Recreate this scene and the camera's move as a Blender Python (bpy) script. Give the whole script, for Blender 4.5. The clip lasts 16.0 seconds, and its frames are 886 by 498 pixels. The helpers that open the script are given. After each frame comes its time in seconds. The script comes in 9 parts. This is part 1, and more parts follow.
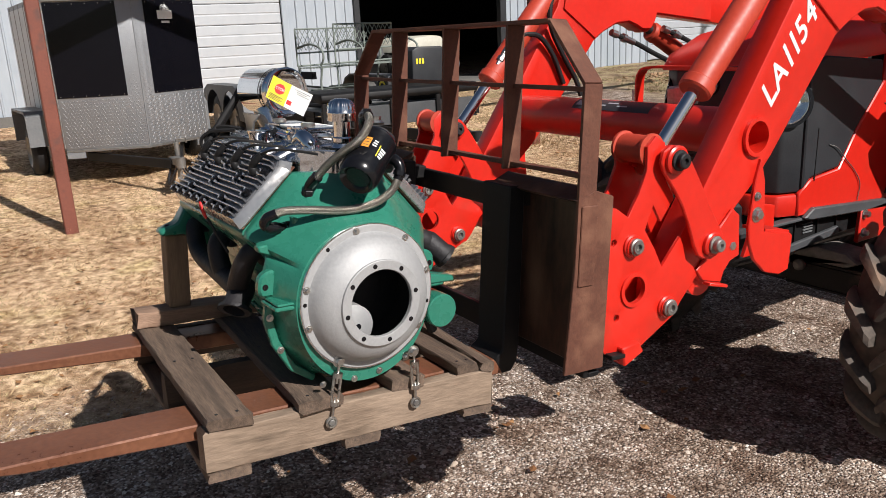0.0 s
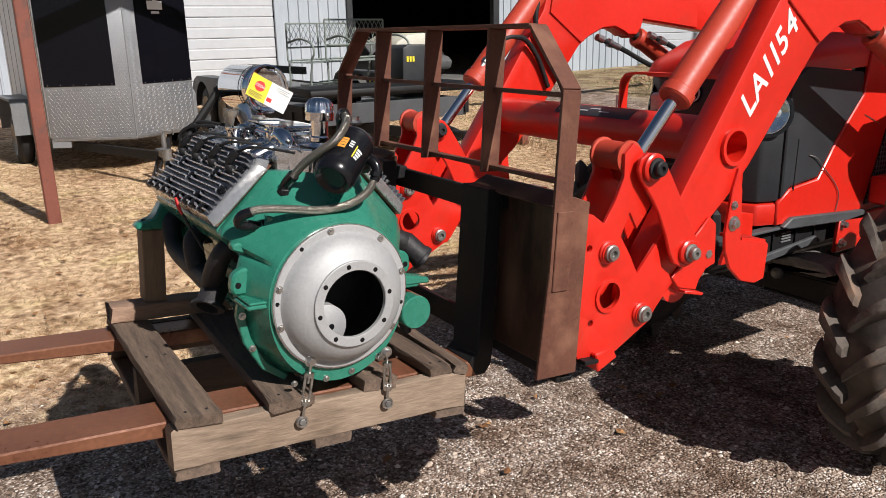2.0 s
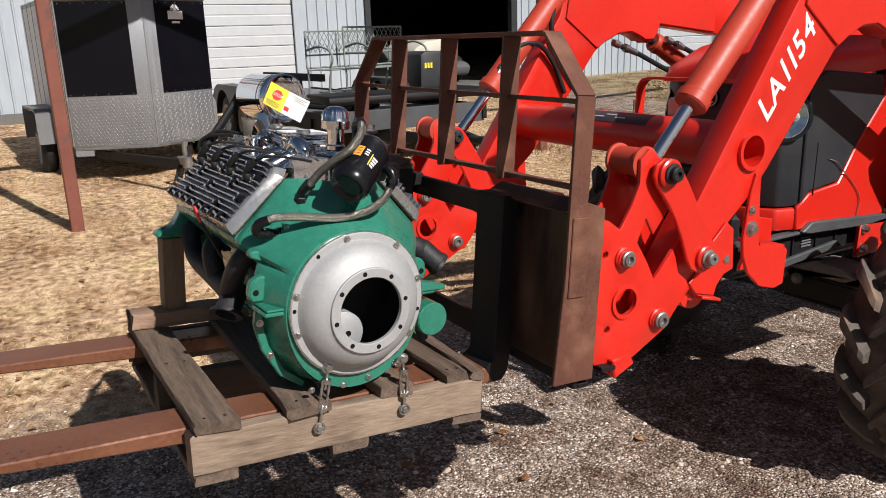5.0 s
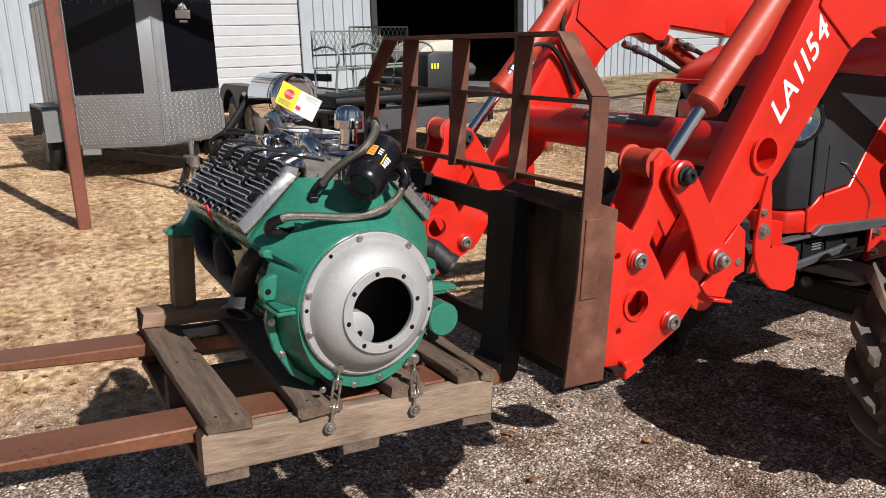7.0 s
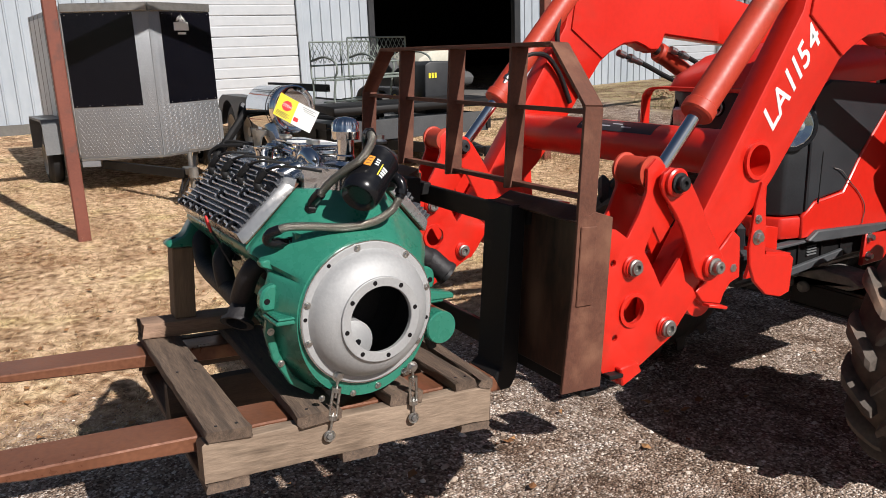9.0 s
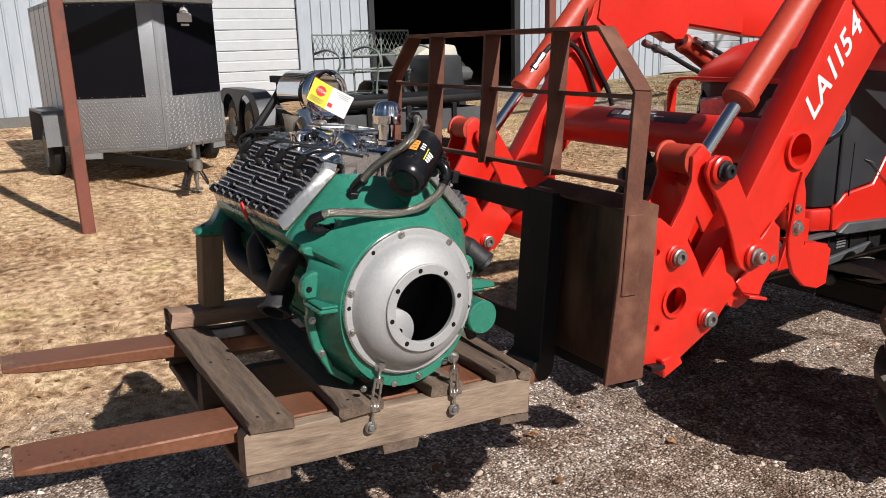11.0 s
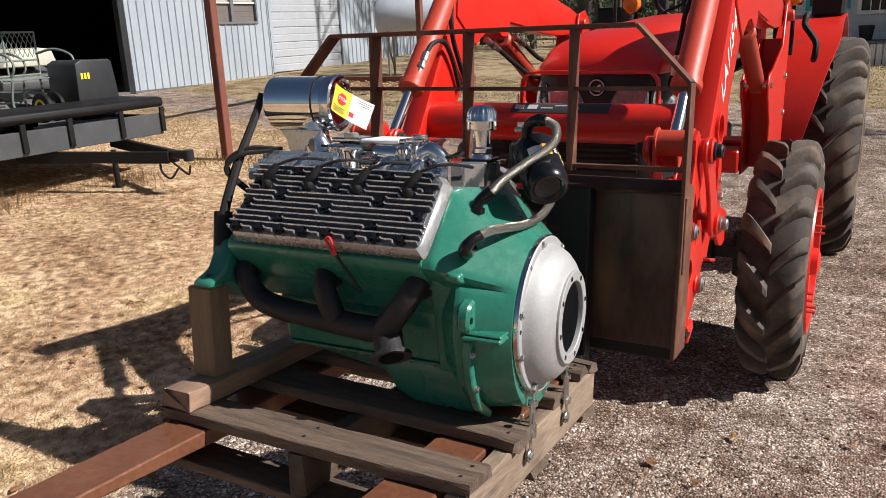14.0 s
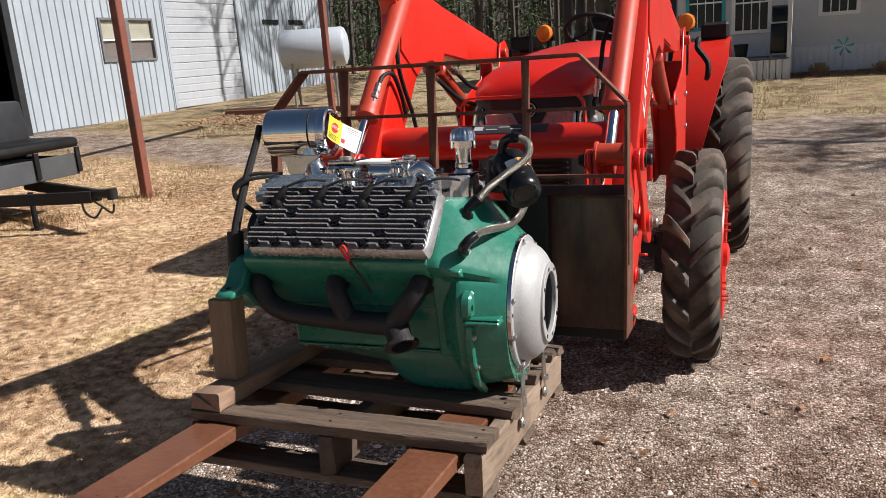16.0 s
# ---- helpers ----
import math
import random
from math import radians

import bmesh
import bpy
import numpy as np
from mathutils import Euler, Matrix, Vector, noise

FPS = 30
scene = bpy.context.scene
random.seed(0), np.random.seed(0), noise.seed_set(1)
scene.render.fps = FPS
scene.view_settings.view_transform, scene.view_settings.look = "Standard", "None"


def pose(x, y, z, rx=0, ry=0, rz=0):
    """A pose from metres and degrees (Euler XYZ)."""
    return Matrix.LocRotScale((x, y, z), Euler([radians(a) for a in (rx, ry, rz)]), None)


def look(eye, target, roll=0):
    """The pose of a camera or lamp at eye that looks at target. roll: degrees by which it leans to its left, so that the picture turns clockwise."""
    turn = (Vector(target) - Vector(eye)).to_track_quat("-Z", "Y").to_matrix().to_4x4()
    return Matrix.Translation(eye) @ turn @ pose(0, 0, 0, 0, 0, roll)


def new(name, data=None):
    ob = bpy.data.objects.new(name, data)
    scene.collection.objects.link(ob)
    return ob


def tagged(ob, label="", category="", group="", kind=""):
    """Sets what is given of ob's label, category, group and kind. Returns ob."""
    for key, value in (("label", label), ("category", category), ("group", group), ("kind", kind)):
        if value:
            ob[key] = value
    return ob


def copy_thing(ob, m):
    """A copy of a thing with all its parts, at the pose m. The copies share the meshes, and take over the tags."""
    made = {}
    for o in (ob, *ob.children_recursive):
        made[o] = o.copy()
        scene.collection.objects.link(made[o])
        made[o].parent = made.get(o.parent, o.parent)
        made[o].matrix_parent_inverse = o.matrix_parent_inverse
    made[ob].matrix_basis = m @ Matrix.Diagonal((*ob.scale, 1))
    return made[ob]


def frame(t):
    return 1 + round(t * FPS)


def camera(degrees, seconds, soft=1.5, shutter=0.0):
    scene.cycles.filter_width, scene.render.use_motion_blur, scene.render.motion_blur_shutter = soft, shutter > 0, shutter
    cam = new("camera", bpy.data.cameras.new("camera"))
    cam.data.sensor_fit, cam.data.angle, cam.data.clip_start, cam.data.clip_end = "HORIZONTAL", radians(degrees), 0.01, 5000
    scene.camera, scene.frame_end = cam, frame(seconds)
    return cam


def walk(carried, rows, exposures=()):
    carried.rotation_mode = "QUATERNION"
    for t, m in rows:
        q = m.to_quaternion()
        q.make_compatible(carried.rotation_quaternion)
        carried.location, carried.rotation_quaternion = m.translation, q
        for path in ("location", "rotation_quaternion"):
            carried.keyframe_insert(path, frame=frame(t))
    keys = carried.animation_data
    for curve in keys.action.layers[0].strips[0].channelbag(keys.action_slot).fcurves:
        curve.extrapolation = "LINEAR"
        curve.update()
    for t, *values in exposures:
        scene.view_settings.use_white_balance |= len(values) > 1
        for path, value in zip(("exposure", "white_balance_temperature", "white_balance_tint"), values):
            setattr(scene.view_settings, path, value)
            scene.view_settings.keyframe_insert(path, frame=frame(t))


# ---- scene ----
cam = camera(59.3, 16.0, soft=0.75)
PATH = [
    (0, (0.058, 0.019, 1.693), (-1.599, 1.007, 1.162), -2.8),
    (0.5, (0.053, -0.033, 1.688), (-1.568, 1.001, 1.137), -2.1),
    (1, (0.066, -0.038, 1.691), (-1.546, 1.013, 1.147), -0.8),
    (1.5, (0.073, 0.034, 1.702), (-1.558, 1.061, 1.168), -0.8),
    (2, (0.075, 0.051, 1.703), (-1.565, 1.062, 1.166), -1.2),
    (2.5, (0.066, 0.049, 1.703), (-1.583, 1.051, 1.174), -1.3),
    (3, (0.08, 0.068, 1.707), (-1.563, 1.081, 1.183), -1.4),
    (3.5, (0.092, 0.086, 1.707), (-1.544, 1.112, 1.186), -1.7),
    (4, (0.095, 0.077, 1.708), (-1.554, 1.079, 1.182), -2.0),
    (4.5, (0.092, 0.065, 1.709), (-1.572, 1.043, 1.186), -2.1),
    (7, (0.072, 0.038, 1.707), (-1.602, 1.001, 1.187), -1.5),
    (7.5, (0.077, 0.037, 1.706), (-1.597, 1.005, 1.195), -1.5),
    (8, (0.091, 0.035, 1.711), (-1.584, 1.008, 1.215), -1.6),
    (8.5, (0.095, 0.033, 1.711), (-1.583, 1.002, 1.218), -1.9),
    (9, (0.094, 0.034, 1.713), (-1.584, 1.001, 1.214), -2.0),
    (9.5, (0.084, 0.028, 1.712), (-1.596, 0.988, 1.206), -2.0),
    (10, (0.073, 0.026, 1.707), (-1.611, 0.973, 1.187), -1.8),
    (10.2, (0.065, 0.027, 1.703), (-1.618, 0.972, 1.18), -1.8),
    (12.3, (-0.353, -0.369, 1.662), (-1.828, 0.889, 1.17), -0.6),
    (12.5, (-0.439, -0.421, 1.667), (-1.847, 0.907, 1.165), -0.4),
    (13, (-0.647, -0.648, 1.689), (-1.884, 0.827, 1.148), -0.8),
    (13.5, (-0.872, -0.717, 1.7), (-1.986, 0.847, 1.14), -1.3),
    (14, (-1.013, -0.828, 1.723), (-1.96, 0.848, 1.18), -2.4),
    (14.5, (-1.098, -1.0, 1.72), (-1.894, 0.755, 1.184), -2.5),
    (15, (-1.056, -1.076, 1.728), (-1.834, 0.687, 1.191), -2.3),
    (15.5, (-1.048, -1.171, 1.746), (-1.813, 0.604, 1.231), -3.2),
    (16, (-1.082, -1.205, 1.754), (-1.818, 0.589, 1.264), -4.1),
]
walk(cam, [(t, look(eye, target, roll)) for t, eye, target, roll in PATH], [(0, 0.0), (10.2, 0.0), (13, 0.12), (14, 0.2), (16, 0.22)])

# ---- light ----
SUN_AZ, SUN_EL = radians(12.5), radians(41.2)      # from +x towards +y, above the horizon
world = bpy.data.worlds.new("sky")
scene.world = world
world.use_nodes = True
wn = world.node_tree.nodes
sky = wn.new("ShaderNodeTexSky")
sky.sky_type, sky.sun_disc = "NISHITA", False
sky.sun_elevation, sky.sun_rotation = SUN_EL, radians(90) - SUN_AZ
world.node_tree.links.new(sky.outputs[0], wn["Background"].inputs[0])
wn["Background"].inputs[1].default_value = 0.043
sun = new("sun", bpy.data.lights.new("sun", "SUN"))
sun.data.energy, sun.data.angle, sun.data.color = 5.9, radians(0.6), (1.0, 0.957, 0.915)
sun.matrix_world = look((math.cos(SUN_AZ) * 30, math.sin(SUN_AZ) * 30, math.tan(SUN_EL) * 30), (0, 0, 0))

# ---- building helpers ----
def mesh_of(name, bm, material, smooth=None):
    me = bpy.data.meshes.new(name)
    bmesh.ops.recalc_face_normals(bm, faces=bm.faces)
    bm.to_mesh(me)
    bm.free()
    me.materials.append(material)
    if smooth is not None:
        me.polygons.foreach_set("use_smooth", [True] * len(me.polygons))
        me.set_sharp_from_angle(angle=radians(smooth))
    return me


def part(name, bm, material, parent, label="", smooth=35, at=None):
    """One mesh object under a thing or under a part."""
    ob = new(name, bm if isinstance(bm, bpy.types.Mesh) else mesh_of(name, bm, material, smooth))
    ob.parent = parent
    if at is not None:
        ob.matrix_basis = at
    return tagged(ob, label)


def thing(name, label, category, m=None, group="", kind=""):
    ob = new(name)
    ob.empty_display_size = 0.1
    if m is not None:
        ob.matrix_basis = m
    return tagged(ob, label, category, group, kind)


def solid(name, bm, material, label, category="", kind="", smooth=35, group=""):
    """A thing or piece of the setting that is one mesh."""
    return tagged(new(name, mesh_of(name, bm, material, smooth)), label, category, group, kind)


def merge(bm, other, m=None):
    if m is not None:
        bmesh.ops.transform(other, matrix=m, verts=other.verts)
    me = bpy.data.meshes.new("tmp")
    other.to_mesh(me)
    other.free()
    bm.from_mesh(me)
    bpy.data.meshes.remove(me)
    return bm


def box(bm, x0, x1, y0, y1, z0, z1, bevel=0.0, m=None, seg=1):
    b = bmesh.new()
    bmesh.ops.create_cube(b, size=1)
    for v in b.verts:
        v.co = ((x0 if v.co.x < 0 else x1), (y0 if v.co.y < 0 else y1), (z0 if v.co.z < 0 else z1))
    if bevel:
        bmesh.ops.bevel(b, geom=b.edges[:], offset=bevel, segments=seg, affect="EDGES", profile=0.5)
    return merge(bm, b, m)


def prism(bm, poly, axis, a, b, bevel=0.0, m=None, seg=1):
    """A flat outline, given in the two other axes in order, pushed out along axis from a to b."""
    w = bmesh.new()
    k = "xyz".index(axis)

    def co(p, d):
        c = list(p)
        c.insert(k, d)
        return c
    lo = [w.verts.new(co(p, a)) for p in poly]
    hi = [w.verts.new(co(p, b)) for p in poly]
    w.faces.new(lo)
    w.faces.new(hi)
    n = len(poly)
    for i in range(n):
        w.faces.new((lo[i], lo[(i + 1) % n], hi[(i + 1) % n], hi[i]))
    bmesh.ops.recalc_face_normals(w, faces=w.faces)
    if bevel:
        bmesh.ops.bevel(w, geom=w.edges[:], offset=bevel, segments=seg, affect="EDGES", profile=0.5)
    bmesh.ops.triangulate(w, faces=[f for f in w.faces if len(f.verts) > 4])
    return merge(bm, w, m)


def prism_holes(bm, poly, holes, axis, a, b, seg=28, bevel=0.0):
    """As prism, with round holes (u, v, radius) cut through and rounded rims."""
    w = bmesh.new()
    k = "xyz".index(axis)
    loops = [poly] + [[(u + r * math.cos(2 * math.pi * i / seg), v + r * math.sin(2 * math.pi * i / seg)) for i in range(seg)] for u, v, r in holes]

    def co(p, d):
        c = list(p)
        c.insert(k, d)
        return c
    sides = []
    for d in (a, b):
        edges, rings = [], []
        for lp in loops:
            vs = [w.verts.new(co(p, d)) for p in lp]
            edges += [w.edges.new((vs[i], vs[(i + 1) % len(vs)])) for i in range(len(vs))]
            rings.append(vs)
        bmesh.ops.triangle_fill(w, edges=edges, use_beauty=True)
        sides.append(rings)
    for lo, hi in zip(*sides):
        for i in range(len(lo)):
            j = (i + 1) % len(lo)
            w.faces.new((lo[i], lo[j], hi[j], hi[i]))
    if bevel:
        bmesh.ops.recalc_face_normals(w, faces=w.faces)
        rim = [e for e in w.edges if len(e.link_faces) == 2 and e.calc_face_angle(0) > 1.0]
        bmesh.ops.bevel(w, geom=rim, offset=bevel, segments=2, affect="EDGES", profile=0.5, clamp_overlap=True)
    return merge(bm, w)


def strip(bm, pts, w, t, n=4, smooth=True):
    """A flat bar bent on edge along a line in an x-z plane: w deep along y, t thick."""
    line = curve_points(pts, n) if smooth else [Vector(q) for q in pts]
    rings = []
    for i, c in enumerate(line):
        d = (line[min(i + 1, len(line) - 1)] - line[max(i - 1, 0)]).normalized()
        nrm = Vector((-d.z, 0, d.x)) * t / 2
        e = Vector((0, w / 2, 0))
        rings.append([bm.verts.new(c + q) for q in (nrm + e, nrm - e, -nrm - e, -nrm + e)])
    for a, b in zip(rings, rings[1:]):
        for k in range(4):
            j = (k + 1) % 4
            bm.faces.new((a[k], a[j], b[j], b[k]))
    bm.faces.new(rings[0][::-1])
    bm.faces.new(rings[-1])
    return bm


def turned(bm, profile, p0, p1, seg=32, closed=True):
    """A turned body: profile of (distance along p0-p1 in metres from p0, radius)."""
    p0, p1 = Vector(p0), Vector(p1)
    turn = (p1 - p0).to_track_quat("Z", "Y").to_matrix()
    rings = []
    for d, r in profile:
        ring = []
        for i in range(seg):
            a = 2 * math.pi * i / seg
            ring.append(bm.verts.new(p0 + turn @ Vector((r * math.cos(a), r * math.sin(a), d))))
        rings.append(ring)
    for k in range(len(rings) - 1):
        for i in range(seg):
            j = (i + 1) % seg
            bm.faces.new((rings[k][i], rings[k][j], rings[k + 1][j], rings[k + 1][i]))
    if closed:
        bm.faces.new(rings[0][::-1])
        bm.faces.new(rings[-1])
    return bm


def rod(bm, p0, p1, r, r1=None, seg=16, edge=0.0):
    d = (Vector(p1) - Vector(p0)).length
    r1 = r if r1 is None else r1
    prof = [(0, r), (d, r1)] if not edge else [(0, r - edge), (edge, r), (d - edge, r1), (d, r1 - edge)]
    return turned(bm, prof, p0, p1, seg)


def curve_points(pts, n=8):
    """A smooth line through the points."""
    p = [Vector(q) for q in pts]
    p = [2 * p[0] - p[1]] + p + [2 * p[-1] - p[-2]]
    out = []
    for i in range(1, len(p) - 2):
        for k in range(n):
            t = k / n
            out.append(0.5 * ((2 * p[i]) + (-p[i - 1] + p[i + 1]) * t + (2 * p[i - 1] - 5 * p[i] + 4 * p[i + 1] - p[i + 2]) * t * t
                              + (-p[i - 1] + 3 * p[i] - 3 * p[i + 1] + p[i + 2]) * t * t * t))
    out.append(p[-2])
    return out


def tube(bm, pts, r, seg=10, n=8, smooth=True, caps=True):
    """A round tube along a line; r is one radius or one for each end."""
    line = curve_points(pts, n) if smooth else [Vector(q) for q in pts]
    r0, r1 = r if isinstance(r, tuple) else (r, r)
    rings, up = [], None
    for i, c in enumerate(line):
        d = (line[min(i + 1, len(line) - 1)] - line[max(i - 1, 0)]).normalized()
        up = d.orthogonal().normalized() if up is None else (up - d * up.dot(d)).normalized()
        side = d.cross(up)
        rr = r0 + (r1 - r0) * i / (len(line) - 1)
        rings.append([bm.verts.new(c + rr * (math.cos(2 * math.pi * k / seg) * up + math.sin(2 * math.pi * k / seg) * side)) for k in range(seg)])
    for a, b in zip(rings, rings[1:]):
        for k in range(seg):
            j = (k + 1) % seg
            bm.faces.new((a[k], a[j], b[j], b[k]))
    if caps:
        bm.faces.new(rings[0][::-1])
        bm.faces.new(rings[-1])
    return bm


def ring_plate(bm, p0, p1, r_in, r_out, seg=32):
    """A washer or collar with a hole, from p0 to p1."""
    d = (Vector(p1) - Vector(p0)).length
    turned(bm, [(0, r_in), (0, r_out), (d, r_out), (d, r_in), (0, r_in)], p0, p1, seg, closed=False)
    bmesh.ops.remove_doubles(bm, verts=bm.verts, dist=1e-6)
    return bm


def bar(bm, p0, p1, w, h, bevel=0.0, up=(0, 0, 1)):
    """A bar of section w x h (h towards up) from p0 to p1."""
    p0, p1 = Vector(p0), Vector(p1)
    d = p1 - p0
    L = d.length
    z = d.normalized()
    y = (Vector(up) - z * Vector(up).dot(z)).normalized()
    x = y.cross(z)
    m = Matrix((x, y, z)).transposed().to_4x4()
    m.translation = p0
    return box(bm, -w / 2, w / 2, -h / 2, h / 2, 0, L, bevel, m)


def bolt(bm, p, n, r=0.009, h=0.008, washer=True):
    p, n = Vector(p), Vector(n).normalized()
    if washer:
        rod(bm, p, p + n * 0.002, r * 1.5, seg=14)
    turned(bm, [(0, r), (h * 0.8, r), (h, r * 0.8)], p, p + n, seg=6)
    return bm


def B():
    return bmesh.new()


def text_mesh(words, size, name="lettering", bold=0.0, shear=0.0, space=1.0):
    cu = bpy.data.curves.new(name, "FONT")
    cu.body, cu.size, cu.align_x, cu.extrude, cu.resolution_u = words, size, "LEFT", 0.0006, 3
    cu.offset, cu.shear, cu.space_character = bold, shear, space
    ob = bpy.data.objects.new(name, cu)
    me = bpy.data.meshes.new_from_object(ob)
    bpy.data.objects.remove(ob)
    return me

# ---- materials ----
def material(name, dark, light, rough=(0.45, 0.65), metal=0.0, scale=6.0, fine=60.0, bump=0.15, stretch=(1, 1, 1), coat=0.0, coat_rough=0.12, spots=None, spot=(0.6, 0.7), spot_scale=3.0,
             random_tint=0.0, bump_scale=None, spec=0.5):
    """Two scales of noise between two colours, with a third in spots, uneven gloss and fine relief."""
    m = bpy.data.materials.new(name)
    m.use_nodes = True
    nt = m.node_tree
    N, L = nt.nodes, nt.links
    bsdf = N["Principled BSDF"]
    tex = N.new("ShaderNodeTexCoord")
    mp = N.new("ShaderNodeMapping")
    mp.inputs["Scale"].default_value = stretch
    L.new(tex.outputs["Object"], mp.inputs[0])
    n1 = N.new("ShaderNodeTexNoise")
    n1.inputs["Scale"].default_value, n1.inputs["Detail"].default_value = scale, 6
    n2 = N.new("ShaderNodeTexNoise")
    n2.inputs["Scale"].default_value, n2.inputs["Detail"].default_value = fine, 5
    L.new(mp.outputs[0], n1.inputs[0])
    L.new(mp.outputs[0], n2.inputs[0])
    add = N.new("ShaderNodeMix")
    add.inputs[0].default_value = 0.45
    L.new(n1.outputs[0], add.inputs[2])
    L.new(n2.outputs[0], add.inputs[3])
    ramp = N.new("ShaderNodeValToRGB")
    ramp.color_ramp.elements[0].position, ramp.color_ramp.elements[1].position = 0.32, 0.68
    ramp.color_ramp.elements[0].color, ramp.color_ramp.elements[1].color = (*dark, 1), (*light, 1)
    L.new(add.outputs[0], ramp.inputs[0])
    col = ramp.outputs[0]
    if spots:
        n3 = N.new("ShaderNodeTexNoise")
        n3.inputs["Scale"].default_value, n3.inputs["Detail"].default_value = spot_scale, 8
        L.new(mp.outputs[0], n3.inputs[0])
        r3 = N.new("ShaderNodeMapRange")
        r3.inputs[1].default_value, r3.inputs[2].default_value = spot
        L.new(n3.outputs[0], r3.inputs[0])
        mx = N.new("ShaderNodeMix")
        mx.data_type = "RGBA"
        L.new(r3.outputs[0], mx.inputs[0])
        L.new(col, mx.inputs[6])
        mx.inputs[7].default_value = (*spots, 1)
        col = mx.outputs[2]
    if random_tint:
        info = N.new("ShaderNodeObjectInfo")
        mr = N.new("ShaderNodeMapRange")
        mr.inputs[3].default_value, mr.inputs[4].default_value = 1 - random_tint, 1 + random_tint
        L.new(info.outputs["Random"], mr.inputs[0])
        hsv = N.new("ShaderNodeHueSaturation")
        L.new(mr.outputs[0], hsv.inputs["Value"])
        L.new(col, hsv.inputs["Color"])
        col = hsv.outputs[0]
    L.new(col, bsdf.inputs["Base Color"])
    rr = N.new("ShaderNodeMapRange")
    rr.inputs[1].default_value, rr.inputs[2].default_value, rr.inputs[3].default_value, rr.inputs[4].default_value = 0.3, 0.7, *rough
    L.new(add.outputs[0], rr.inputs[0])
    L.new(rr.outputs[0], bsdf.inputs["Roughness"])
    bsdf.inputs["Metallic"].default_value = metal
    bsdf.inputs["Coat Weight"].default_value = coat
    bsdf.inputs["Coat Roughness"].default_value = coat_rough
    bsdf.inputs["Specular IOR Level"].default_value = spec
    if bump:
        bp = N.new("ShaderNodeBump")
        bp.inputs["Strength"].default_value, bp.inputs["Distance"].default_value = bump, 0.004
        src = n2
        if bump_scale:
            src = N.new("ShaderNodeTexNoise")
            src.inputs["Scale"].default_value, src.inputs["Detail"].default_value = bump_scale, 4
            L.new(mp.outputs[0], src.inputs[0])
        L.new(src.outputs[0], bp.inputs["Height"])
        L.new(bp.outputs[0], bsdf.inputs["Normal"])
    return m


ORANGE = material("orange_red_paint", (0.56, 0.014, 0.006), (0.66, 0.018, 0.0075), (0.33, 0.48), scale=2.5, fine=40, bump=0.04, coat=0.45, coat_rough=0.34, spec=0.45, spots=(0.42, 0.03, 0.014), spot=(0.6, 0.8), spot_scale=5)
ORANGE_WORN = material("faded_orange_paint", (0.42, 0.040, 0.019), (0.50, 0.056, 0.028), (0.4, 0.6), scale=5, fine=70, bump=0.06, spots=(0.30, 0.07, 0.04), spot=(0.6, 0.75), spot_scale=9)
RUST = material("rusty_steel", (0.085, 0.032, 0.02), (0.16, 0.06, 0.036), (0.6, 0.8), metal=0.15, scale=5, fine=90, bump=0.3, spots=(0.22, 0.10, 0.06), spot=(0.55, 0.72), spot_scale=7)
PLATE = material("scuffed_brown_steel_plate", (0.022, 0.014, 0.011), (0.105, 0.047, 0.030), (0.35, 0.6), metal=0.3, scale=4, fine=60, bump=0.15, stretch=(1, 1, 0.35), spots=(0.20, 0.11, 0.07), spot=(0.56, 0.75), spot_scale=5)
BLACK_STEEL = material("black_painted_steel", (0.006, 0.006, 0.007), (0.015, 0.014, 0.014), (0.45, 0.65), spec=0.25, scale=6, fine=80, bump=0.12, spots=(0.07, 0.045, 0.035), spot=(0.68, 0.8), spot_scale=8)
FORK = material("red_brown_fork_steel", (0.135, 0.052, 0.029), (0.25, 0.105, 0.058), (0.24, 0.44), metal=0.2, scale=4, fine=70, bump=0.15, spots=(0.36, 0.18, 0.085), spot=(0.60, 0.80), spot_scale=7)
GREEN = material("glossy_green_engine_paint", (0.022, 0.160, 0.108), (0.032, 0.20, 0.138), (0.22, 0.36), scale=6, fine=45, bump=0.10, coat=0.25, bump_scale=55)
ALU = material("cast_aluminium", (0.36, 0.36, 0.365), (0.46, 0.46, 0.46), (0.56, 0.70), metal=0.4, scale=5, fine=120, bump=0.12, spots=(0.36, 0.36, 0.37), spot=(0.58, 0.75), spot_scale=6)
POLISHED = material("polished_aluminium", (0.62, 0.62, 0.63), (0.75, 0.75, 0.76), (0.10, 0.22), metal=1.0, scale=12, fine=120, bump=0.10, bump_scale=40)
FIN = material("brushed_fin_aluminium", (0.58, 0.59, 0.62), (0.72, 0.73, 0.76), (0.20, 0.34), metal=0.75, scale=14, fine=90, bump=0.0)
HEAD_ALU = material("dull_polished_head_aluminium", (0.46, 0.455, 0.45), (0.60, 0.595, 0.59), (0.18, 0.34), metal=0.72, scale=10, fine=90, bump=0.08, bump_scale=30, spots=(0.30, 0.25, 0.22), spot=(0.55, 0.8), spot_scale=9)
STAND = material("bright_polished_casting", (0.66, 0.67, 0.69), (0.78, 0.79, 0.81), (0.08, 0.16), metal=0.9, scale=12, fine=60, bump=0.15, bump_scale=22)
FRAME_GREY = material("grey_window_frame", (0.12, 0.125, 0.13), (0.17, 0.175, 0.18), (0.4, 0.55), scale=4, fine=40, bump=0.03)
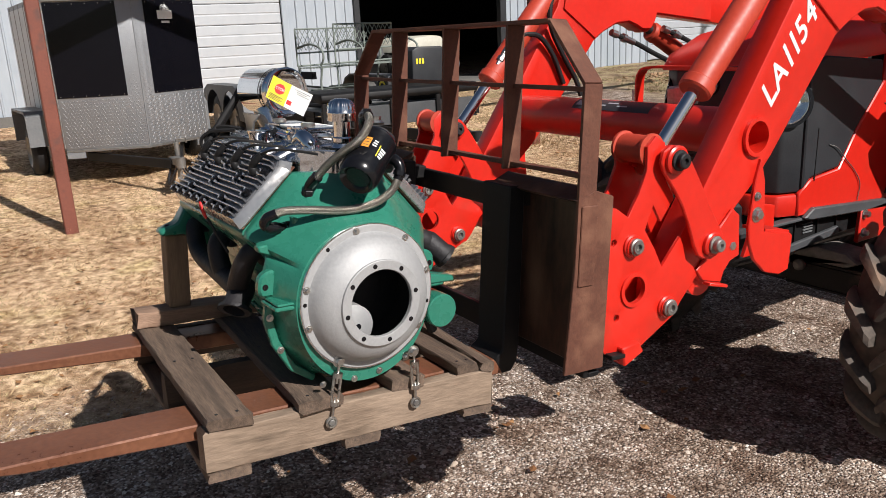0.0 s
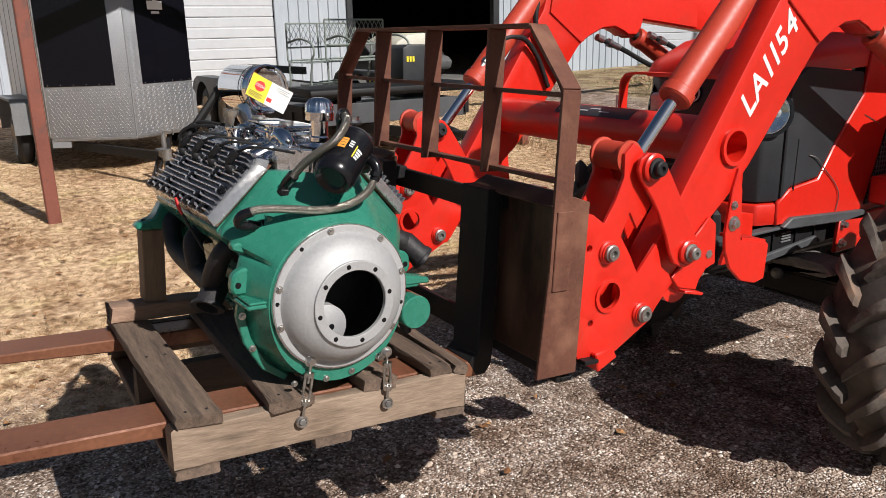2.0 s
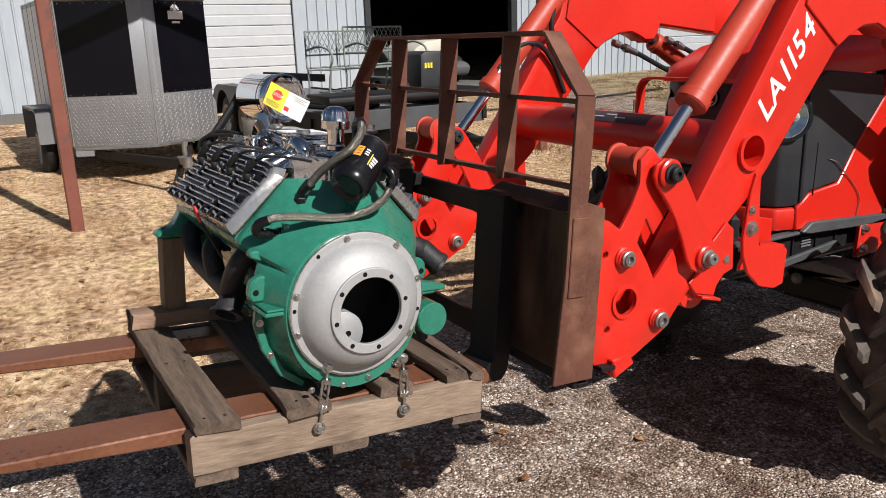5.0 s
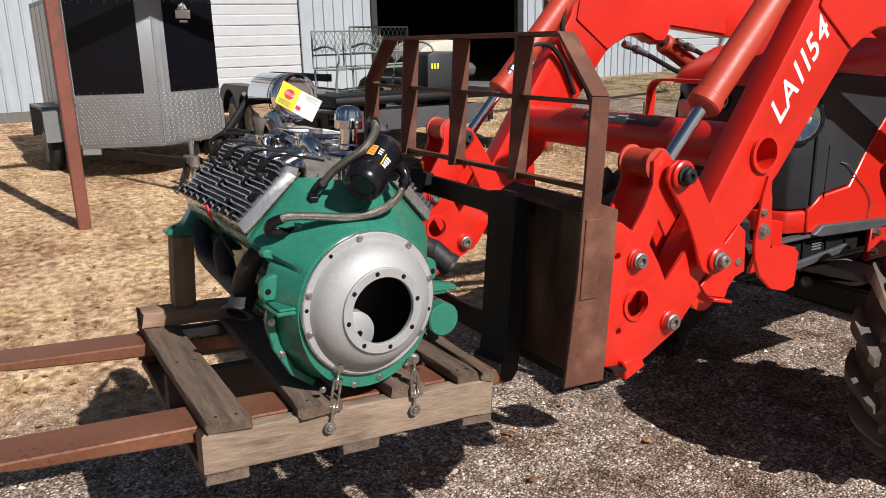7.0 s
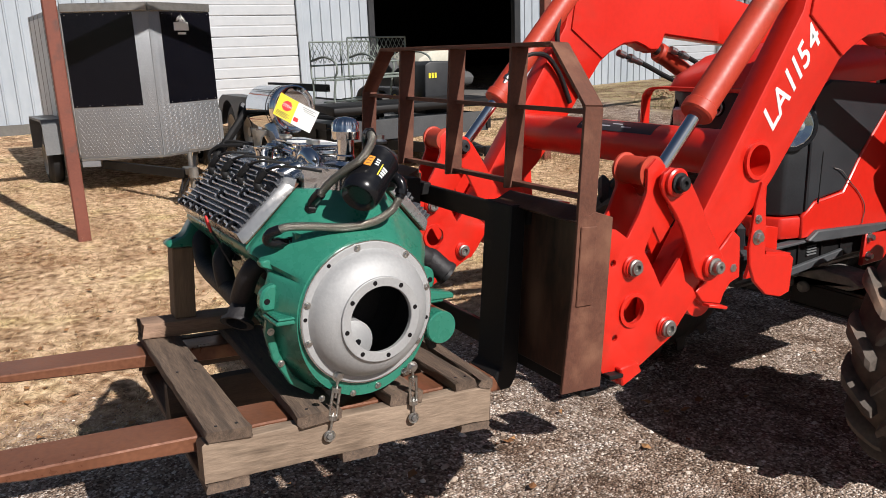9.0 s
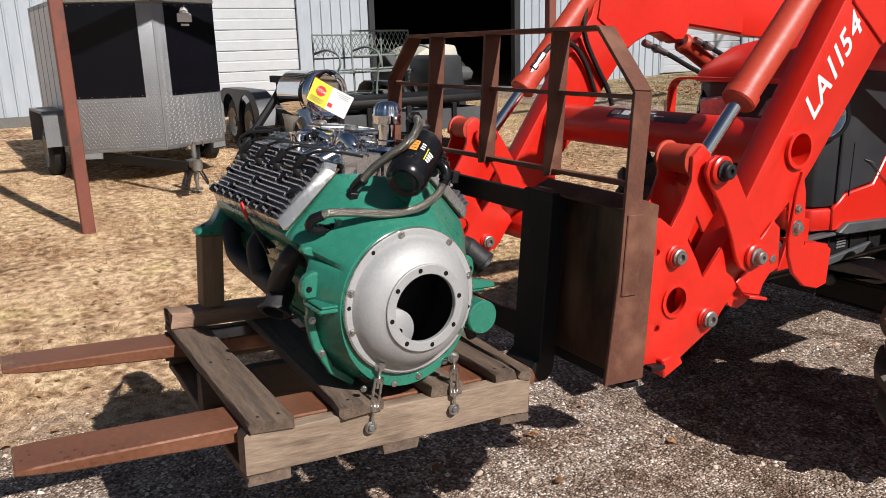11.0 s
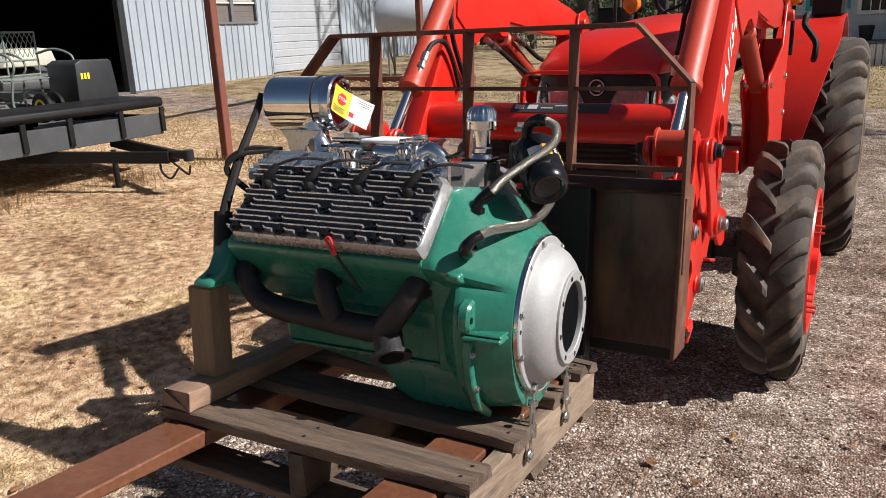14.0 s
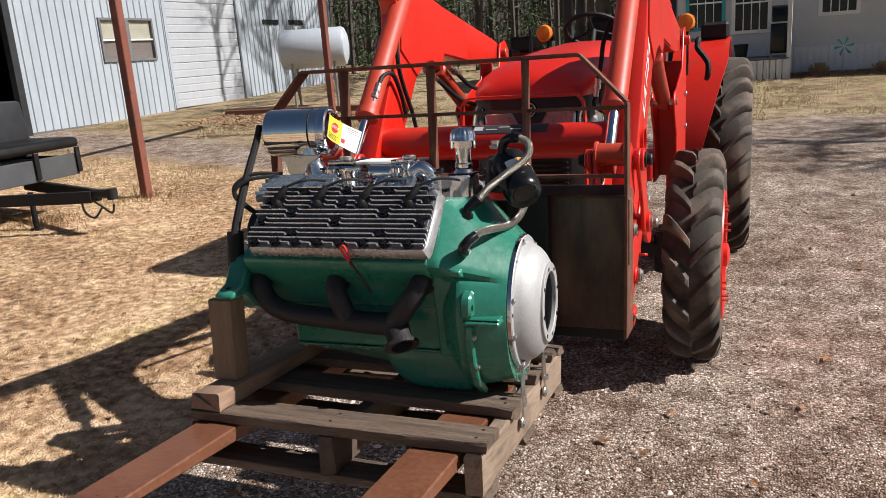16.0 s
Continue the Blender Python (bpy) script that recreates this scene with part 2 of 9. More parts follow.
MID_GREY = material("mid_grey_plastic", (0.050, 0.053, 0.057), (0.080, 0.084, 0.090), (0.42, 0.58), scale=5, fine=60, bump=0.06)
CHROME = material("chrome", (0.72, 0.73, 0.75), (0.8, 0.81, 0.83), (0.03, 0.07), metal=1.0, scale=5, fine=60, bump=0.0)
BLACK_FIN = material("dark_grey_head_paint", (0.10, 0.104, 0.118), (0.17, 0.175, 0.19), (0.26, 0.42), metal=0.45, scale=10, fine=90, bump=0.1)
GLOSS_BLACK = material("gloss_black", (0.005, 0.005, 0.006), (0.009, 0.009, 0.011), (0.14, 0.28), scale=8, fine=60, bump=0.0, coat=0.0, spec=0.4)
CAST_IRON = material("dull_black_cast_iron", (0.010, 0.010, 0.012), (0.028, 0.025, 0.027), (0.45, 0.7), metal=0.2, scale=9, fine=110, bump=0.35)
RUBBER = material("black_rubber", (0.008, 0.008, 0.009), (0.019, 0.018, 0.018), (0.5, 0.75), spec=0.3, scale=12, fine=80, bump=0.1)
TYRE = material("dusty_tyre_rubber", (0.024, 0.020, 0.018), (0.075, 0.058, 0.047), (0.75, 0.92), scale=5, fine=50, bump=0.3, spots=(0.26, 0.19, 0.14), spot=(0.50, 0.72), spot_scale=3)
LUG = material("dusty_lug_rubber", (0.042, 0.033, 0.028), (0.125, 0.100, 0.082), (0.7, 0.9), scale=7, fine=60, bump=0.45, spots=(0.26, 0.16, 0.105), spot=(0.55, 0.72), spot_scale=4)
CAR_GREY = material("dim_grey_car_paint", (0.09, 0.092, 0.095), (0.13, 0.132, 0.135), (0.3, 0.45), scale=2, fine=20, bump=0.0)
STEEL = material("zinc_steel", (0.5, 0.49, 0.47), (0.66, 0.65, 0.62), (0.25, 0.4), metal=1.0, scale=30, fine=120, bump=0.05)
DULL_STEEL = material("dull_grey_steel", (0.22, 0.21, 0.20), (0.34, 0.33, 0.31), (0.4, 0.6), metal=0.8, scale=20, fine=120, bump=0.1)
WOOD = material("weathered_pallet_wood", (0.058, 0.039, 0.029), (0.20, 0.138, 0.098), (0.75, 0.92), scale=7, fine=55, bump=0.6, stretch=(0.6, 7, 7), spots=(0.07, 0.05, 0.038), spot=(0.58, 0.72), spot_scale=4, random_tint=0.12)
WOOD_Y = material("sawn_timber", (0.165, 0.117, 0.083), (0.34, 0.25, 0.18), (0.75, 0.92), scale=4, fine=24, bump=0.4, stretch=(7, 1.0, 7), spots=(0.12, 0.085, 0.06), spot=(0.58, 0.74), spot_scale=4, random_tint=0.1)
# warmer copy of the sawn timber: sun on the bearer's end put into the colour
WOOD_WARM = material("sunlit_sawn_timber", (0.20, 0.122, 0.082), (0.37, 0.235, 0.160), (0.75, 0.92), scale=7, fine=55, bump=0.5, stretch=(7, 0.6, 7), spots=(0.15, 0.095, 0.065), spot=(0.6, 0.76), spot_scale=4)
# darker copy of the stringer timber, with the inner stringers' shade in its colour
WOOD_SHADED = material("shaded_timber", (0.060, 0.040, 0.028), (0.125, 0.085, 0.060), (0.75, 0.92), scale=7, fine=55, bump=0.5, stretch=(7, 0.6, 7), spots=(0.045, 0.032, 0.024), spot=(0.58, 0.74), spot_scale=4)
WOOD_POST = material("planed_timber_post", (0.16, 0.105, 0.065), (0.27, 0.185, 0.115), (0.7, 0.88), scale=7, fine=50, bump=0.4, stretch=(7, 7, 0.6), spots=(0.11, 0.075, 0.05), spot=(0.6, 0.75), spot_scale=4)
WHITE = material("white_paint", (0.74, 0.74, 0.73), (0.82, 0.82, 0.81), (0.4, 0.55), scale=3, fine=40, bump=0.03)
PAPER = material("white_paper_tag", (0.78, 0.78, 0.76), (0.84, 0.84, 0.82), (0.6, 0.7), scale=8, fine=60, bump=0.02)
YELLOW = material("yellow_print", (0.78, 0.62, 0.03), (0.84, 0.68, 0.04), (0.5, 0.6), scale=8, fine=60, bump=0.0)
RED_PRINT = material("red_print", (0.62, 0.02, 0.02), (0.68, 0.03, 0.03), (0.5, 0.6), scale=8, fine=60, bump=0.0)
ORANGE_PRINT = material("orange_print", (0.75, 0.27, 0.03), (0.8, 0.32, 0.04), (0.5, 0.6), scale=8, fine=60, bump=0.0)
INK = material("dark_print", (0.03, 0.03, 0.035), (0.05, 0.05, 0.055), (0.5, 0.6), scale=8, fine=60, bump=0.0)
SIDING = material("pale_metal_siding", (0.315, 0.355, 0.40), (0.40, 0.44, 0.485), (0.4, 0.55), metal=0.0, scale=0.8, fine=9, bump=0.04, stretch=(1, 1, 0.3), spots=(0.38, 0.42, 0.48), spot=(0.58, 0.8), spot_scale=1.2)
DOOR_WHITE = material("white_door_panel", (0.425, 0.445, 0.47), (0.49, 0.508, 0.53), (0.4, 0.55), scale=0.7, fine=8, bump=0.03)
# darker copy of the white door paint, holding the tree shade on door_2
DOOR_SHADED = material("shaded_white_door_panel", (0.36, 0.38, 0.41), (0.43, 0.45, 0.48), (0.4, 0.55), scale=0.7, fine=8, bump=0.03)
TREAD = material("diamond_tread_aluminium", (0.235, 0.243, 0.258), (0.315, 0.324, 0.34), (0.4, 0.55), metal=0.4, scale=3, fine=70, bump=0.1)
TRAILER_BLACK = material("gloss_black_panel", (0.003, 0.003, 0.005), (0.005, 0.005, 0.008), (0.10, 0.22), scale=2, fine=30, bump=0.0, spec=0.25)
POST_RED = material("red_oxide_post", (0.15, 0.045, 0.03), (0.22, 0.07, 0.045), (0.55, 0.75), scale=4, fine=60, bump=0.2, spots=(0.11, 0.05, 0.04), spot=(0.58, 0.7), spot_scale=6)
HOUSE_GREY = material("grey_house_siding", (0.53, 0.54, 0.555), (0.61, 0.62, 0.635), (0.6, 0.75), scale=1.5, fine=12, bump=0.05)
SKIRT = material("pale_skirting_metal", (0.60, 0.62, 0.66), (0.70, 0.72, 0.76), (0.5, 0.65), scale=1.5, fine=12, bump=0.05)
TEAL = material("teal_trim", (0.03, 0.32, 0.36), (0.05, 0.38, 0.42), (0.5, 0.6), scale=3, fine=30, bump=0.02)
DARK_GLASS = material("dark_window_glass", (0.015, 0.018, 0.02), (0.03, 0.034, 0.038), (0.05, 0.1), scale=1, fine=4, bump=0.0)
BLIND = material("pale_window_blind", (0.46, 0.45, 0.38), (0.58, 0.56, 0.48), (0.6, 0.7), scale=3, fine=20, bump=0.05)
DARK_GREY = material("dark_grey_plastic", (0.018, 0.019, 0.022), (0.032, 0.034, 0.038), (0.42, 0.58), spec=0.4, scale=6, fine=140, bump=0.1)
LAMP_GLASS = material("clear_lamp_lens", (0.30, 0.31, 0.33), (0.62, 0.64, 0.66), (0.05, 0.15), metal=0.45, scale=20, fine=90, bump=0.3, bump_scale=60)
CLEAR = bpy.data.materials.new("clear_plastic")
CLEAR.use_nodes = True
CLEAR.node_tree.nodes["Principled BSDF"].inputs["Transmission Weight"].default_value = 1.0
CLEAR.node_tree.nodes["Principled BSDF"].inputs["Roughness"].default_value = 0.02
CLEAR.node_tree.nodes["Principled BSDF"].inputs["IOR"].default_value = 1.12
AMBER = material("amber_lens", (0.75, 0.17, 0.01), (0.85, 0.24, 0.02), (0.1, 0.2), scale=20, fine=90, bump=0.2, bump_scale=80)
TANK_WHITE = material("white_tank_paint", (0.40, 0.44, 0.49), (0.48, 0.52, 0.57), (0.35, 0.5), scale=1.5, fine=14, bump=0.03)
BENCH_GREEN = material("weathered_green_iron", (0.16, 0.19, 0.17), (0.27, 0.30, 0.27), (0.5, 0.7), metal=0.3, scale=9, fine=60, bump=0.15)
DECK_WOOD = material("grey_trailer_deck", (0.10, 0.10, 0.105), (0.19, 0.19, 0.195), (0.5, 0.75), scale=3, fine=30, bump=0.2, stretch=(0.4, 4, 4))
BARK = material("tree_bark", (0.05, 0.04, 0.033), (0.11, 0.09, 0.075), (0.85, 0.95), scale=5, fine=25, bump=0.6, stretch=(3, 3, 0.5))
LEAF = material("evergreen_leaves", (0.02, 0.045, 0.012), (0.06, 0.10, 0.03), (0.6, 0.8), scale=3, fine=20, bump=0.0)
# near-black: the unlit garage's darkness is put into the wall and ceiling colour
UNLIT_WALL = material("unlit_interior_tone", (0.006, 0.006, 0.007), (0.012, 0.012, 0.013), (0.7, 0.85), scale=1, fine=8, bump=0.05)
CONCRETE = material("concrete", (0.10, 0.095, 0.09), (0.15, 0.145, 0.135), (0.8, 0.9), scale=2, fine=30, bump=0.2)
SCREEN = material("dim_screened_blind", (0.23, 0.205, 0.195), (0.30, 0.27, 0.255), (0.6, 0.75), scale=3, fine=20, bump=0.05)
SIDE_SKIN = material("white_trailer_side", (0.50, 0.51, 0.52), (0.60, 0.61, 0.62), (0.35, 0.5), scale=2, fine=20, bump=0.05, spots=(0.40, 0.40, 0.40), spot=(0.58, 0.75), spot_scale=5)
DUSTY_CAST = material("dusty_grey_casting", (0.13, 0.12, 0.11), (0.27, 0.25, 0.22), (0.75, 0.9), scale=7, fine=50, bump=0.5, spots=(0.06, 0.055, 0.05), spot=(0.58, 0.7), spot_scale=6)
STRAW = material("dry_grass", (0.30, 0.19, 0.085), (0.52, 0.36, 0.19), (0.85, 0.95), scale=1.2, fine=14, bump=0.0, spots=(0.20, 0.19, 0.07), spot=(0.6, 0.75), spot_scale=0.5)


def island_material(name, stops, rough=0.9):
    """A colour for each loose piece of one mesh."""
    m = bpy.data.materials.new(name)
    m.use_nodes = True
    N, L = m.node_tree.nodes, m.node_tree.links
    g = N.new("ShaderNodeNewGeometry")
    r = N.new("ShaderNodeValToRGB")
    e = r.color_ramp.elements
    while len(e) < len(stops):
        e.new(0.5)
    for el, (p, c) in zip(e, stops):
        el.position, el.color = p, (*c, 1)
    L.new(g.outputs["Random Per Island"], r.inputs[0])
    L.new(r.outputs[0], N["Principled BSDF"].inputs["Base Color"])
    N["Principled BSDF"].inputs["Roughness"].default_value = rough
    N["Principled BSDF"].inputs["Specular IOR Level"].default_value = 0.3
    return m


STONES = island_material("crushed_stone", ((0.0, (0.085, 0.058, 0.042)), (0.35, (0.22, 0.160, 0.12)), (0.7, (0.44, 0.35, 0.28)), (0.9, (0.58, 0.50, 0.43)), (1.0, (0.76, 0.71, 0.64))))
BLADES = island_material("straw_blades", ((0.0, (0.20, 0.12, 0.06)), (0.3, (0.40, 0.27, 0.145)), (0.65, (0.54, 0.385, 0.23)), (0.92, (0.64, 0.48, 0.305)), (1.0, (0.36, 0.31, 0.14))))
TURF = island_material("winter_turf", ((0.0, (0.26, 0.18, 0.10)), (0.35, (0.48, 0.37, 0.21)), (0.7, (0.58, 0.48, 0.28)), (1.0, (0.34, 0.36, 0.15))))
LITTER = island_material("dry_leaf_litter", ((0.0, (0.15, 0.08, 0.045)), (0.5, (0.34, 0.20, 0.11)), (1.0, (0.50, 0.33, 0.20))))
DEAD_LEAF = island_material("fallen_leaf_brown", ((0.0, (0.16, 0.07, 0.03)), (0.5, (0.28, 0.14, 0.06)), (1.0, (0.40, 0.22, 0.10))))


def braid_material():
    """Woven steel: two crossed wave patterns as relief and shade."""
    m = bpy.data.materials.new("woven_steel_braid")
    m.use_nodes = True
    N, L = m.node_tree.nodes, m.node_tree.links
    bsdf = N["Principled BSDF"]
    tex = N.new("ShaderNodeTexCoord")
    height = None
    for ang in ((0.5, 0.6, 0.62), (0.5, -0.6, 0.62)):
        mp = N.new("ShaderNodeMapping")
        mp.inputs["Rotation"].default_value = ang
        L.new(tex.outputs["Object"], mp.inputs[0])
        w = N.new("ShaderNodeTexWave")
        w.inputs["Scale"].default_value, w.inputs["Distortion"].default_value, w.inputs["Detail"].default_value = 300, 0.3, 0
        L.new(mp.outputs[0], w.inputs[0])
        if height is None:
            height = w
        else:
            mx = N.new("ShaderNodeMath")
            mx.operation = "MAXIMUM"
            L.new(height.outputs["Fac"], mx.inputs[0])
            L.new(w.outputs["Fac"], mx.inputs[1])
            height = mx
    r = N.new("ShaderNodeValToRGB")
    r.color_ramp.elements[0].color, r.color_ramp.elements[1].color = (0.16, 0.15, 0.13, 1), (0.33, 0.31, 0.27, 1)
    r.color_ramp.elements[0].position = 0.35
    L.new(height.outputs[0], r.inputs[0])
    L.new(r.outputs[0], bsdf.inputs["Base Color"])
    bp = N.new("ShaderNodeBump")
    bp.inputs["Strength"].default_value, bp.inputs["Distance"].default_value = 0.6, 0.002
    L.new(height.outputs[0], bp.inputs["Height"])
    L.new(bp.outputs[0], bsdf.inputs["Normal"])
    bsdf.inputs["Metallic"].default_value, bsdf.inputs["Roughness"].default_value = 0.9, 0.32
    return m


BRAID = braid_material()

# ---- ground ----
def ground_z(x, y):
    return 0.035 * max(0.0, min(math.hypot(x, y), 42.0) - 4.0)


def grassy(x, y):
    """How much dry grass rather than gravel lies at a place, from 0 to 1."""
    w = 0.55 * noise.noise((x * 0.9, y * 0.9, 3.1))
    a = min(1.0, max(0.0, (-3.75 + w - x) / 0.5 + 0.5))
    lo = 8.1 + 0.28 * (-7.7 - x)
    b = min(1.0, max(0.0, (y - lo + w) / 0.6)) * min(1.0, max(0.0, (lo + 2.6 - y + w) / 0.6))
    c = min(1.0, max(0.0, (y - 12.6 + w) / 0.8))
    return max(a * (1 - b), c)


def ground_material():
    m = bpy.data.materials.new("gravel_and_dry_grass")
    m.use_nodes = True
    nt = m.node_tree
    N, L = nt.nodes, nt.links
    bsdf = N["Principled BSDF"]
    geo = N.new("ShaderNodeNewGeometry")
    mask = N.new("ShaderNodeAttribute")
    mask.attribute_name = "grass"

    def noise_node(scale, detail=5, src=None):
        n = N.new("ShaderNodeTexNoise")
        n.inputs["Scale"].default_value, n.inputs["Detail"].default_value = scale, detail
        L.new(src or geo.outputs["Position"], n.inputs[0])
        return n

    def ramp(src, *stops):
        r = N.new("ShaderNodeValToRGB")
        e = r.color_ramp.elements
        while len(e) < len(stops):
            e.new(0.5)
        for el, (p, c) in zip(e, stops):
            el.position, el.color = p, (*c, 1)
        L.new(src, r.inputs[0])
        return r
    # gravel: crushed stone of several colours, finer grit between
    v = N.new("ShaderNodeTexVoronoi")
    v.inputs["Scale"].default_value, v.inputs["Randomness"].default_value = 90, 1.0
    # uneven stone sizes: the cells are pushed about by a noise
    push = noise_node(34, 2)
    warp = N.new("ShaderNodeMix")
    warp.data_type, warp.blend_type = "RGBA", "ADD"
    warp.inputs[0].default_value = 0.012
    L.new(geo.outputs["Position"], warp.inputs[6])
    L.new(push.outputs["Color"], warp.inputs[7])
    L.new(warp.outputs[2], v.inputs[0])
    sep = N.new("ShaderNodeSeparateColor")
    L.new(v.outputs["Color"], sep.inputs[0])
    stones = ramp(sep.outputs[0], (0.0, (0.10, 0.068, 0.048)), (0.40, (0.28, 0.21, 0.162)), (0.80, (0.46, 0.38, 0.315)), (1.0, (0.76, 0.70, 0.63)))
    edge = ramp(v.outputs["Distance"], (0.25, (1, 1, 1)), (0.75, (0.35, 0.32, 0.30)))
    mul = N.new("ShaderNodeMix")
    mul.data_type, mul.blend_type = "RGBA", "MULTIPLY"
    mul.inputs[0].default_value = 0.6
    L.new(stones.outputs[0], mul.inputs[6])
    L.new(edge.outputs[0], mul.inputs[7])
    big = ramp(noise_node(0.9).outputs[0], (0.3, (0.74, 0.68, 0.645)), (0.45, (1.0, 0.95, 0.93)), (0.6, (1.10, 1.11, 1.14)), (0.72, (1.33, 1.30, 1.29)))
    # patches a hand wide: packed dirt, dust and darker grit
    patch = ramp(noise_node(5.2, 8).outputs[0], (0.33, (0.54, 0.46, 0.41)), (0.45, (0.90, 0.85, 0.81)), (0.55, (1.13, 1.13, 1.13)), (0.68, (1.52, 1.52, 1.52)))
    mul1 = N.new("ShaderNodeMix")
    mul1.data_type, mul1.blend_type = "RGBA", "MULTIPLY"
    mul1.inputs[0].default_value = 1.0
    L.new(mul.outputs[2], mul1.inputs[6])
    L.new(patch.outputs[0], mul1.inputs[7])
    mul2 = N.new("ShaderNodeMix")
    mul2.data_type, mul2.blend_type = "RGBA", "MULTIPLY"
    mul2.inputs[0].default_value = 1.0
    L.new(mul1.outputs[2], mul2.inputs[6])
    L.new(big.outputs[0], mul2.inputs[7])
    # dormant grass over earth
    g1 = noise_node(14, 8)
    g2 = noise_node(0.8, 4)
    mixf = N.new("ShaderNodeMix")
    mixf.inputs[0].default_value = 0.38
    L.new(g1.outputs[0], mixf.inputs[2])
    L.new(g2.outputs[0], mixf.inputs[3])
    straw = ramp(mixf.outputs[0], (0.35, (0.14, 0.082, 0.046)), (0.45, (0.41, 0.272, 0.17)), (0.57, (0.75, 0.56, 0.39)), (0.8, (0.54, 0.44, 0.24)))
    # trodden tufts a hand wide, with brown thatch between
    tuft = ramp(noise_node(13.0, 9).outputs[0], (0.30, (0.62, 0.50, 0.41)), (0.45, (0.98, 0.94, 0.89)), (0.60, (1.14, 1.14, 1.13)), (0.74, (1.28, 1.28, 1.28)))
    # worn and greener places a stride wide
    worn = ramp(noise_node(1.7, 6).outputs[0], (0.34, (0.78, 0.68, 0.60)), (0.46, (1.0, 0.97, 0.93)), (0.58, (1.08, 1.08, 1.02)), (0.70, (0.98, 1.04, 0.82)))
    spread = N.new("ShaderNodeMix")
    spread.data_type, spread.blend_type = "RGBA", "MULTIPLY"
    spread.inputs[0].default_value = 1.0
    L.new(straw.outputs[0], spread.inputs[6])
    L.new(worn.outputs[0], spread.inputs[7])
    grass = N.new("ShaderNodeMix")
    grass.data_type, grass.blend_type = "RGBA", "MULTIPLY"
    grass.inputs[0].default_value = 1.0
    L.new(spread.outputs[2], grass.inputs[6])
    L.new(tuft.outputs[0], grass.inputs[7])
    # thinner olive turf further off, with bare brown earth
    turf = ramp(noise_node(2.6, 10).outputs[0], (0.34, (0.11, 0.072, 0.046)), (0.44, (0.23, 0.165, 0.10)), (0.54, (0.38, 0.30, 0.18)), (0.68, (0.27, 0.28, 0.11)))
    lawn = N.new("ShaderNodeAttribute")
    lawn.attribute_name = "lawn"
    gm = N.new("ShaderNodeMix")
    gm.data_type = "RGBA"
    L.new(lawn.outputs["Fac"], gm.inputs[0])
    L.new(grass.outputs[2], gm.inputs[6])
    L.new(turf.outputs[0], gm.inputs[7])
    mx = N.new("ShaderNodeMix")
    mx.data_type = "RGBA"
    L.new(mask.outputs["Fac"], mx.inputs[0])
    L.new(mul2.outputs[2], mx.inputs[6])
    L.new(gm.outputs[2], mx.inputs[7])
    L.new(mx.outputs[2], bsdf.inputs["Base Color"])
    bsdf.inputs["Roughness"].default_value = 0.9
    bsdf.inputs["Specular IOR Level"].default_value = 0.25
    b1 = N.new("ShaderNodeBump")
    b1.inputs["Strength"].default_value, b1.inputs["Distance"].default_value = 0.9, 0.012
    b1.invert = True
    L.new(v.outputs["Distance"], b1.inputs["Height"])
    b2 = N.new("ShaderNodeBump")
    b2.inputs["Strength"].default_value, b2.inputs["Distance"].default_value = 0.55, 0.03
    L.new(g1.outputs[0], b2.inputs["Height"])
    L.new(b1.outputs[0], b2.inputs["Normal"])
    L.new(b2.outputs[0], bsdf.inputs["Normal"])
    return m


def build_ground():
    radii = [0.0]
    while radii[-1] < 900:
        radii.append(radii[-1] + max(0.11, radii[-1] * 0.035))
    n = 180
    verts, faces = [], []
    cx, cy = -3.0, 2.5
    verts.append((cx, cy, 0.0))
    for r in radii[1:]:
        for i in range(n):
            a = 2 * math.pi * i / n
            x, y = cx + r * math.cos(a), cy + r * math.sin(a)
            z = ground_z(x, y) + (0.02 * noise.noise((x * 0.8, y * 0.8, 0)) + 0.008 * noise.noise((x * 4, y * 4, 7)) if 0.2 < r < 60 else 0)
            verts.append((x, y, z))
    for i in range(n):
        faces.append((0, 1 + i, 1 + (i + 1) % n))
    for k in range(len(radii) - 2):
        a, b = 1 + k * n, 1 + (k + 1) * n
        for i in range(n):
            j = (i + 1) % n
            faces.append((a + i, b + i, b + j, a + j))
    me = bpy.data.meshes.new("ground")
    me.from_pydata(verts, [], faces)
    at = me.attributes.new("grass", "FLOAT", "POINT")
    at.data.foreach_set("value", [grassy(x, y) for x, y, z in verts])
    at = me.attributes.new("lawn", "FLOAT", "POINT")
    at.data.foreach_set("value", [min(1.0, max(0.0, (y - 7.2 + 1.2 * noise.noise((x * 0.5, y * 0.5, 9)) + 0.25 * (x + 8)) / 2.5)) * 0.8 for x, y, z in verts])
    me.polygons.foreach_set("use_smooth", [True] * len(me.polygons))
    me.materials.append(ground_material())
    tagged(new("ground", me), "dry yellow grass and crushed grey gravel on gently rising ground", "ground", kind="structure")


build_ground()

# ---- metal garage building ----
WALL_X = -16.3


def siding(bm, y0, y1, z0, z1, x=WALL_X, pitch=0.23, t=0.03):
    """Ribbed sheet facing +x: flat pans with narrow raised ribs, and a flat back."""
    pts, y = [], y0
    while y < y1 - 1e-6:
        for dy, dx in ((0, 0), (pitch * 0.78, 0), (pitch * 0.84, t), (pitch * 0.94, t)):
            if y + dy < y1:
                pts.append((x + dx, y + dy))
        y += pitch
    pts += [(x, y1), (x - 0.1, y1), (x - 0.1, y0)]
    prism(bm, pts, "z", z0, z1)


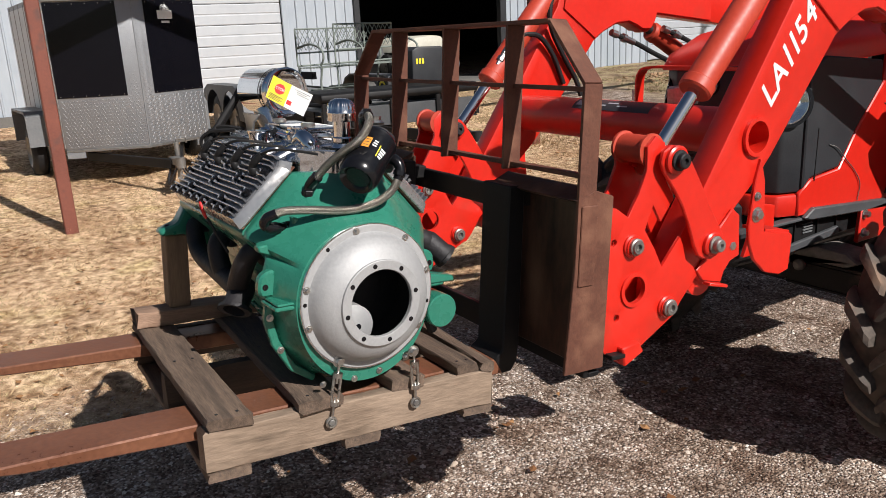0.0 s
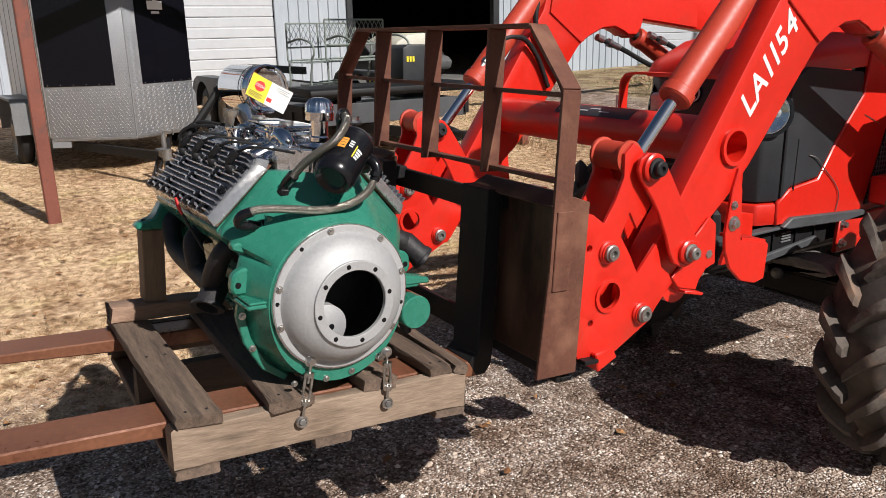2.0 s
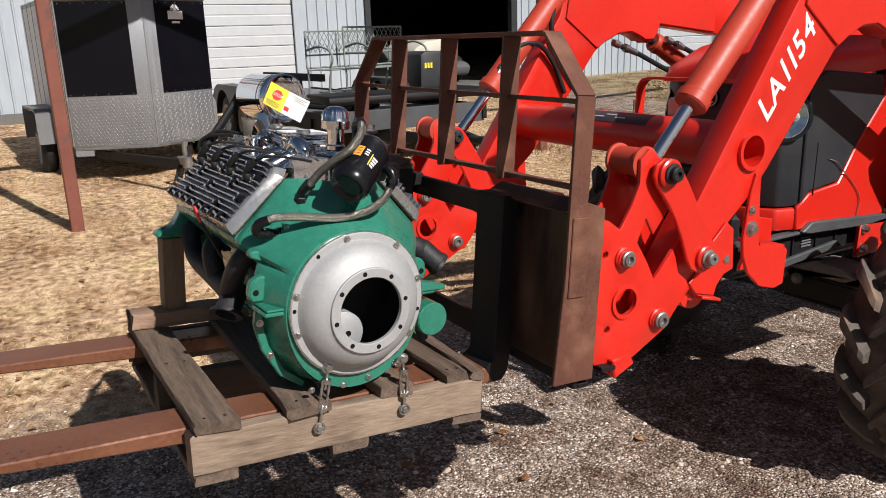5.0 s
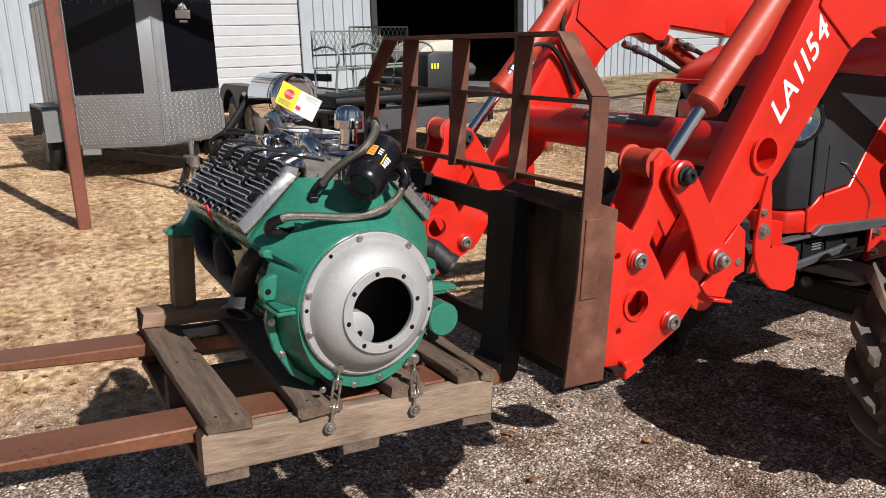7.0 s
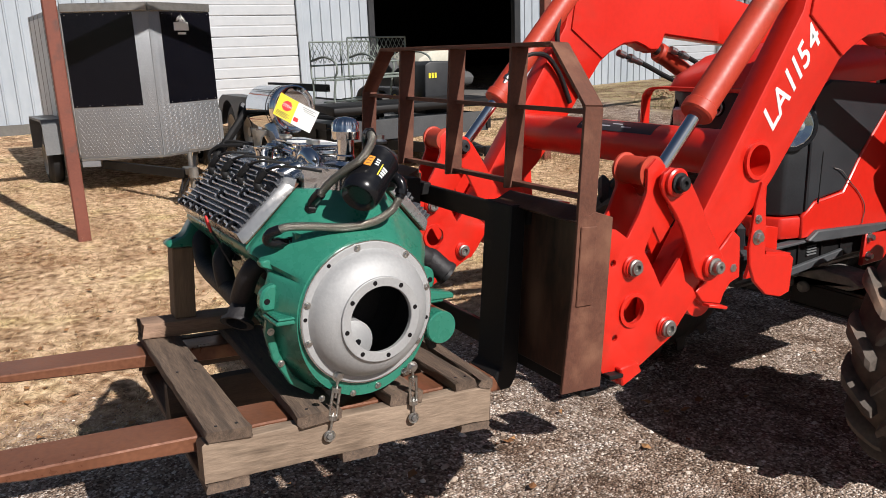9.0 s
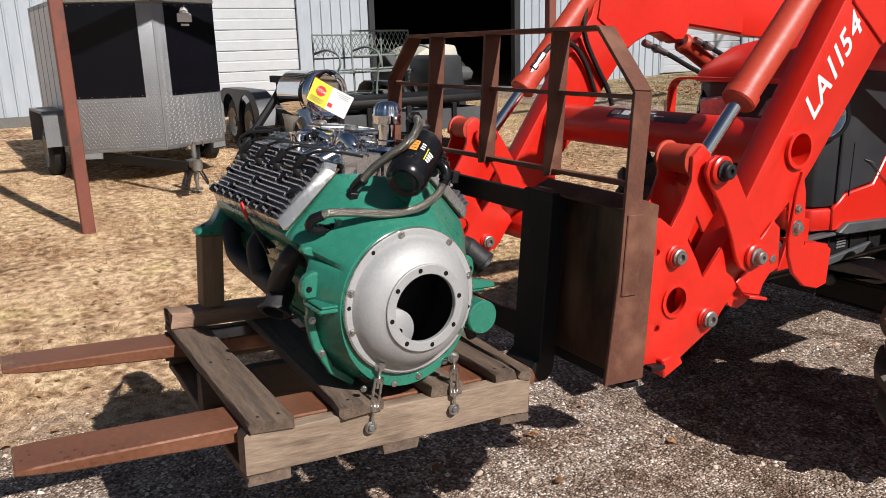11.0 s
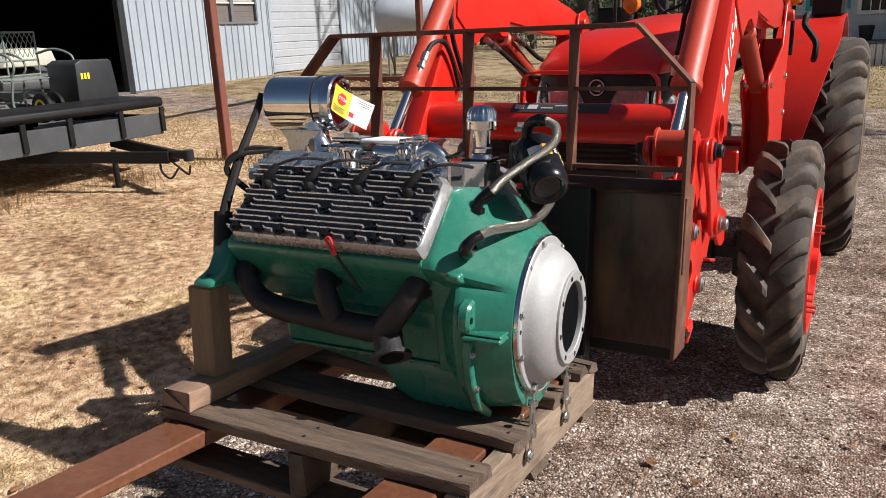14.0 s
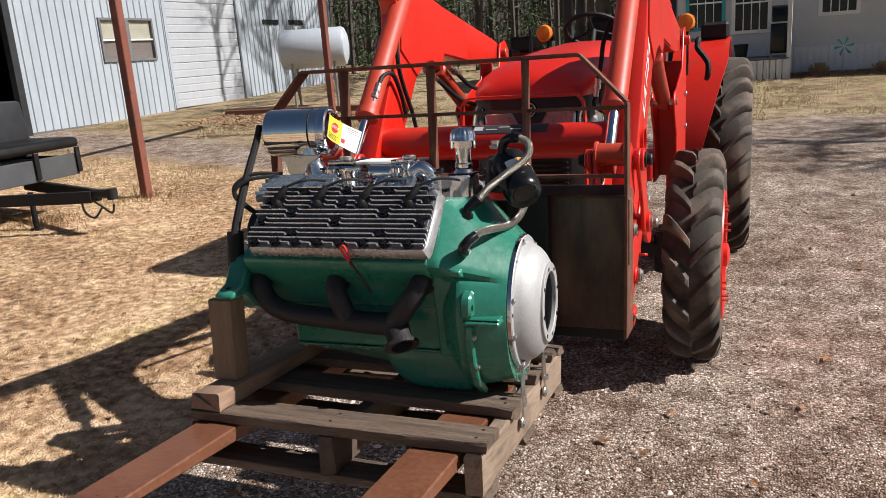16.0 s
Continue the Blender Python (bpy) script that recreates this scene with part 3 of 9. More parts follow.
def wall_piece(name, y0, y1, z0, z1):
    bm = B()
    siding(bm, y0, y1, z0, z1)
    solid(name, bm, SIDING, "pale blue-grey ribbed metal wall of a garage", kind="structure", smooth=None)


WZ, WT = 0.42, 5.2
wall_piece("wall_1", -6.0, 2.35, WZ - 0.3, WT)
wall_piece("wall_2", 6.22, 7.79, WZ - 0.2, WT)
wall_piece("wall_3", 11.86, 14.41, WZ - 0.1, WT)
wall_piece("wall_4", 16.33, 16.78, WZ, WT)
wall_piece("wall_5", 20.32, 26.2, WZ, WT)
wall_piece("wall_6", 2.35, 6.22, 3.75, WT)
wall_piece("wall_7", 7.79, 11.86, 4.1, WT)
wall_piece("wall_8", 14.41, 16.33, WZ, 2.08)
wall_piece("wall_9", 14.41, 16.33, 3.17, WT)
wall_piece("wall_10", 16.78, 20.32, 4.05, WT)


def building_shell():
    for name, args, mat, label in (
            ("wall_back", (-27.0, -26.9, -6.0, 26.2, 0.3, 5.2), UNLIT_WALL, "inner back wall of the garage, near-black in place of shade"),
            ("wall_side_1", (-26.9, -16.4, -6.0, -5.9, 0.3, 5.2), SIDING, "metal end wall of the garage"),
            ("wall_side_2", (-26.9, -16.4, 26.1, 26.2, 0.3, 5.2), SIDING, "metal end wall of the garage"),
            ("ceiling", (-27.2, -15.8, -6.3, 26.6, 5.2, 5.35), UNLIT_WALL, "garage ceiling under the roof, near-black in place of shade"),
            ("roof", (-27.4, -15.7, -6.4, 26.7, 5.352, 5.45), SIDING, "pale metal garage roof"),
            ("floor", (-26.9, -16.25, -5.9, 26.1, 0.3, 0.62), CONCRETE, "dusty concrete garage floor")):
        bm = B()
        box(bm, *args)
        solid(name, bm, mat, label, kind="structure", smooth=None)


building_shell()


def roller_door(name, y0, y1, z0, z1, panels, label, paint):
    d = thing(name, label, "garage door", kind="structure")
    h = (z1 - z0) / panels
    for i in range(panels):
        bm = B()
        z = z0 + i * h
        prism(bm, [(WALL_X - 0.09, z + 0.004), (WALL_X - 0.045, z + 0.004), (WALL_X - 0.035, z + 0.02), (WALL_X - 0.035, z + h * 0.45), (WALL_X - 0.043, z + h * 0.48),
                   (WALL_X - 0.043, z + h * 0.52), (WALL_X - 0.035, z + h * 0.55), (WALL_X - 0.035, z + h - 0.025), (WALL_X - 0.05, z + h - 0.006), (WALL_X - 0.09, z + h - 0.006)],
              "y", y0, y1)
        part("panel", bm, paint, d, smooth=None)
    for a, b in ((y0 - 0.13, y0 - 0.004), (y1 + 0.004, y1 + 0.13)):
        bm = B()
        box(bm, WALL_X - 0.02, WALL_X + 0.045, a, b, z0, z1 + 0.1, 0.006)
        part("door_jamb", bm, SIDING, d)
    return d


roller_door("door_1", 2.48, 6.09, 0.42, 3.75, 8, "closed white sectional garage door in a metal wall", DOOR_WHITE)
roller_door("door_2", 16.92, 20.18, 0.72, 4.05, 8, "closed white sectional garage door beside a window", DOOR_SHADED)
bm = B()
for a, b in ((7.76, 7.9), (11.72, 11.90)):
    box(bm, WALL_X - 0.12, WALL_X + 0.055, a, b, 0.5, 4.1, 0.008)
solid("trim", bm, DARK_GREY, "dark steel frame of the open garage doorway", kind="structure")


def double_window(name, y0, y1, z0, z1):
    w = thing(name, "two-light window with pale closed blinds in a metal wall", "window", kind="structure")
    bm = B()
    for a, b, c, d in ((y0, y1, z0, z0 + 0.06), (y0, y1, z1 - 0.06, z1), (y0, y0 + 0.06, z0 + 0.06, z1 - 0.06), (y1 - 0.06, y1, z0 + 0.06, z1 - 0.06), ((y0 + y1) / 2 - 0.06, (y0 + y1) / 2 + 0.06, z0 + 0.06, z1 - 0.06)):
        box(bm, WALL_X - 0.08, WALL_X + 0.05, a, b, c, d, 0.004)
    part("window_frame", bm, FRAME_GREY, w)
    for a, b in ((y0 + 0.06, (y0 + y1) / 2 - 0.06), ((y0 + y1) / 2 + 0.06, y1 - 0.06)):
        n = 22
        for i in range(n):
            bm = B()
            z = z0 + 0.06 + (z1 - z0 - 0.12) * (i + 0.5) / n
            prism(bm, [(WALL_X - 0.07, z - 0.021), (WALL_X - 0.05, z - 0.021), (WALL_X - 0.03, z + 0.02), (WALL_X - 0.05, z + 0.02)], "y", a, b)
            part("slat", bm, BLIND if i >= n // 2 else SCREEN, w, smooth=None)
        bm = B()
        box(bm, WALL_X - 0.01, WALL_X + 0.02, a, b, (z0 + z1) / 2 - 0.02, (z0 + z1) / 2 + 0.02)
        part("sash_bar", bm, WHITE, w)


double_window("window_1", 14.41, 16.33, 2.08, 3.17)
for i, yy in enumerate((21.6, 23.2)):
    bm = B()
    box(bm, WALL_X - 0.02, WALL_X + 0.05, yy, yy + 0.9, 3.04, 3.2, 0.01)
    solid("window_%d" % (i + 2), bm, DARK_GLASS, "small dark window high in the metal wall", "window", kind="structure")
for i, yy in enumerate((8.6, 10.6)):
    t = thing("ceiling_light", "lit fluorescent tube lamp hanging in the dark garage", "ceiling light", group="garage ceiling lights")
    bm = B()
    box(bm, -20.1, -20.0, yy - 0.6, yy + 0.6, 3.42, 3.46, 0.01)
    part("housing", bm, WHITE, t)
    bm = B()
    box(bm, -20.09, -20.01, yy - 0.6, yy + 0.6, 3.395, 3.418, 0.008)
    gl = bpy.data.materials.get("tube_glow")
    if gl is None:
        gl = bpy.data.materials.new("tube_glow")
        gl.use_nodes = True
        gl.node_tree.nodes["Principled BSDF"].inputs["Emission Color"].default_value = (0.9, 0.95, 1, 1)
        gl.node_tree.nodes["Principled BSDF"].inputs["Emission Strength"].default_value = 1.2
    part("tube", bm, gl, t)
    bm = B()
    rod(bm, (-20.05, yy, 3.46), (-20.05, yy, 5.2), 0.01)
    part("hanger", bm, DULL_STEEL, t)

# ---- carport posts ----
for x, y, lean in ((-7.5, 0.66, 0.0), (-8.23, 6.47, 0.0), (-8.76, 12.35, 0.0)):
    bm = B()
    z = ground_z(x, y)
    box(bm, x - 0.055, x + 0.055, y - 0.055, y + 0.055, z - 0.1, 3.62, 0.008)
    solid("post", bm, POST_RED, "rust-red square steel post standing in dry grass", "post", group="carport posts")

bm = B()
for p, q in (((-7.13, -2.3), (-8.23, 6.47)), ((-8.23, 6.47), (-8.9, 14.0))):
    bar(bm, (p[0], p[1], 3.71), (q[0], q[1], 3.71), 0.10, 0.18, 0.006)
solid("carport_beam", bm, POST_RED, "rust-red steel beam carried by the square posts", "beam")

# ---- grey house, tank, woods ----


def house():
    h = thing("house", "single-storey grey house with pale metal skirting and white windows", "house")
    Y = 21.0
    bm = B()
    box(bm, -3.4, 9.0, Y + 0.101, Y + 6.0, 0.5, 4.85)
    wl = part("wall", bm, HOUSE_GREY, h, smooth=None)
    for i in range(18):
        z = 1.25 + i * 0.2
        bm = B()
        prism(bm, [(Y + 0.0, z), (Y + 0.1, z), (Y + 0.1, z + 0.2), (Y + 0.018, z + 0.2)], "x", -3.4, 9.0)
        part("siding_board", bm, HOUSE_GREY, wl, smooth=None)
    bm = B()
    pts, x = [], -3.4
    while x < 9.0:
        pts += [(x, Y - 0.015), (x + 0.13, Y - 0.015), (x + 0.135, Y + 0.0), (x + 0.155, Y + 0.0)]
        x += 0.16
    prism(bm, pts + [(9.0, Y + 0.098), (-3.4, Y + 0.098)], "z", 0.4, 1.245)
    part("skirting", bm, SKIRT, h, smooth=None)
    bm = B()
    prism(bm, [(-0.5 + Y, 4.8), (3.2 + Y, 6.4), (6.6 + Y, 4.8), (6.6 + Y, 4.95), (3.2 + Y, 6.55), (-0.5 + Y, 4.95)], "x", -3.9, 9.5)
    part("roof", bm, DARK_GREY, h, smooth=None)
    for x0, x1, z0, z1, trim in ((-1.62, -0.85, 1.75, 3.1, WHITE), (0.4, 1.15, 2.05, 3.1, WHITE), (-2.75, -1.95, 1.9, 3.1, TEAL)):
        win = B()
        for a, b, c, d in ((x0 - 0.09, x1 + 0.09, z0 - 0.09, z0), (x0 - 0.09, x1 + 0.09, z1, z1 + 0.09), (x0 - 0.09, x0, z0, z1), (x1, x1 + 0.09, z0, z1)):
            box(win, a, b, Y - 0.04, Y + 0.05, c, d, 0.005)
        w = part("window", win, trim, h)
        pb = B()
        box(pb, x0, x1, Y - 0.01, Y + 0.012, z0, z1)
        part("pane", pb, DARK_GLASS, w)
        for k in range(1, 4):
            mb = B()
            xx = x0 + (x1 - x0) * k / 4
            box(mb, xx - 0.012, xx + 0.012, Y - 0.022, Y - 0.011, z0, z1)
            part("glazing_bar", mb, WHITE, w)
        mb = B()
        box(mb, x0, x1, Y - 0.024, Y - 0.011, (z0 + z1) / 2 - 0.02, (z0 + z1) / 2 + 0.02)
        part("glazing_bar", mb, WHITE, w)
    # porch in front of the house
    p = thing("porch", "small dark wooden porch with a railing against the house", "porch")
    bm = B()
    box(bm, -3.3, -0.35, 19.6, 20.97, 1.02, 1.08, 0.01)
    part("deck", bm, DECK_WOOD, p)
    x = -3.3
    while x < -0.4:
        bm = B()
        box(bm, x, x + 0.12, 19.57, 19.6, 0.45, 1.02)
        part("board", bm, HOUSE_GREY, p, smooth=None)
        x += 0.14
    for x in (-3.25, -0.42):
        bm = B()
        box(bm, x, x + 0.1, 19.6, 19.7, 0.4, 3.6, 0.01)
        part("post", bm, HOUSE_GREY, p)
    g = thing("barbecue_grill", "black covered barbecue grill with a pale shelf on the porch", "grill")
    bm = B()
    box(bm, -0.78, -0.30, 19.95, 20.45, 1.16, 1.86, 0.03, seg=2)
    part("cabinet", bm, GLOSS_BLACK, g)
    bm = B()
    prism(bm, [(19.93, 1.90), (20.47, 1.90), (20.47, 2.05), (20.38, 2.22), (20.20, 2.29), (20.02, 2.22), (19.93, 2.05)], "x", -0.76, -0.32, 0.02)
    part("lid", bm, GLOSS_BLACK, g)
    bm = B()
    box(bm, -0.86, -0.26, 19.90, 20.48, 1.862, 1.898, 0.008)
    part("shelf", bm, DOOR_WHITE, g, "pale side shelf")
    for x in (-0.76, -0.36):
        for y in (19.98, 20.40):
            bm = B()
            rod(bm, (x, y, 1.08), (x, y, 1.16), 0.03, seg=10)
            part("foot", bm, DULL_STEEL, g)
    pot = thing("plant_pot", "dark round plant pot standing on the porch", "pot")
    bm = B()
    turned(bm, [(0, 0.12), (0.02, 0.13), (0.30, 0.17), (0.32, 0.18), (0.34, 0.17), (0.30, 0.15)], (-1.45, 20.2, 1.08), (-1.45, 20.2, 2), 20)
    part("vessel", bm, DARK_GREY, pot)
    pw = thing("garden_pinwheel", "teal garden pinwheel on a thin stick before the house", "pinwheel")
    bm = B()
    rod(bm, (0.86, 20.3, 0.45), (0.86, 20.3, 1.22), 0.012, seg=8)
    part("stick", bm, DOOR_WHITE, pw)
    for i in range(6):
        a = i * math.pi / 3
        bm = B()
        u, w = Vector((math.cos(a), 0, math.sin(a))), Vector((math.cos(a + 0.9), -0.25, math.sin(a + 0.9)))
        c = Vector((0.86, 20.27, 1.22))
        vs = [bm.verts.new(q) for q in (c, c + u * 0.20, c + u * 0.17 + w * 0.09, c + Vector((0, 0.008, 0)), c + u * 0.20 + Vector((0, 0.008, 0)), c + u * 0.17 + w * 0.09 + Vector((0, 0.008, 0)))]
        for f in ((0, 1, 2), (3, 5, 4), (0, 3, 4, 1), (1, 4, 5, 2), (2, 5, 3, 0)):
            bm.faces.new([vs[k] for k in f])
        part("blade", bm, TEAL, pw, smooth=None)
    bm = B()
    rod(bm, (0.86, 20.255, 1.22), (0.86, 20.30, 1.22), 0.02, seg=10)
    part("hub", bm, WHITE, pw)
    rs = random.Random(77)
    for sx, sy, sr in ((0.35, 20.35, 0.20), (1.75, 20.5, 0.17), (-2.4, 19.2, 0.14)):
        sh = thing("shrub", "small dry shrub at the foot of the house", "shrub", group="shrubs by the house")
        V, F = [], []
        for _ in range(260):
            a, e, L = rs.uniform(0, 6.28), rs.uniform(0.2, 1.5), rs.uniform(0.4, 1.0) * sr * 1.6
            b0 = Vector((sx + rs.gauss(0, sr * 0.3), sy + rs.gauss(0, sr * 0.3), ground_z(sx, sy)))
            t0 = b0 + Vector((math.cos(a) * math.cos(e), math.sin(a) * math.cos(e), math.sin(e))) * L
            k = len(V)
            w = 0.012
            V += [b0 - Vector((w * 0.4, 0, 0)), b0 + Vector((w * 0.4, 0, 0)), t0 + Vector((w, 0, -0.02)), t0, t0 + Vector((-w, 0.01, -0.02))]
            F += [(k, k + 1, k + 2, k + 3, k + 4)]
        me = bpy.data.meshes.new("twigs")
        me.from_pydata(V, [], F)
        me.materials.append(STRAW)
        part("twigs", me, STRAW, sh)


house()


def tank():
    t = thing("storage_tank", "white horizontal cylindrical tank on steel legs", "tank")
    c = Vector((-11.85, 17.15, 2.08))
    d = Vector((0.93, 0.36, 0)).normalized()
    bm = B()
    turned(bm, [(0, 0.1), (0.03, 0.32), (0.09, 0.46), (0.16, 0.5), (1.68, 0.5), (1.75, 0.46), (1.81, 0.32), (1.84, 0.1)], c - d * 0.92, c + d * 0.92, 40)
    part("vessel", bm, TANK_WHITE, t)
    s = d.cross(Vector((0, 0, 1)))
    for k in (-0.55, 0.55):
        for q in (-0.33, 0.33):
            p = c + d * k + s * q
            bm = B()
            rod(bm, (p.x, p.y, 0.45), (p.x, p.y, 1.74), 0.035, seg=8)
            part("leg", bm, DULL_STEEL, t)
    for k in (-0.55, 0.55):
        a, b = c + d * k - s * 0.33, c + d * k + s * 0.33
        bm = B()
        bar(bm, (a.x, a.y, 0.75), (b.x, b.y, 1.45), 0.04, 0.02)
        part("brace", bm, DULL_STEEL, t)


tank()
bm = B()
box(bm, -13.6, -9.2, 15.4, 15.55, 0.55, 0.68, 0.01)
solid("timber", bm, POST_RED, "long rust-brown beam lying on the grass by the garage", "beam")


def tree(x, y, h, r, crown, seed):
    rnd = random.Random(seed)
    t = thing("tree", "bare-trunked tree with sparse dark green crown in the woods" if crown else "tall bare tree trunk in the woods", "tree", pose(x, y, ground_z(x, y) - 0.1), group="woods")
    bm = B()
    lean = (rnd.uniform(-0.5, 0.5), rnd.uniform(-0.3, 0.3))
    line = [(lean[0] * k * k, lean[1] * k * k, h * k) for k in (0, 0.25, 0.5, 0.75, 1)]
    tube(bm, line, (r, r * 0.3), seg=7, n=2)
    for i in range(9):
        k = rnd.uniform(0.15, 0.95)
        a = rnd.uniform(0, 6.28)
        L = rnd.uniform(0.6, 1.8)
        p = Vector((lean[0] * k * k, lean[1] * k * k, h * k))
        q = p + Vector((math.cos(a) * L, math.sin(a) * L, rnd.uniform(0.2, 0.9)))
        tube(bm, [p, (p + q) / 2 + Vector((0, 0, -0.1)), q], (r * 0.3, 0.01), seg=5, n=2)
    part("trunk", bm, BARK, t)
    if crown:
        verts, faces = [], []
        for i in range(420):
            z = rnd.uniform(0.4, h * 0.98)
            rad = crown * (1.05 - z / h) * rnd.uniform(0.3, 1.0) + 0.2
            a = rnd.uniform(0, 6.28)
            c = Vector((rad * math.cos(a), rad * math.sin(a), z))
            for _ in range(7):
                o = c + Vector([rnd.gauss(0, 0.16) for _ in range(3)])
                u = Vector([rnd.gauss(0, 1) for _ in range(3)]).normalized() * rnd.uniform(0.05, 0.13)
                v = Vector([rnd.gauss(0, 1) for _ in range(3)]).normalized() * rnd.uniform(0.03, 0.07)
                k = len(verts)
                verts += [o - u, o + v, o + u, o - v]
                faces.append((k, k + 1, k + 2, k + 3))
        me = bpy.data.meshes.new("crown")
        me.from_pydata(verts, [], faces)
        me.materials.append(LEAF)
        part("crown", me, LEAF, t)


rw = random.Random(5)
for i in range(46):
    x, y = rw.uniform(-24, -3.5), rw.uniform(27, 44)
    tree(x, y, rw.uniform(7, 11), rw.uniform(0.09, 0.22), 0, i)
for i, (x, y, h, c) in enumerate(((-12.5, 27.0, 7, 1.9), (-14.5, 28.5, 8, 2.2), (-9.6, 34, 7, 1.8), (-19, 31, 8, 2.4), (-6.4, 36, 6.5, 1.9), (-12, 37, 8, 2.3), (-4.6, 33, 6, 1.7), (-16.5, 38, 8, 2.5))):
    tree(x, y, h, 0.14, c, 100 + i)


def brush():
    """Far woods: a deep belt of thin bare stems and low scrub behind the nearer trees."""
    rnd = random.Random(31)
    V, F = [], []
    for i in range(2600):
        x, y = rnd.uniform(-40, 30), rnd.uniform(46, 66)
        z = ground_z(x, y) - 0.2
        h = rnd.uniform(5, 13) if i % 3 else rnd.uniform(0.8, 2.6)
        r = rnd.uniform(0.03, 0.13)
        lx, ly = rnd.uniform(-0.8, 0.8), rnd.uniform(-0.8, 0.8)
        k = len(V)
        for hh, rr, f in ((0, r, 0), (h * 0.55, r * 0.7, 0.35), (h, r * 0.25, 1)):
            for a in (0.3, 2.4, 4.5):
                V.append((x + lx * f + rr * math.cos(a), y + ly * f + rr * math.sin(a), z + hh))
        for lev in (0, 3):
            for q in range(3):
                n = (q + 1) % 3
                F.append((k + lev + q, k + lev + n, k + lev + 3 + n, k + lev + 3 + q))
        for _ in range(3):
            f = rnd.uniform(0.3, 0.9)
            px, py, pz = x + lx * f, y + ly * f, z + h * f
            a, L = rnd.uniform(0, 6.28), rnd.uniform(0.5, 2.0)
            k = len(V)
            qx, qy, qz = px + L * math.cos(a), py + L * math.sin(a), pz + L * rnd.uniform(0.2, 0.9)
            V += [(px, py, pz - 0.03), (px + 0.03, py, pz + 0.03), (px, py + 0.03, pz), (qx, qy, qz)]
            F += [(k, k + 1, k + 3), (k + 1, k + 2, k + 3), (k + 2, k, k + 3)]
    me = bpy.data.meshes.new("far_woods")
    me.from_pydata(V, [], F)
    me.materials.append(BARK)
    tagged(new("far_woods", me), "brown leafless woods far behind the house", "woods", kind="stuff")


brush()


def tall_tree(x, y, h, seed, label):
    """A tall bare tree: trunk, limbs, branches and twigs."""
    rnd = random.Random(seed)
    t = thing("tree", label, "tree", pose(x, y, ground_z(x, y) - 0.1), group="woods")
    bm = B()
    tube(bm, [(0, 0, 0), (0.1, 0.05, h * 0.3), (-0.05, 0.1, h * 0.6), (0.1, 0, h)], (0.17, 0.03), seg=9, n=4)
    part("trunk", bm, BARK, t)
    bm = B()

    def limb(p, d, L, r, depth):
        q = p + d * L
        mid = (p + q) / 2 + Vector((rnd.gauss(0, 0.06), rnd.gauss(0, 0.06), rnd.gauss(0, 0.05))) * L
        tube(bm, [p, mid, q], (r, r * 0.5), seg=5 if depth < 2 else 3, n=2)
        if depth < 3:
            for _ in range(5 if depth < 2 else 4):
                k = rnd.uniform(0.3, 1.0)
                e = (d + Vector((rnd.gauss(0, 0.6), rnd.gauss(0, 0.6), rnd.gauss(0.1, 0.45)))).normalized()
                limb(p + (q - p) * k, e, L * rnd.uniform(0.4, 0.65), r * 0.45, depth + 1)
    for i in range(13):
        k = rnd.uniform(0.42, 0.98)
        a = rnd.uniform(0, 6.28)
        limb(Vector((0, 0, h * k)), Vector((math.cos(a), math.sin(a), rnd.uniform(0.2, 0.8))).normalized(), rnd.uniform(1.6, 3.0) * (1.3 - k * 0.6), 0.06, 0)
    part("branches", bm, BARK, t, smooth=None)


tall_tree(-5.2, 21.5, 14.0, 1, "tall bare tree with thin twigs beside the garage")
tall_tree(-4.4, 24.5, 15.0, 2, "tall bare tree with thin twigs in the woods")
tall_tree(-6.6, 25.5, 15.0, 3, "tall bare tree with thin twigs in the woods")
tall_tree(9.5, 12.4, 9.0, 4, "tall bare tree shading the gravel drive")
tall_tree(11.0, 14.8, 10.0, 5, "tall bare tree shading the gravel drive")

# ---- wheels ----
def road_wheel(parent, c, axis, r, w, rim_mat=DULL_STEEL, name="wheel"):
    """A small road wheel: tyre with a rounded tread, dished rim and hub."""
    c, a = Vector(c), Vector(axis).normalized()
    bm = B()
    turned(bm, [(0, r * 0.62), (0.004, r * 0.72), (w * 0.12, r * 0.93), (w * 0.25, r), (w * 0.75, r), (w * 0.88, r * 0.93), (w - 0.004, r * 0.72), (w, r * 0.62)], c - a * w / 2, c + a * w / 2, 36, closed=False)
    turned(bm, [(0.01, r * 0.6), (w - 0.01, r * 0.6)], c - a * w / 2, c + a * w / 2, 36, closed=False)
    ty = part(name, bm, RUBBER, parent)
    bm = B()
    turned(bm, [(0, r * 0.62), (0.03, r * 0.5), (0.05, r * 0.22), (0.02, r * 0.2), (0.02, 0.01)], c + a * w / 2, c - a * w / 2, 24, closed=False)
    part("rim", bm, rim_mat, ty)


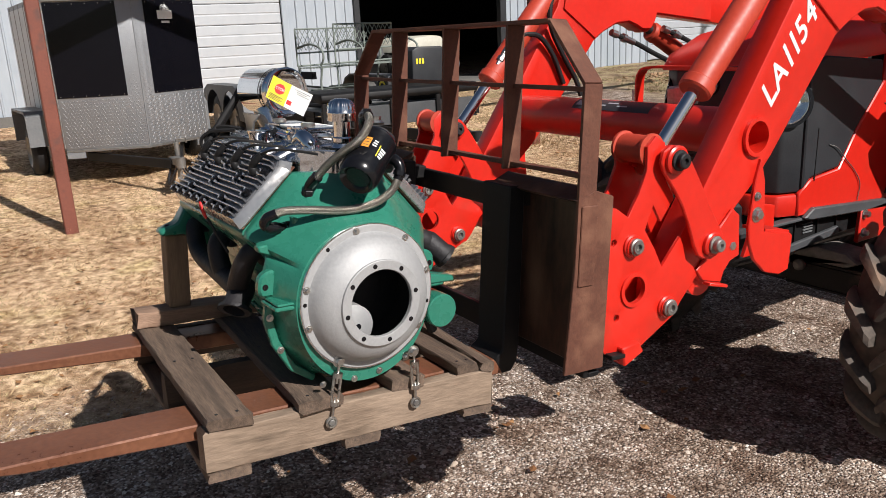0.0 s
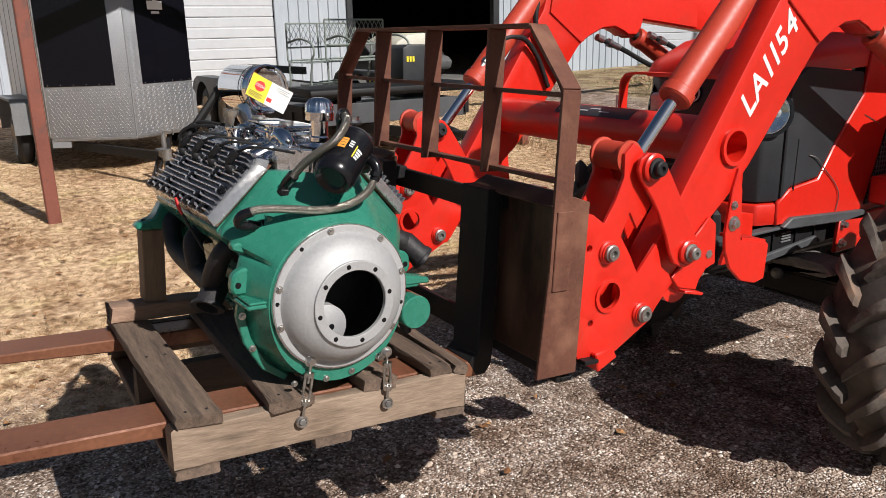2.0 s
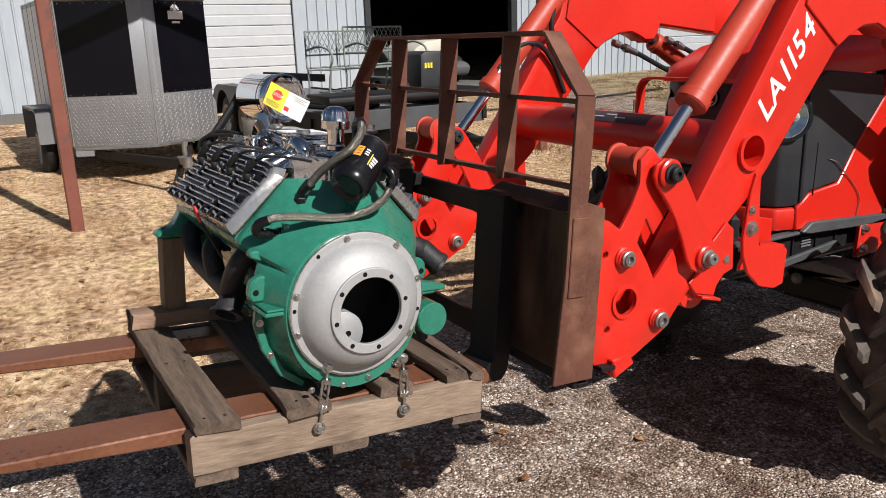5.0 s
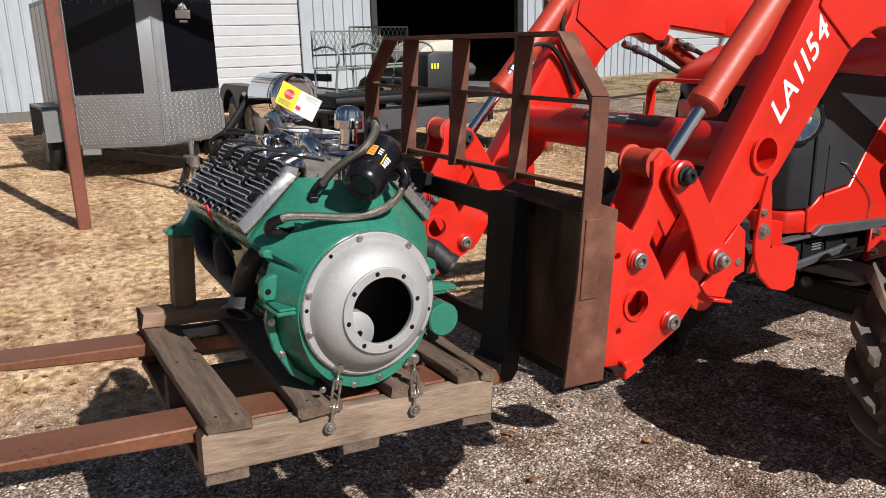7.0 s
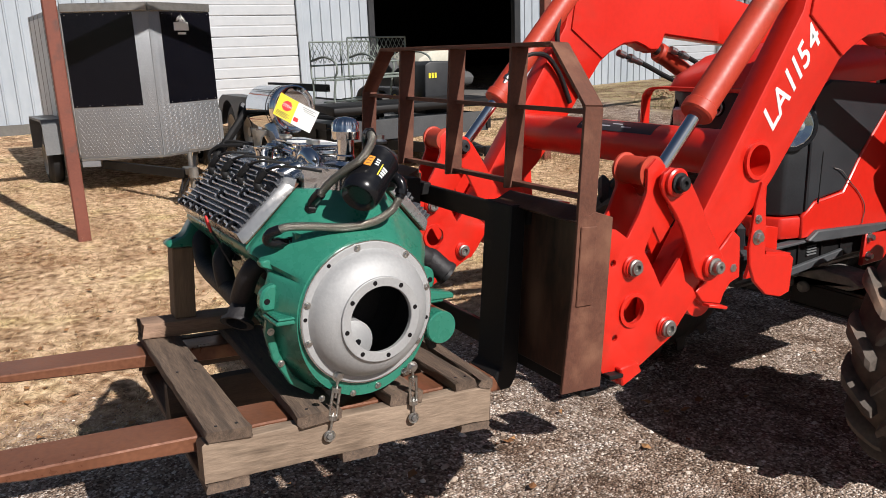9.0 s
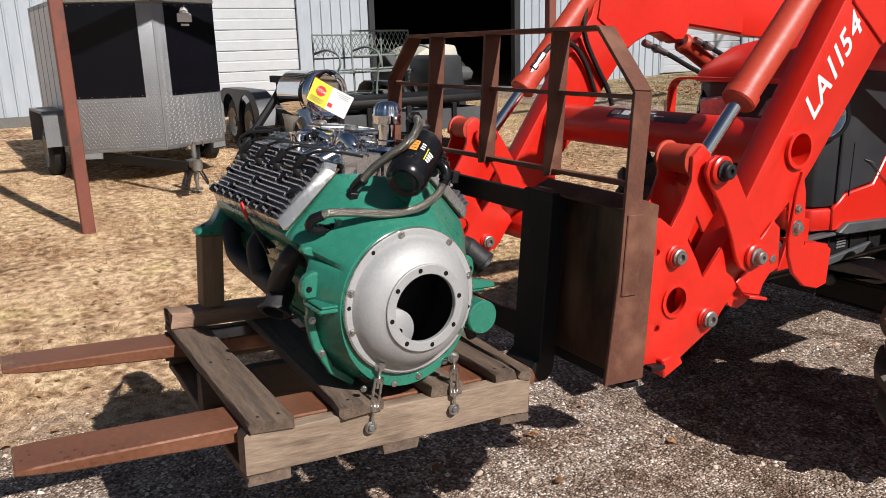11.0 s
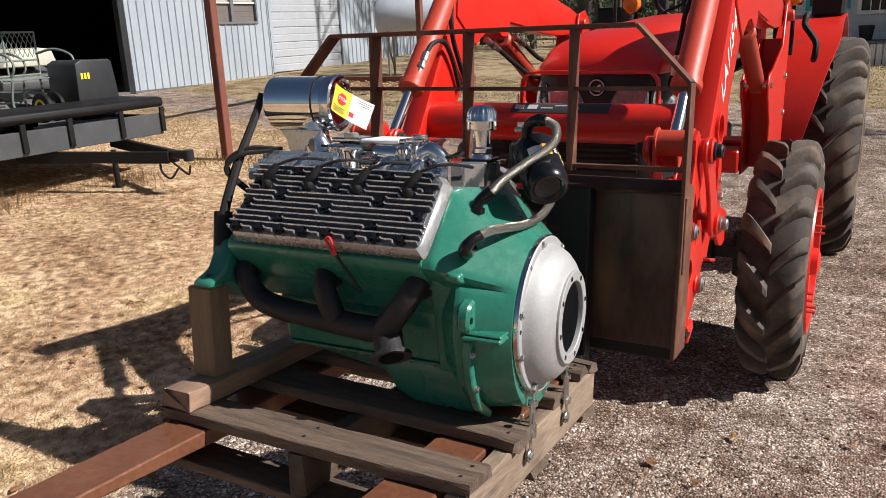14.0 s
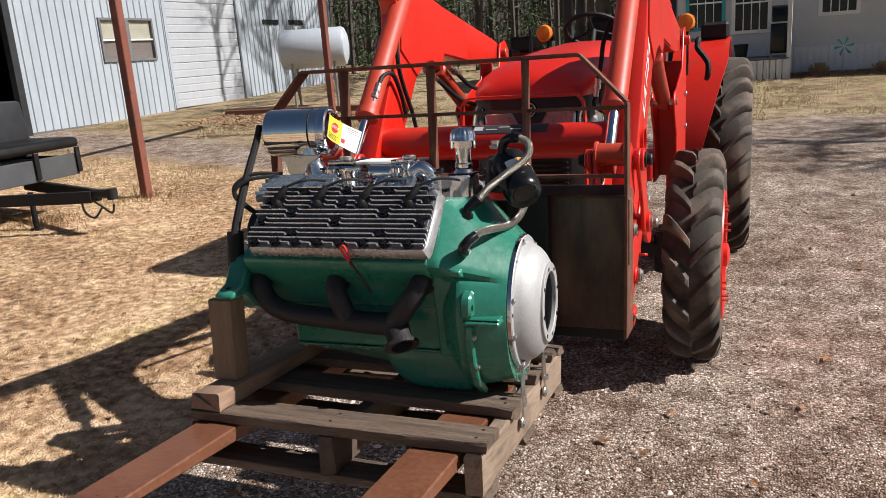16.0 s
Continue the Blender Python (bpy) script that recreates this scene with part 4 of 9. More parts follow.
# ---- enclosed trailer ----
def enclosed_trailer():
    t = thing("cargo_trailer", "small enclosed V-nose trailer, black panels over diamond tread aluminium", "trailer", pose(-9.45, 1.80, 0, 0, 0, 4.0))
    # local frame: -x runs to the rear, the nose points to +x
    wz0, wz1, hw, nose = 0.62, 2.31, 0.83, 0.40
    outline = [(0.03, 0), (0.03 - nose, hw), (-2.9, hw), (-2.9, -hw), (0.03 - nose, -hw)]
    bm = B()
    prism(bm, outline, "z", wz0, wz1, 0.004)
    part("body", bm, TREAD, t, "bare aluminium trailer body")
    L = math.hypot(nose, hw)
    for s in (1, -1):
        d = Vector((-nose, s * hw, 0)).normalized()
        n = Vector((hw, s * nose, 0)).normalized()
        m = Matrix((d, Vector((0, 0, 1)), n)).transposed().to_4x4()
        m.translation = Vector((0.03, 0, 0))
        bm = B()
        box(bm, 0.165, L - 0.004, 1.20, 2.225, 0.002, 0.008, 0.002, m)
        bp = part("black_panel", bm, TRAILER_BLACK, t, "gloss black front panel")
        bm = B()
        for k in range(6):
            u = 0.20 + k * (L - 0.24) / 5
            for z in (1.215, 2.205):
                p = m @ Vector((u, z, 0.008))
                turned(bm, [(0, 0.006), (0.003, 0.004)], p, p + n, 8)
        part("rivet", bm, STEEL, bp)
        bm = B()
        box(bm, 0.0, L, 2.235, 2.33, -0.02, 0.022, 0.006, m)
        part("top_trim", bm, DULL_STEEL, t)
        bm = B()
        k = 0
        # raised lozenges of the tread plate
        z = wz0 + 0.03
        while z < 2.22:
            u = 0.02 + (0.02 if k % 2 else 0)
            while u < (L - 0.03 if z < 1.175 else 0.15):
                a = radians(45 if (int(u / 0.04) + k) % 2 else -45)
                mm = m @ Matrix.Translation((u, z, 0.001)) @ Matrix.Rotation(a, 4, "Z")
                vs = [bm.verts.new(mm @ Vector(q)) for q in ((-0.018, 0, 0), (0, -0.006, 0), (0.018, 0, 0), (0, 0.006, 0), (0, 0, 0.005))]
                for i in range(4):
                    bm.faces.new((vs[i], vs[(i + 1) % 4], vs[4]))
                u += 0.04
            z += 0.034
            k += 1
        part("tread_pattern", bm, TREAD, t, smooth=None)
        bm = B()
        box(bm, 0.0, L, wz0 - 0.03, wz0, -0.02, 0.006, 0.003, m)
        part("bottom_rail", bm, DULL_STEEL, t)
        bm = B()
        box(bm, L - 0.20, L, wz0 - 0.10, wz0 - 0.033, -0.015, 0.003, 0.002, m)
        part("corner_plate", bm, TREAD, t)
        bm = B()
        box(bm, -2.89, 0.02 - nose, s * hw - 0.003 if s < 0 else hw + 0.001, s * hw - 0.001 if s < 0 else hw + 0.003, wz0 + 0.02, wz1 - 0.06)
        part("side_skin", bm, SIDE_SKIN, t, "pale side sheet")
    bm = B()
    rod(bm, (0.032, 0, wz0 - 0.02), (0.032, 0, 2.235), 0.006, seg=8)
    part("nose_fold", bm, TREAD, t, "folded edge of the nose")
    # maker's badge as plain shapes: a half sun over a block
    d = Vector((-nose, hw, 0)).normalized()
    n = Vector((hw, nose, 0)).normalized()
    m = Matrix((d, Vector((0, 0, 1)), n)).transposed().to_4x4() @ Matrix.Translation((0.13, 0, 0))
    m.translation += Vector((0.03, 0, 0))
    bm = B()
    box(bm, 0.22, 0.44, 2.02, 2.115, 0.0085, 0.0095, 0, m)
    box(bm, 0.27, 0.39, 1.975, 2.0, 0.0085, 0.0095, 0, m)
    for i in range(9):
        a = math.pi * (i + 0.5) / 9
        mm = m @ Matrix.Translation((0.33 + 0.036 * math.cos(a), 2.118 + 0.036 * math.sin(a), 0.009)) @ Matrix.Rotation(a, 4, "Z")
        box(bm, 0, 0.035, -0.004, 0.004, -0.0005, 0.0005, 0, mm)
    turned(bm, [(0, 0.028), (0.001, 0.028)], m @ Vector((0.33, 2.118, 0.0085)), m @ Vector((0.33, 2.118, 0.02)), 20)
    part("badge", bm, WHITE, t, "white badge of plain shapes")
    # side skin trim, fender, wheel
    for s in (-1, 1):
        bm = B()
        for i in range(7):
            x = -nose - 0.05 - i * 0.38
            box(bm, x - 0.03, x, s * hw - 0.006, s * hw + 0.006, wz0, wz1)
        part("side_seam", bm, DULL_STEEL, t)
        bm = B()
        y0, y1 = (hw + 0.005, hw + 0.27) if s > 0 else (-hw - 0.27, -hw - 0.005)
        prism(bm, [(-2.2, 0.62), (-2.19, 0.98), (-2.12, 1.04), (-1.15, 1.04), (-1.08, 0.98), (-1.07, 0.62), (-1.10, 0.62), (-1.11, 0.95), (-1.17, 1.01), (-2.10, 1.01), (-2.16, 0.95), (-2.17, 0.62)], "y", y0, y1)
        part("fender", bm, FRAME_GREY, t, "grey steel fender")
        road_wheel(t, (-1.50, s * (hw + 0.14), 0.22 + 0.31), (0, s, 0), 0.31, 0.19)
    # tongue, jack, chains
    for s in (-1, 1):
        bm = B()
        bar(bm, (-0.6, s * 0.55, 0.50), (0.95, s * 0.04, 0.50), 0.05, 0.10, 0.004)
        part("tongue_beam", bm, BLACK_STEEL, t)
    bm = B()
    box(bm, 0.85, 1.12, -0.05, 0.05, 0.49, 0.57, 0.01)
    rod(bm, (1.1, 0, 0.47), (1.1, 0, 0.58), 0.05)
    part("coupler", bm, DULL_STEEL, t)
    bm = B()
    rod(bm, (0.72, 0.09, 0.30), (0.72, 0.09, 0.70), 0.028, edge=0.004)
    rod(bm, (0.72, 0.09, 0.22), (0.72, 0.09, 0.32), 0.02)
    rod(bm, (0.72, 0.09, 0.20), (0.72, 0.09, 0.22), 0.06)
    tube(bm, [(0.72, 0.09, 0.70), (0.72, 0.09, 0.73), (0.72, 0.20, 0.73), (0.72, 0.20, 0.68)], 0.01, smooth=False)
    part("jack", bm, DULL_STEEL, t, "galvanised tongue jack")
    for s in (-1, 1):
        bm = B()
        tube(bm, [(0.9, s * 0.05, 0.47), (0.95, s * 0.1, 0.36), (1.0, s * 0.12, 0.30), (1.04, s * 0.1, 0.36), (1.08, s * 0.04, 0.47)], 0.011, seg=6)
        part("safety_chain", bm, CAST_IRON, t)
    return t


enclosed_trailer()


# ---- flatbed trailer ----
def flatbed_trailer():
    t = thing("flatbed_trailer", "black flatbed trailer with grey plank deck parked on grass", "trailer")
    y0, y1, x0, x1, dz = 3.62, 5.68, -14.6, -8.75, 0.86
    n = 15
    for i in range(n):
        a = y0 + 0.06 + (y1 - y0 - 0.12) * i / n
        bm = B()
        box(bm, x0 + 0.05, x1 - 0.05, a, a + (y1 - y0 - 0.12) / n - 0.008, dz - 0.05, dz, 0.004)
        part("plank", bm, DECK_WOOD, t)
    for y in (y0, y1):
        bm = B()
        box(bm, x0, x1, y - 0.05, y + 0.05, dz - 0.2, dz - 0.055, 0.006)
        box(bm, x0, x1, y - 0.05 if y == y0 else y + 0.03, y - 0.03 if y == y0 else y + 0.05, dz - 0.055, dz + 0.02, 0.004)
        part("side_rail", bm, BLACK_STEEL, t)
        for i in range(5):
            bm = B()
            x = x0 + 0.5 + i * 1.25
            s = -0.075 if y == y0 else 0.055
            box(bm, x, x + 0.06, y + s, y + s + 0.02, dz - 0.19, dz - 0.06, 0.003)
            part("stake_pocket", bm, BLACK_STEEL, t)
    # headboard tray at the front: a shelf with a rounded lip over a panelled plate
    bm = B()
    prism(bm, [(x1 - 0.42, dz + 0.195), (x1 + 0.20, dz + 0.12), (x1 + 0.28, dz + 0.12), (x1 + 0.31, dz + 0.16), (x1 + 0.30, dz + 0.215), (x1 + 0.25, dz + 0.235), (x1 - 0.42, dz + 0.235)], "y", y0 - 0.06, y1 + 0.06, 0.012, seg=2)
    part("front_rail", bm, BLACK_STEEL, t, "black shelf with rolled lip across the front")
    for y in (y0 - 0.06, 3.92, 4.45, 5.10, y1):
        bm = B()
        box(bm, x1 + 0.281, x1 + 0.31, y, y + 0.06, dz - 0.17, dz + 0.119, 0.004)
        part("rail_post", bm, BLACK_STEEL, t)
    bm = B()
    box(bm, x1 + 0.2, x1 + 0.28, y0 - 0.04, y1 + 0.04, dz - 0.2, dz + 0.045, 0.005)
    part("headboard", bm, MID_GREY, t, "dusty dark grey front plate")
    for s in (-1, 1):
        bm = B()
        bar(bm, (x1 - 0.2, 4.75 + s * 0.6, dz - 0.26), (x1 + 1.35, 4.85 + s * 0.05, dz - 0.30), 0.06, 0.12, 0.005)
        part("tongue_beam", bm, BLACK_STEEL, t)
    bm = B()
    box(bm, x1 + 1.3, x1 + 1.6, 4.80, 4.90, dz - 0.31, dz - 0.23, 0.015)
    rod(bm, (x1 + 1.58, 4.85, dz - 0.33), (x1 + 1.58, 4.85, dz - 0.22), 0.055)
    part("coupler", bm, CAST_IRON, t, "worn black ball coupler")
    bm = B()
    rod(bm, (x1 + 0.5, 4.80, 0.22), (x1 + 0.5, 4.80, dz - 0.25), 0.03, edge=0.004)
    rod(bm, (x1 + 0.5, 4.80, 0.18), (x1 + 0.5, 4.80, 0.22), 0.07)
    part("jack", bm, BLACK_STEEL, t)
    for s in (-1, 1):
        bm = B()
        tube(bm, [(x1 + 1.2, 4.85 + s * 0.05, dz - 0.32), (x1 + 1.3, 4.85 + s * 0.12, dz - 0.44), (x1 + 1.42, 4.85 + s * 0.12, dz - 0.50), (x1 + 1.5, 4.85 + s * 0.08, dz - 0.40)], 0.012, seg=6)
        part("safety_chain", bm, CAST_IRON, t)
    for s, y in ((-1, y0), (1, y1)):
        a, b = (y - 0.3, y - 0.055) if s < 0 else (y + 0.055, y + 0.3)
        cx = -11.70
        arch = [(cx - 1.08, 0.66), (cx - 1.02, 0.88), (cx - 0.86, 1.06), (cx - 0.66, 1.13), (cx + 0.66, 1.13), (cx + 0.86, 1.06), (cx + 1.02, 0.88), (cx + 1.08, 0.66)]
        inner = [(cx + (u - cx) * 0.985, v - 0.015) for u, v in arch]
        bm = B()
        prism(bm, arch + inner[::-1], "y", a, b)
        fender = part("fender", bm, MID_GREY, t, "dusty black steel tandem fender")
        # outer skirt cut round both wheels
        cuts = [(cx + c + 0.395 * math.cos(math.pi * k / 10), 0.66 + 0.395 * math.sin(math.pi * k / 10)) for c in (0.42, -0.42) for k in range(11)]
        bm = B()
        e = a if s < 0 else b - 0.012
        prism(bm, inner[::-1] + cuts[::-1], "y", e, e + 0.012)
        part("skirt", bm, MID_GREY, fender)
        for k in (-0.42, 0.42):
            road_wheel(t, (cx + k, y + s * 0.16, 0.62), (0, s, 0), 0.35, 0.2)
    return t


flatbed_trailer()


def bench(m):
    t = thing("garden_bench", "weathered green iron garden bench with lattice back on a trailer", "bench", m, group="benches on the trailer")
    W = 1.15
    bm = B()
    for p, q in (((0, 0, 0.45), (0, W, 0.45)), ((0.0, 0, 0.88), (0.0, W, 0.88)), ((0, 0, 0.45), (0, 0, 0.88)), ((0, W, 0.45), (0, W, 0.88)), ((0, W / 2, 0.45), (0, W / 2, 0.88)), ((0, 0, 0.60), (0, W, 0.60))):
        rod(bm, p, q, 0.012, seg=6)
    part("back_frame", bm, BENCH_GREEN, t)
    bm = B()
    n = 13
    for i in range(n):
        y = W * i / n
        for s in (0, 1):
            bar(bm, (0, y + (W / n if s else 0), 0.63), (0, y + (0 if s else W / n), 0.75), 0.006, 0.006)
            bar(bm, (0, y + (0 if s else W / n), 0.75), (0, y + (W / n if s else 0), 0.87), 0.006, 0.006)
    part("lattice", bm, BENCH_GREEN, t, smooth=None)
    for i in range(7):
        bm = B()
        box(bm, 0.03 + i * 0.065, 0.07 + i * 0.065, 0, W, 0.42, 0.432, 0.002)
        part("slat", bm, BENCH_GREEN, t)
    for y in (0.02, W - 0.02):
        bm = B()
        tube(bm, [(0.0, y, 0.66), (0.25, y, 0.70), (0.46, y, 0.64), (0.50, y, 0.54), (0.44, y, 0.45)], 0.014, seg=6)
        part("armrest", bm, BENCH_GREEN, t)
        for x0, x1 in ((0.0, -0.06), (0.46, 0.5)):
            bm = B()
            tube(bm, [(x0, y, 0.44), (x0 * 0.9, y, 0.2), (x1, y, 0.0)], 0.014, seg=6)
            part("leg", bm, BENCH_GREEN, t)
    return t


TALL = Matrix.Diagonal((1, 1, 1.13, 1))
b1 = bench(pose(-10.30, 4.03, 0.86, 0, 0, 20) @ TALL)
copy_thing(b1, pose(-9.90, 4.42, 0.86, 0, 0, 20) @ Matrix.Diagonal((1, 1, 1.04, 1)))


def clutter():
    bm = B()
    prism(bm, [(5.22, 0.862), (5.82, 0.862), (5.75, 1.52), (5.71, 1.545), (5.32, 1.55), (5.24, 1.51)], "x", -9.78, -9.25, 0.02, seg=2)
    ct = thing("crate", "dark tapered plastic crate with yellow print on the trailer deck", "crate")
    part("tub", bm, DARK_GREY, ct)
    for k in range(3):
        bm = B()
        box(bm, -9.247, -9.244, 5.29 + k * 0.045, 5.32 + k * 0.045, 1.33, 1.40, 0)
        part("print_bar", bm, YELLOW, ct)
    t = thing("hose_reel", "yellow-marked dark reel lying beside the benches", "reel")
    bm = B()
    turned(bm, [(0, 0.16), (0.01, 0.17), (0.05, 0.17), (0.06, 0.08), (0.16, 0.08), (0.17, 0.17), (0.21, 0.17), (0.22, 0.16)], (-9.55, 4.92, 1.03), (-9.55, 5.3, 1.03), 28)
    part("drum", bm, BLACK_STEEL, t)
    for yy in (4.915, 5.142):
        bm = B()
        ring_plate(bm, (-9.55, yy, 1.03), (-9.55, yy + 0.004, 1.03), 0.07, 0.10, 24)
        part("yellow_ring", bm, YELLOW, t)
    t = thing("trolley", "low black steel trolley on castors on the trailer deck", "trolley")
    bm = B()
    bar(bm, (-11.75, 3.90, 1.25), (-10.25, 4.24, 1.23), 0.07, 0.10, 0.005)
    part("beam", bm, BLACK_STEEL, t)
    for x, y in ((-11.6, 3.934), (-10.8, 4.115)):
        bm = B()
        rod(bm, (x, y, 0.95), (x, y, 1.20), 0.02)
        part("leg", bm, BLACK_STEEL, t)
        road_wheel(t, (x, y, 0.95), (0, -1, 0), 0.09, 0.05, name="castor")
    t = thing("pipe_bundle", "pile of dark steel tubes lying on the trailer deck", "pipes")
    rnd = random.Random(2)
    for i in range(6):
        bm = B()
        y = 3.8 + i * 0.07
        rod(bm, (-10.4 + rnd.uniform(-0.3, 0.3), y, 0.89 + 0.03 * (i % 2)), (-8.9, y + 0.25, 0.89 + 0.03 * (i % 2)), 0.03, seg=8)
        part("pipe", bm, BLACK_STEEL, t)
    t = thing("tube_pile", "tangle of thin weathered green tubes heaped under the benches", "tubes")
    for i in range(11):
        bm = B()
        a, L = rnd.uniform(-0.6, 0.6), rnd.uniform(0.5, 0.9)
        x, y, z = rnd.uniform(-10.9, -10.0), rnd.uniform(3.95, 4.55), 0.88 + 0.018 * i
        q = (x + L * math.cos(a), y + L * math.sin(a), z + rnd.uniform(-0.02, 0.06))
        tube(bm, [(x, y, z), ((x + q[0]) / 2, (y + q[1]) / 2 + 0.03, z + 0.03), q], 0.012, seg=6)
        part("tube", bm, BENCH_GREEN, t)
    # car standing inside the doorway
    t = thing("car", "grey car with a pale roof in the dark garage doorway", "car")
    bm = B()
    prism(bm, [(-19.4, 0.8), (-17.1, 0.8), (-17.0, 1.0), (-17.2, 1.12), (-18.0, 1.2), (-18.5, 1.5), (-20.2, 1.54), (-20.3, 0.8)], "y", 9.2, 11.0, 0.06, seg=2)
    part("body", bm, CAR_GREY, t)
    bm = B()
    prism(bm, [(9.40, 1.30), (9.55, 1.50), (9.85, 1.66), (10.30, 1.70), (10.62, 1.66), (10.74, 1.30)], "x", -19.0, -17.25, 0.06, seg=2)
    part("roof", bm, BLIND, t, "pale beige roof")
    for y in (9.25, 10.95):
        road_wheel(t, (-17.7, y, 0.95), (0, -1 if y < 10 else 1, 0), 0.33, 0.2)
        road_wheel(t, (-19.7, y, 0.95), (0, -1 if y < 10 else 1, 0), 0.33, 0.2)


clutter()

# ---- tractor ----
TX = -2.14                                             # middle of the tractor; it faces -y


def lug_tyre(parent, c, r, w, lugs, side, name, inset=0.0):
    """A farm tyre: round carcass with broad, worn, slanting lugs, red dished rim on its outer side."""
    cx, cy, cz = c
    rnd = random.Random(int(r * 100) + side)
    bm = B()
    h = 0.052 * r / 0.56
    rc = r - h
    prof = [(0.012, r * 0.58), (0.010, r * 0.62), (0.0, r * 0.70), (w * 0.005, r * 0.78), (w * 0.04, rc * 0.905), (w * 0.10, rc * 0.955), (w * 0.22, rc * 0.985), (w * 0.5, rc),
            (w * 0.78, rc * 0.985), (w * 0.90, rc * 0.955), (w * 0.96, rc * 0.905), (w * 0.995, r * 0.78), (w, r * 0.70), (w - 0.010, r * 0.62), (w - 0.012, r * 0.58)]
    turned(bm, prof, (cx - w / 2, cy, cz), (cx + w / 2, cy, cz), 72, closed=False)
    ty = part(name, bm, TYRE, parent, "dusty black lugged tyre")
    for i in range(lugs):
        for s in (-1, 1):
            bm2 = B()
            a0 = 2 * math.pi * (i + (0.5 if s > 0 else 0)) / lugs
            n = 9
            rings = []
            for k in range(n + 1):
                f = k / n
                x = s * w * (0.01 + 0.485 * f)
                a = a0 + 0.58 * (w / r) * f * (1.15 - 0.25 * f)
                base = rc * (1.0 if f < 0.5 else 1 - 0.075 * ((f - 0.5) / 0.5) ** 2)
                lift = 1.0 if 0.08 < f < 0.80 else (0.80 if f <= 0.08 else 1.0 - 0.75 * ((f - 0.80) / 0.20) ** 1.5)
                top = base + h * lift * rnd.uniform(0.96, 1.0)
                da = (0.033 + 0.024 * f) * 0.56 / r * (19 / lugs)
                ring = []
                for rad, d in ((base - 0.02, -da * 1.45), (base + (top - base) * 0.15, -da * 1.28), (base + (top - base) * 0.82, -da * 1.04), (top, -da * 0.82), (top + 0.001, 0), (top, da * 0.82),
                               (base + (top - base) * 0.82, da * 1.04), (base + (top - base) * 0.15, da * 1.28), (base - 0.02, da * 1.45)):
                    d += rnd.uniform(-0.05, 0.05) * da
                    ring.append(bm2.verts.new((cx + x, cy - rad * math.cos(a + d), cz + rad * math.sin(a + d))))
                rings.append(ring)
            for p, q in zip(rings, rings[1:]):
                for k in range(8):
                    bm2.faces.new((p[k], p[k + 1], q[k + 1], q[k]))
            bm2.faces.new(rings[0])
            bm2.faces.new(rings[-1][::-1])
            part("lug", bm2, LUG, ty, smooth=38)
    bm = B()
    x0 = cx + side * (w / 2 - inset)
    turned(bm, [(-0.012, r * 0.60), (0.005, r * 0.615), (0.016, r * 0.60), (0.012, r * 0.575), (-0.05, r * 0.55), (-0.06, r * 0.42), (-0.03, r * 0.30), (-0.03, r * 0.12), (0.03, r * 0.11), (0.04, r * 0.06)], (x0, cy, cz), (x0 + side, cy, cz), 48)
    rim = part("rim", bm, ORANGE, parent, "orange steel wheel rim")
    bm = B()
    for i in range(6):
        a = 2 * math.pi * i / 6
        p = Vector((x0 - side * 0.03, cy + r * 0.2 * math.cos(a), cz + r * 0.2 * math.sin(a)))
        bolt(bm, p, (side, 0, 0), 0.012, 0.015)
    part("wheel_nut", bm, STEEL, rim)
    # adjusting clamps on the rim edge
    for i in range(4):
        a = 2 * math.pi * (i + 0.2) / 4
        bm = B()
        c0 = Vector((x0 - side * 0.015, cy + r * 0.5 * math.cos(a), cz + r * 0.5 * math.sin(a)))
        for q in (-0.02, 0.02):
            tube(bm, [c0 + Vector((0, q * math.sin(a), -q * math.cos(a))), c0 + Vector((side * 0.05, q * math.sin(a), -q * math.cos(a)))], 0.009, seg=6, smooth=False)
        part("rim_clamp", bm, ORANGE_WORN, rim)


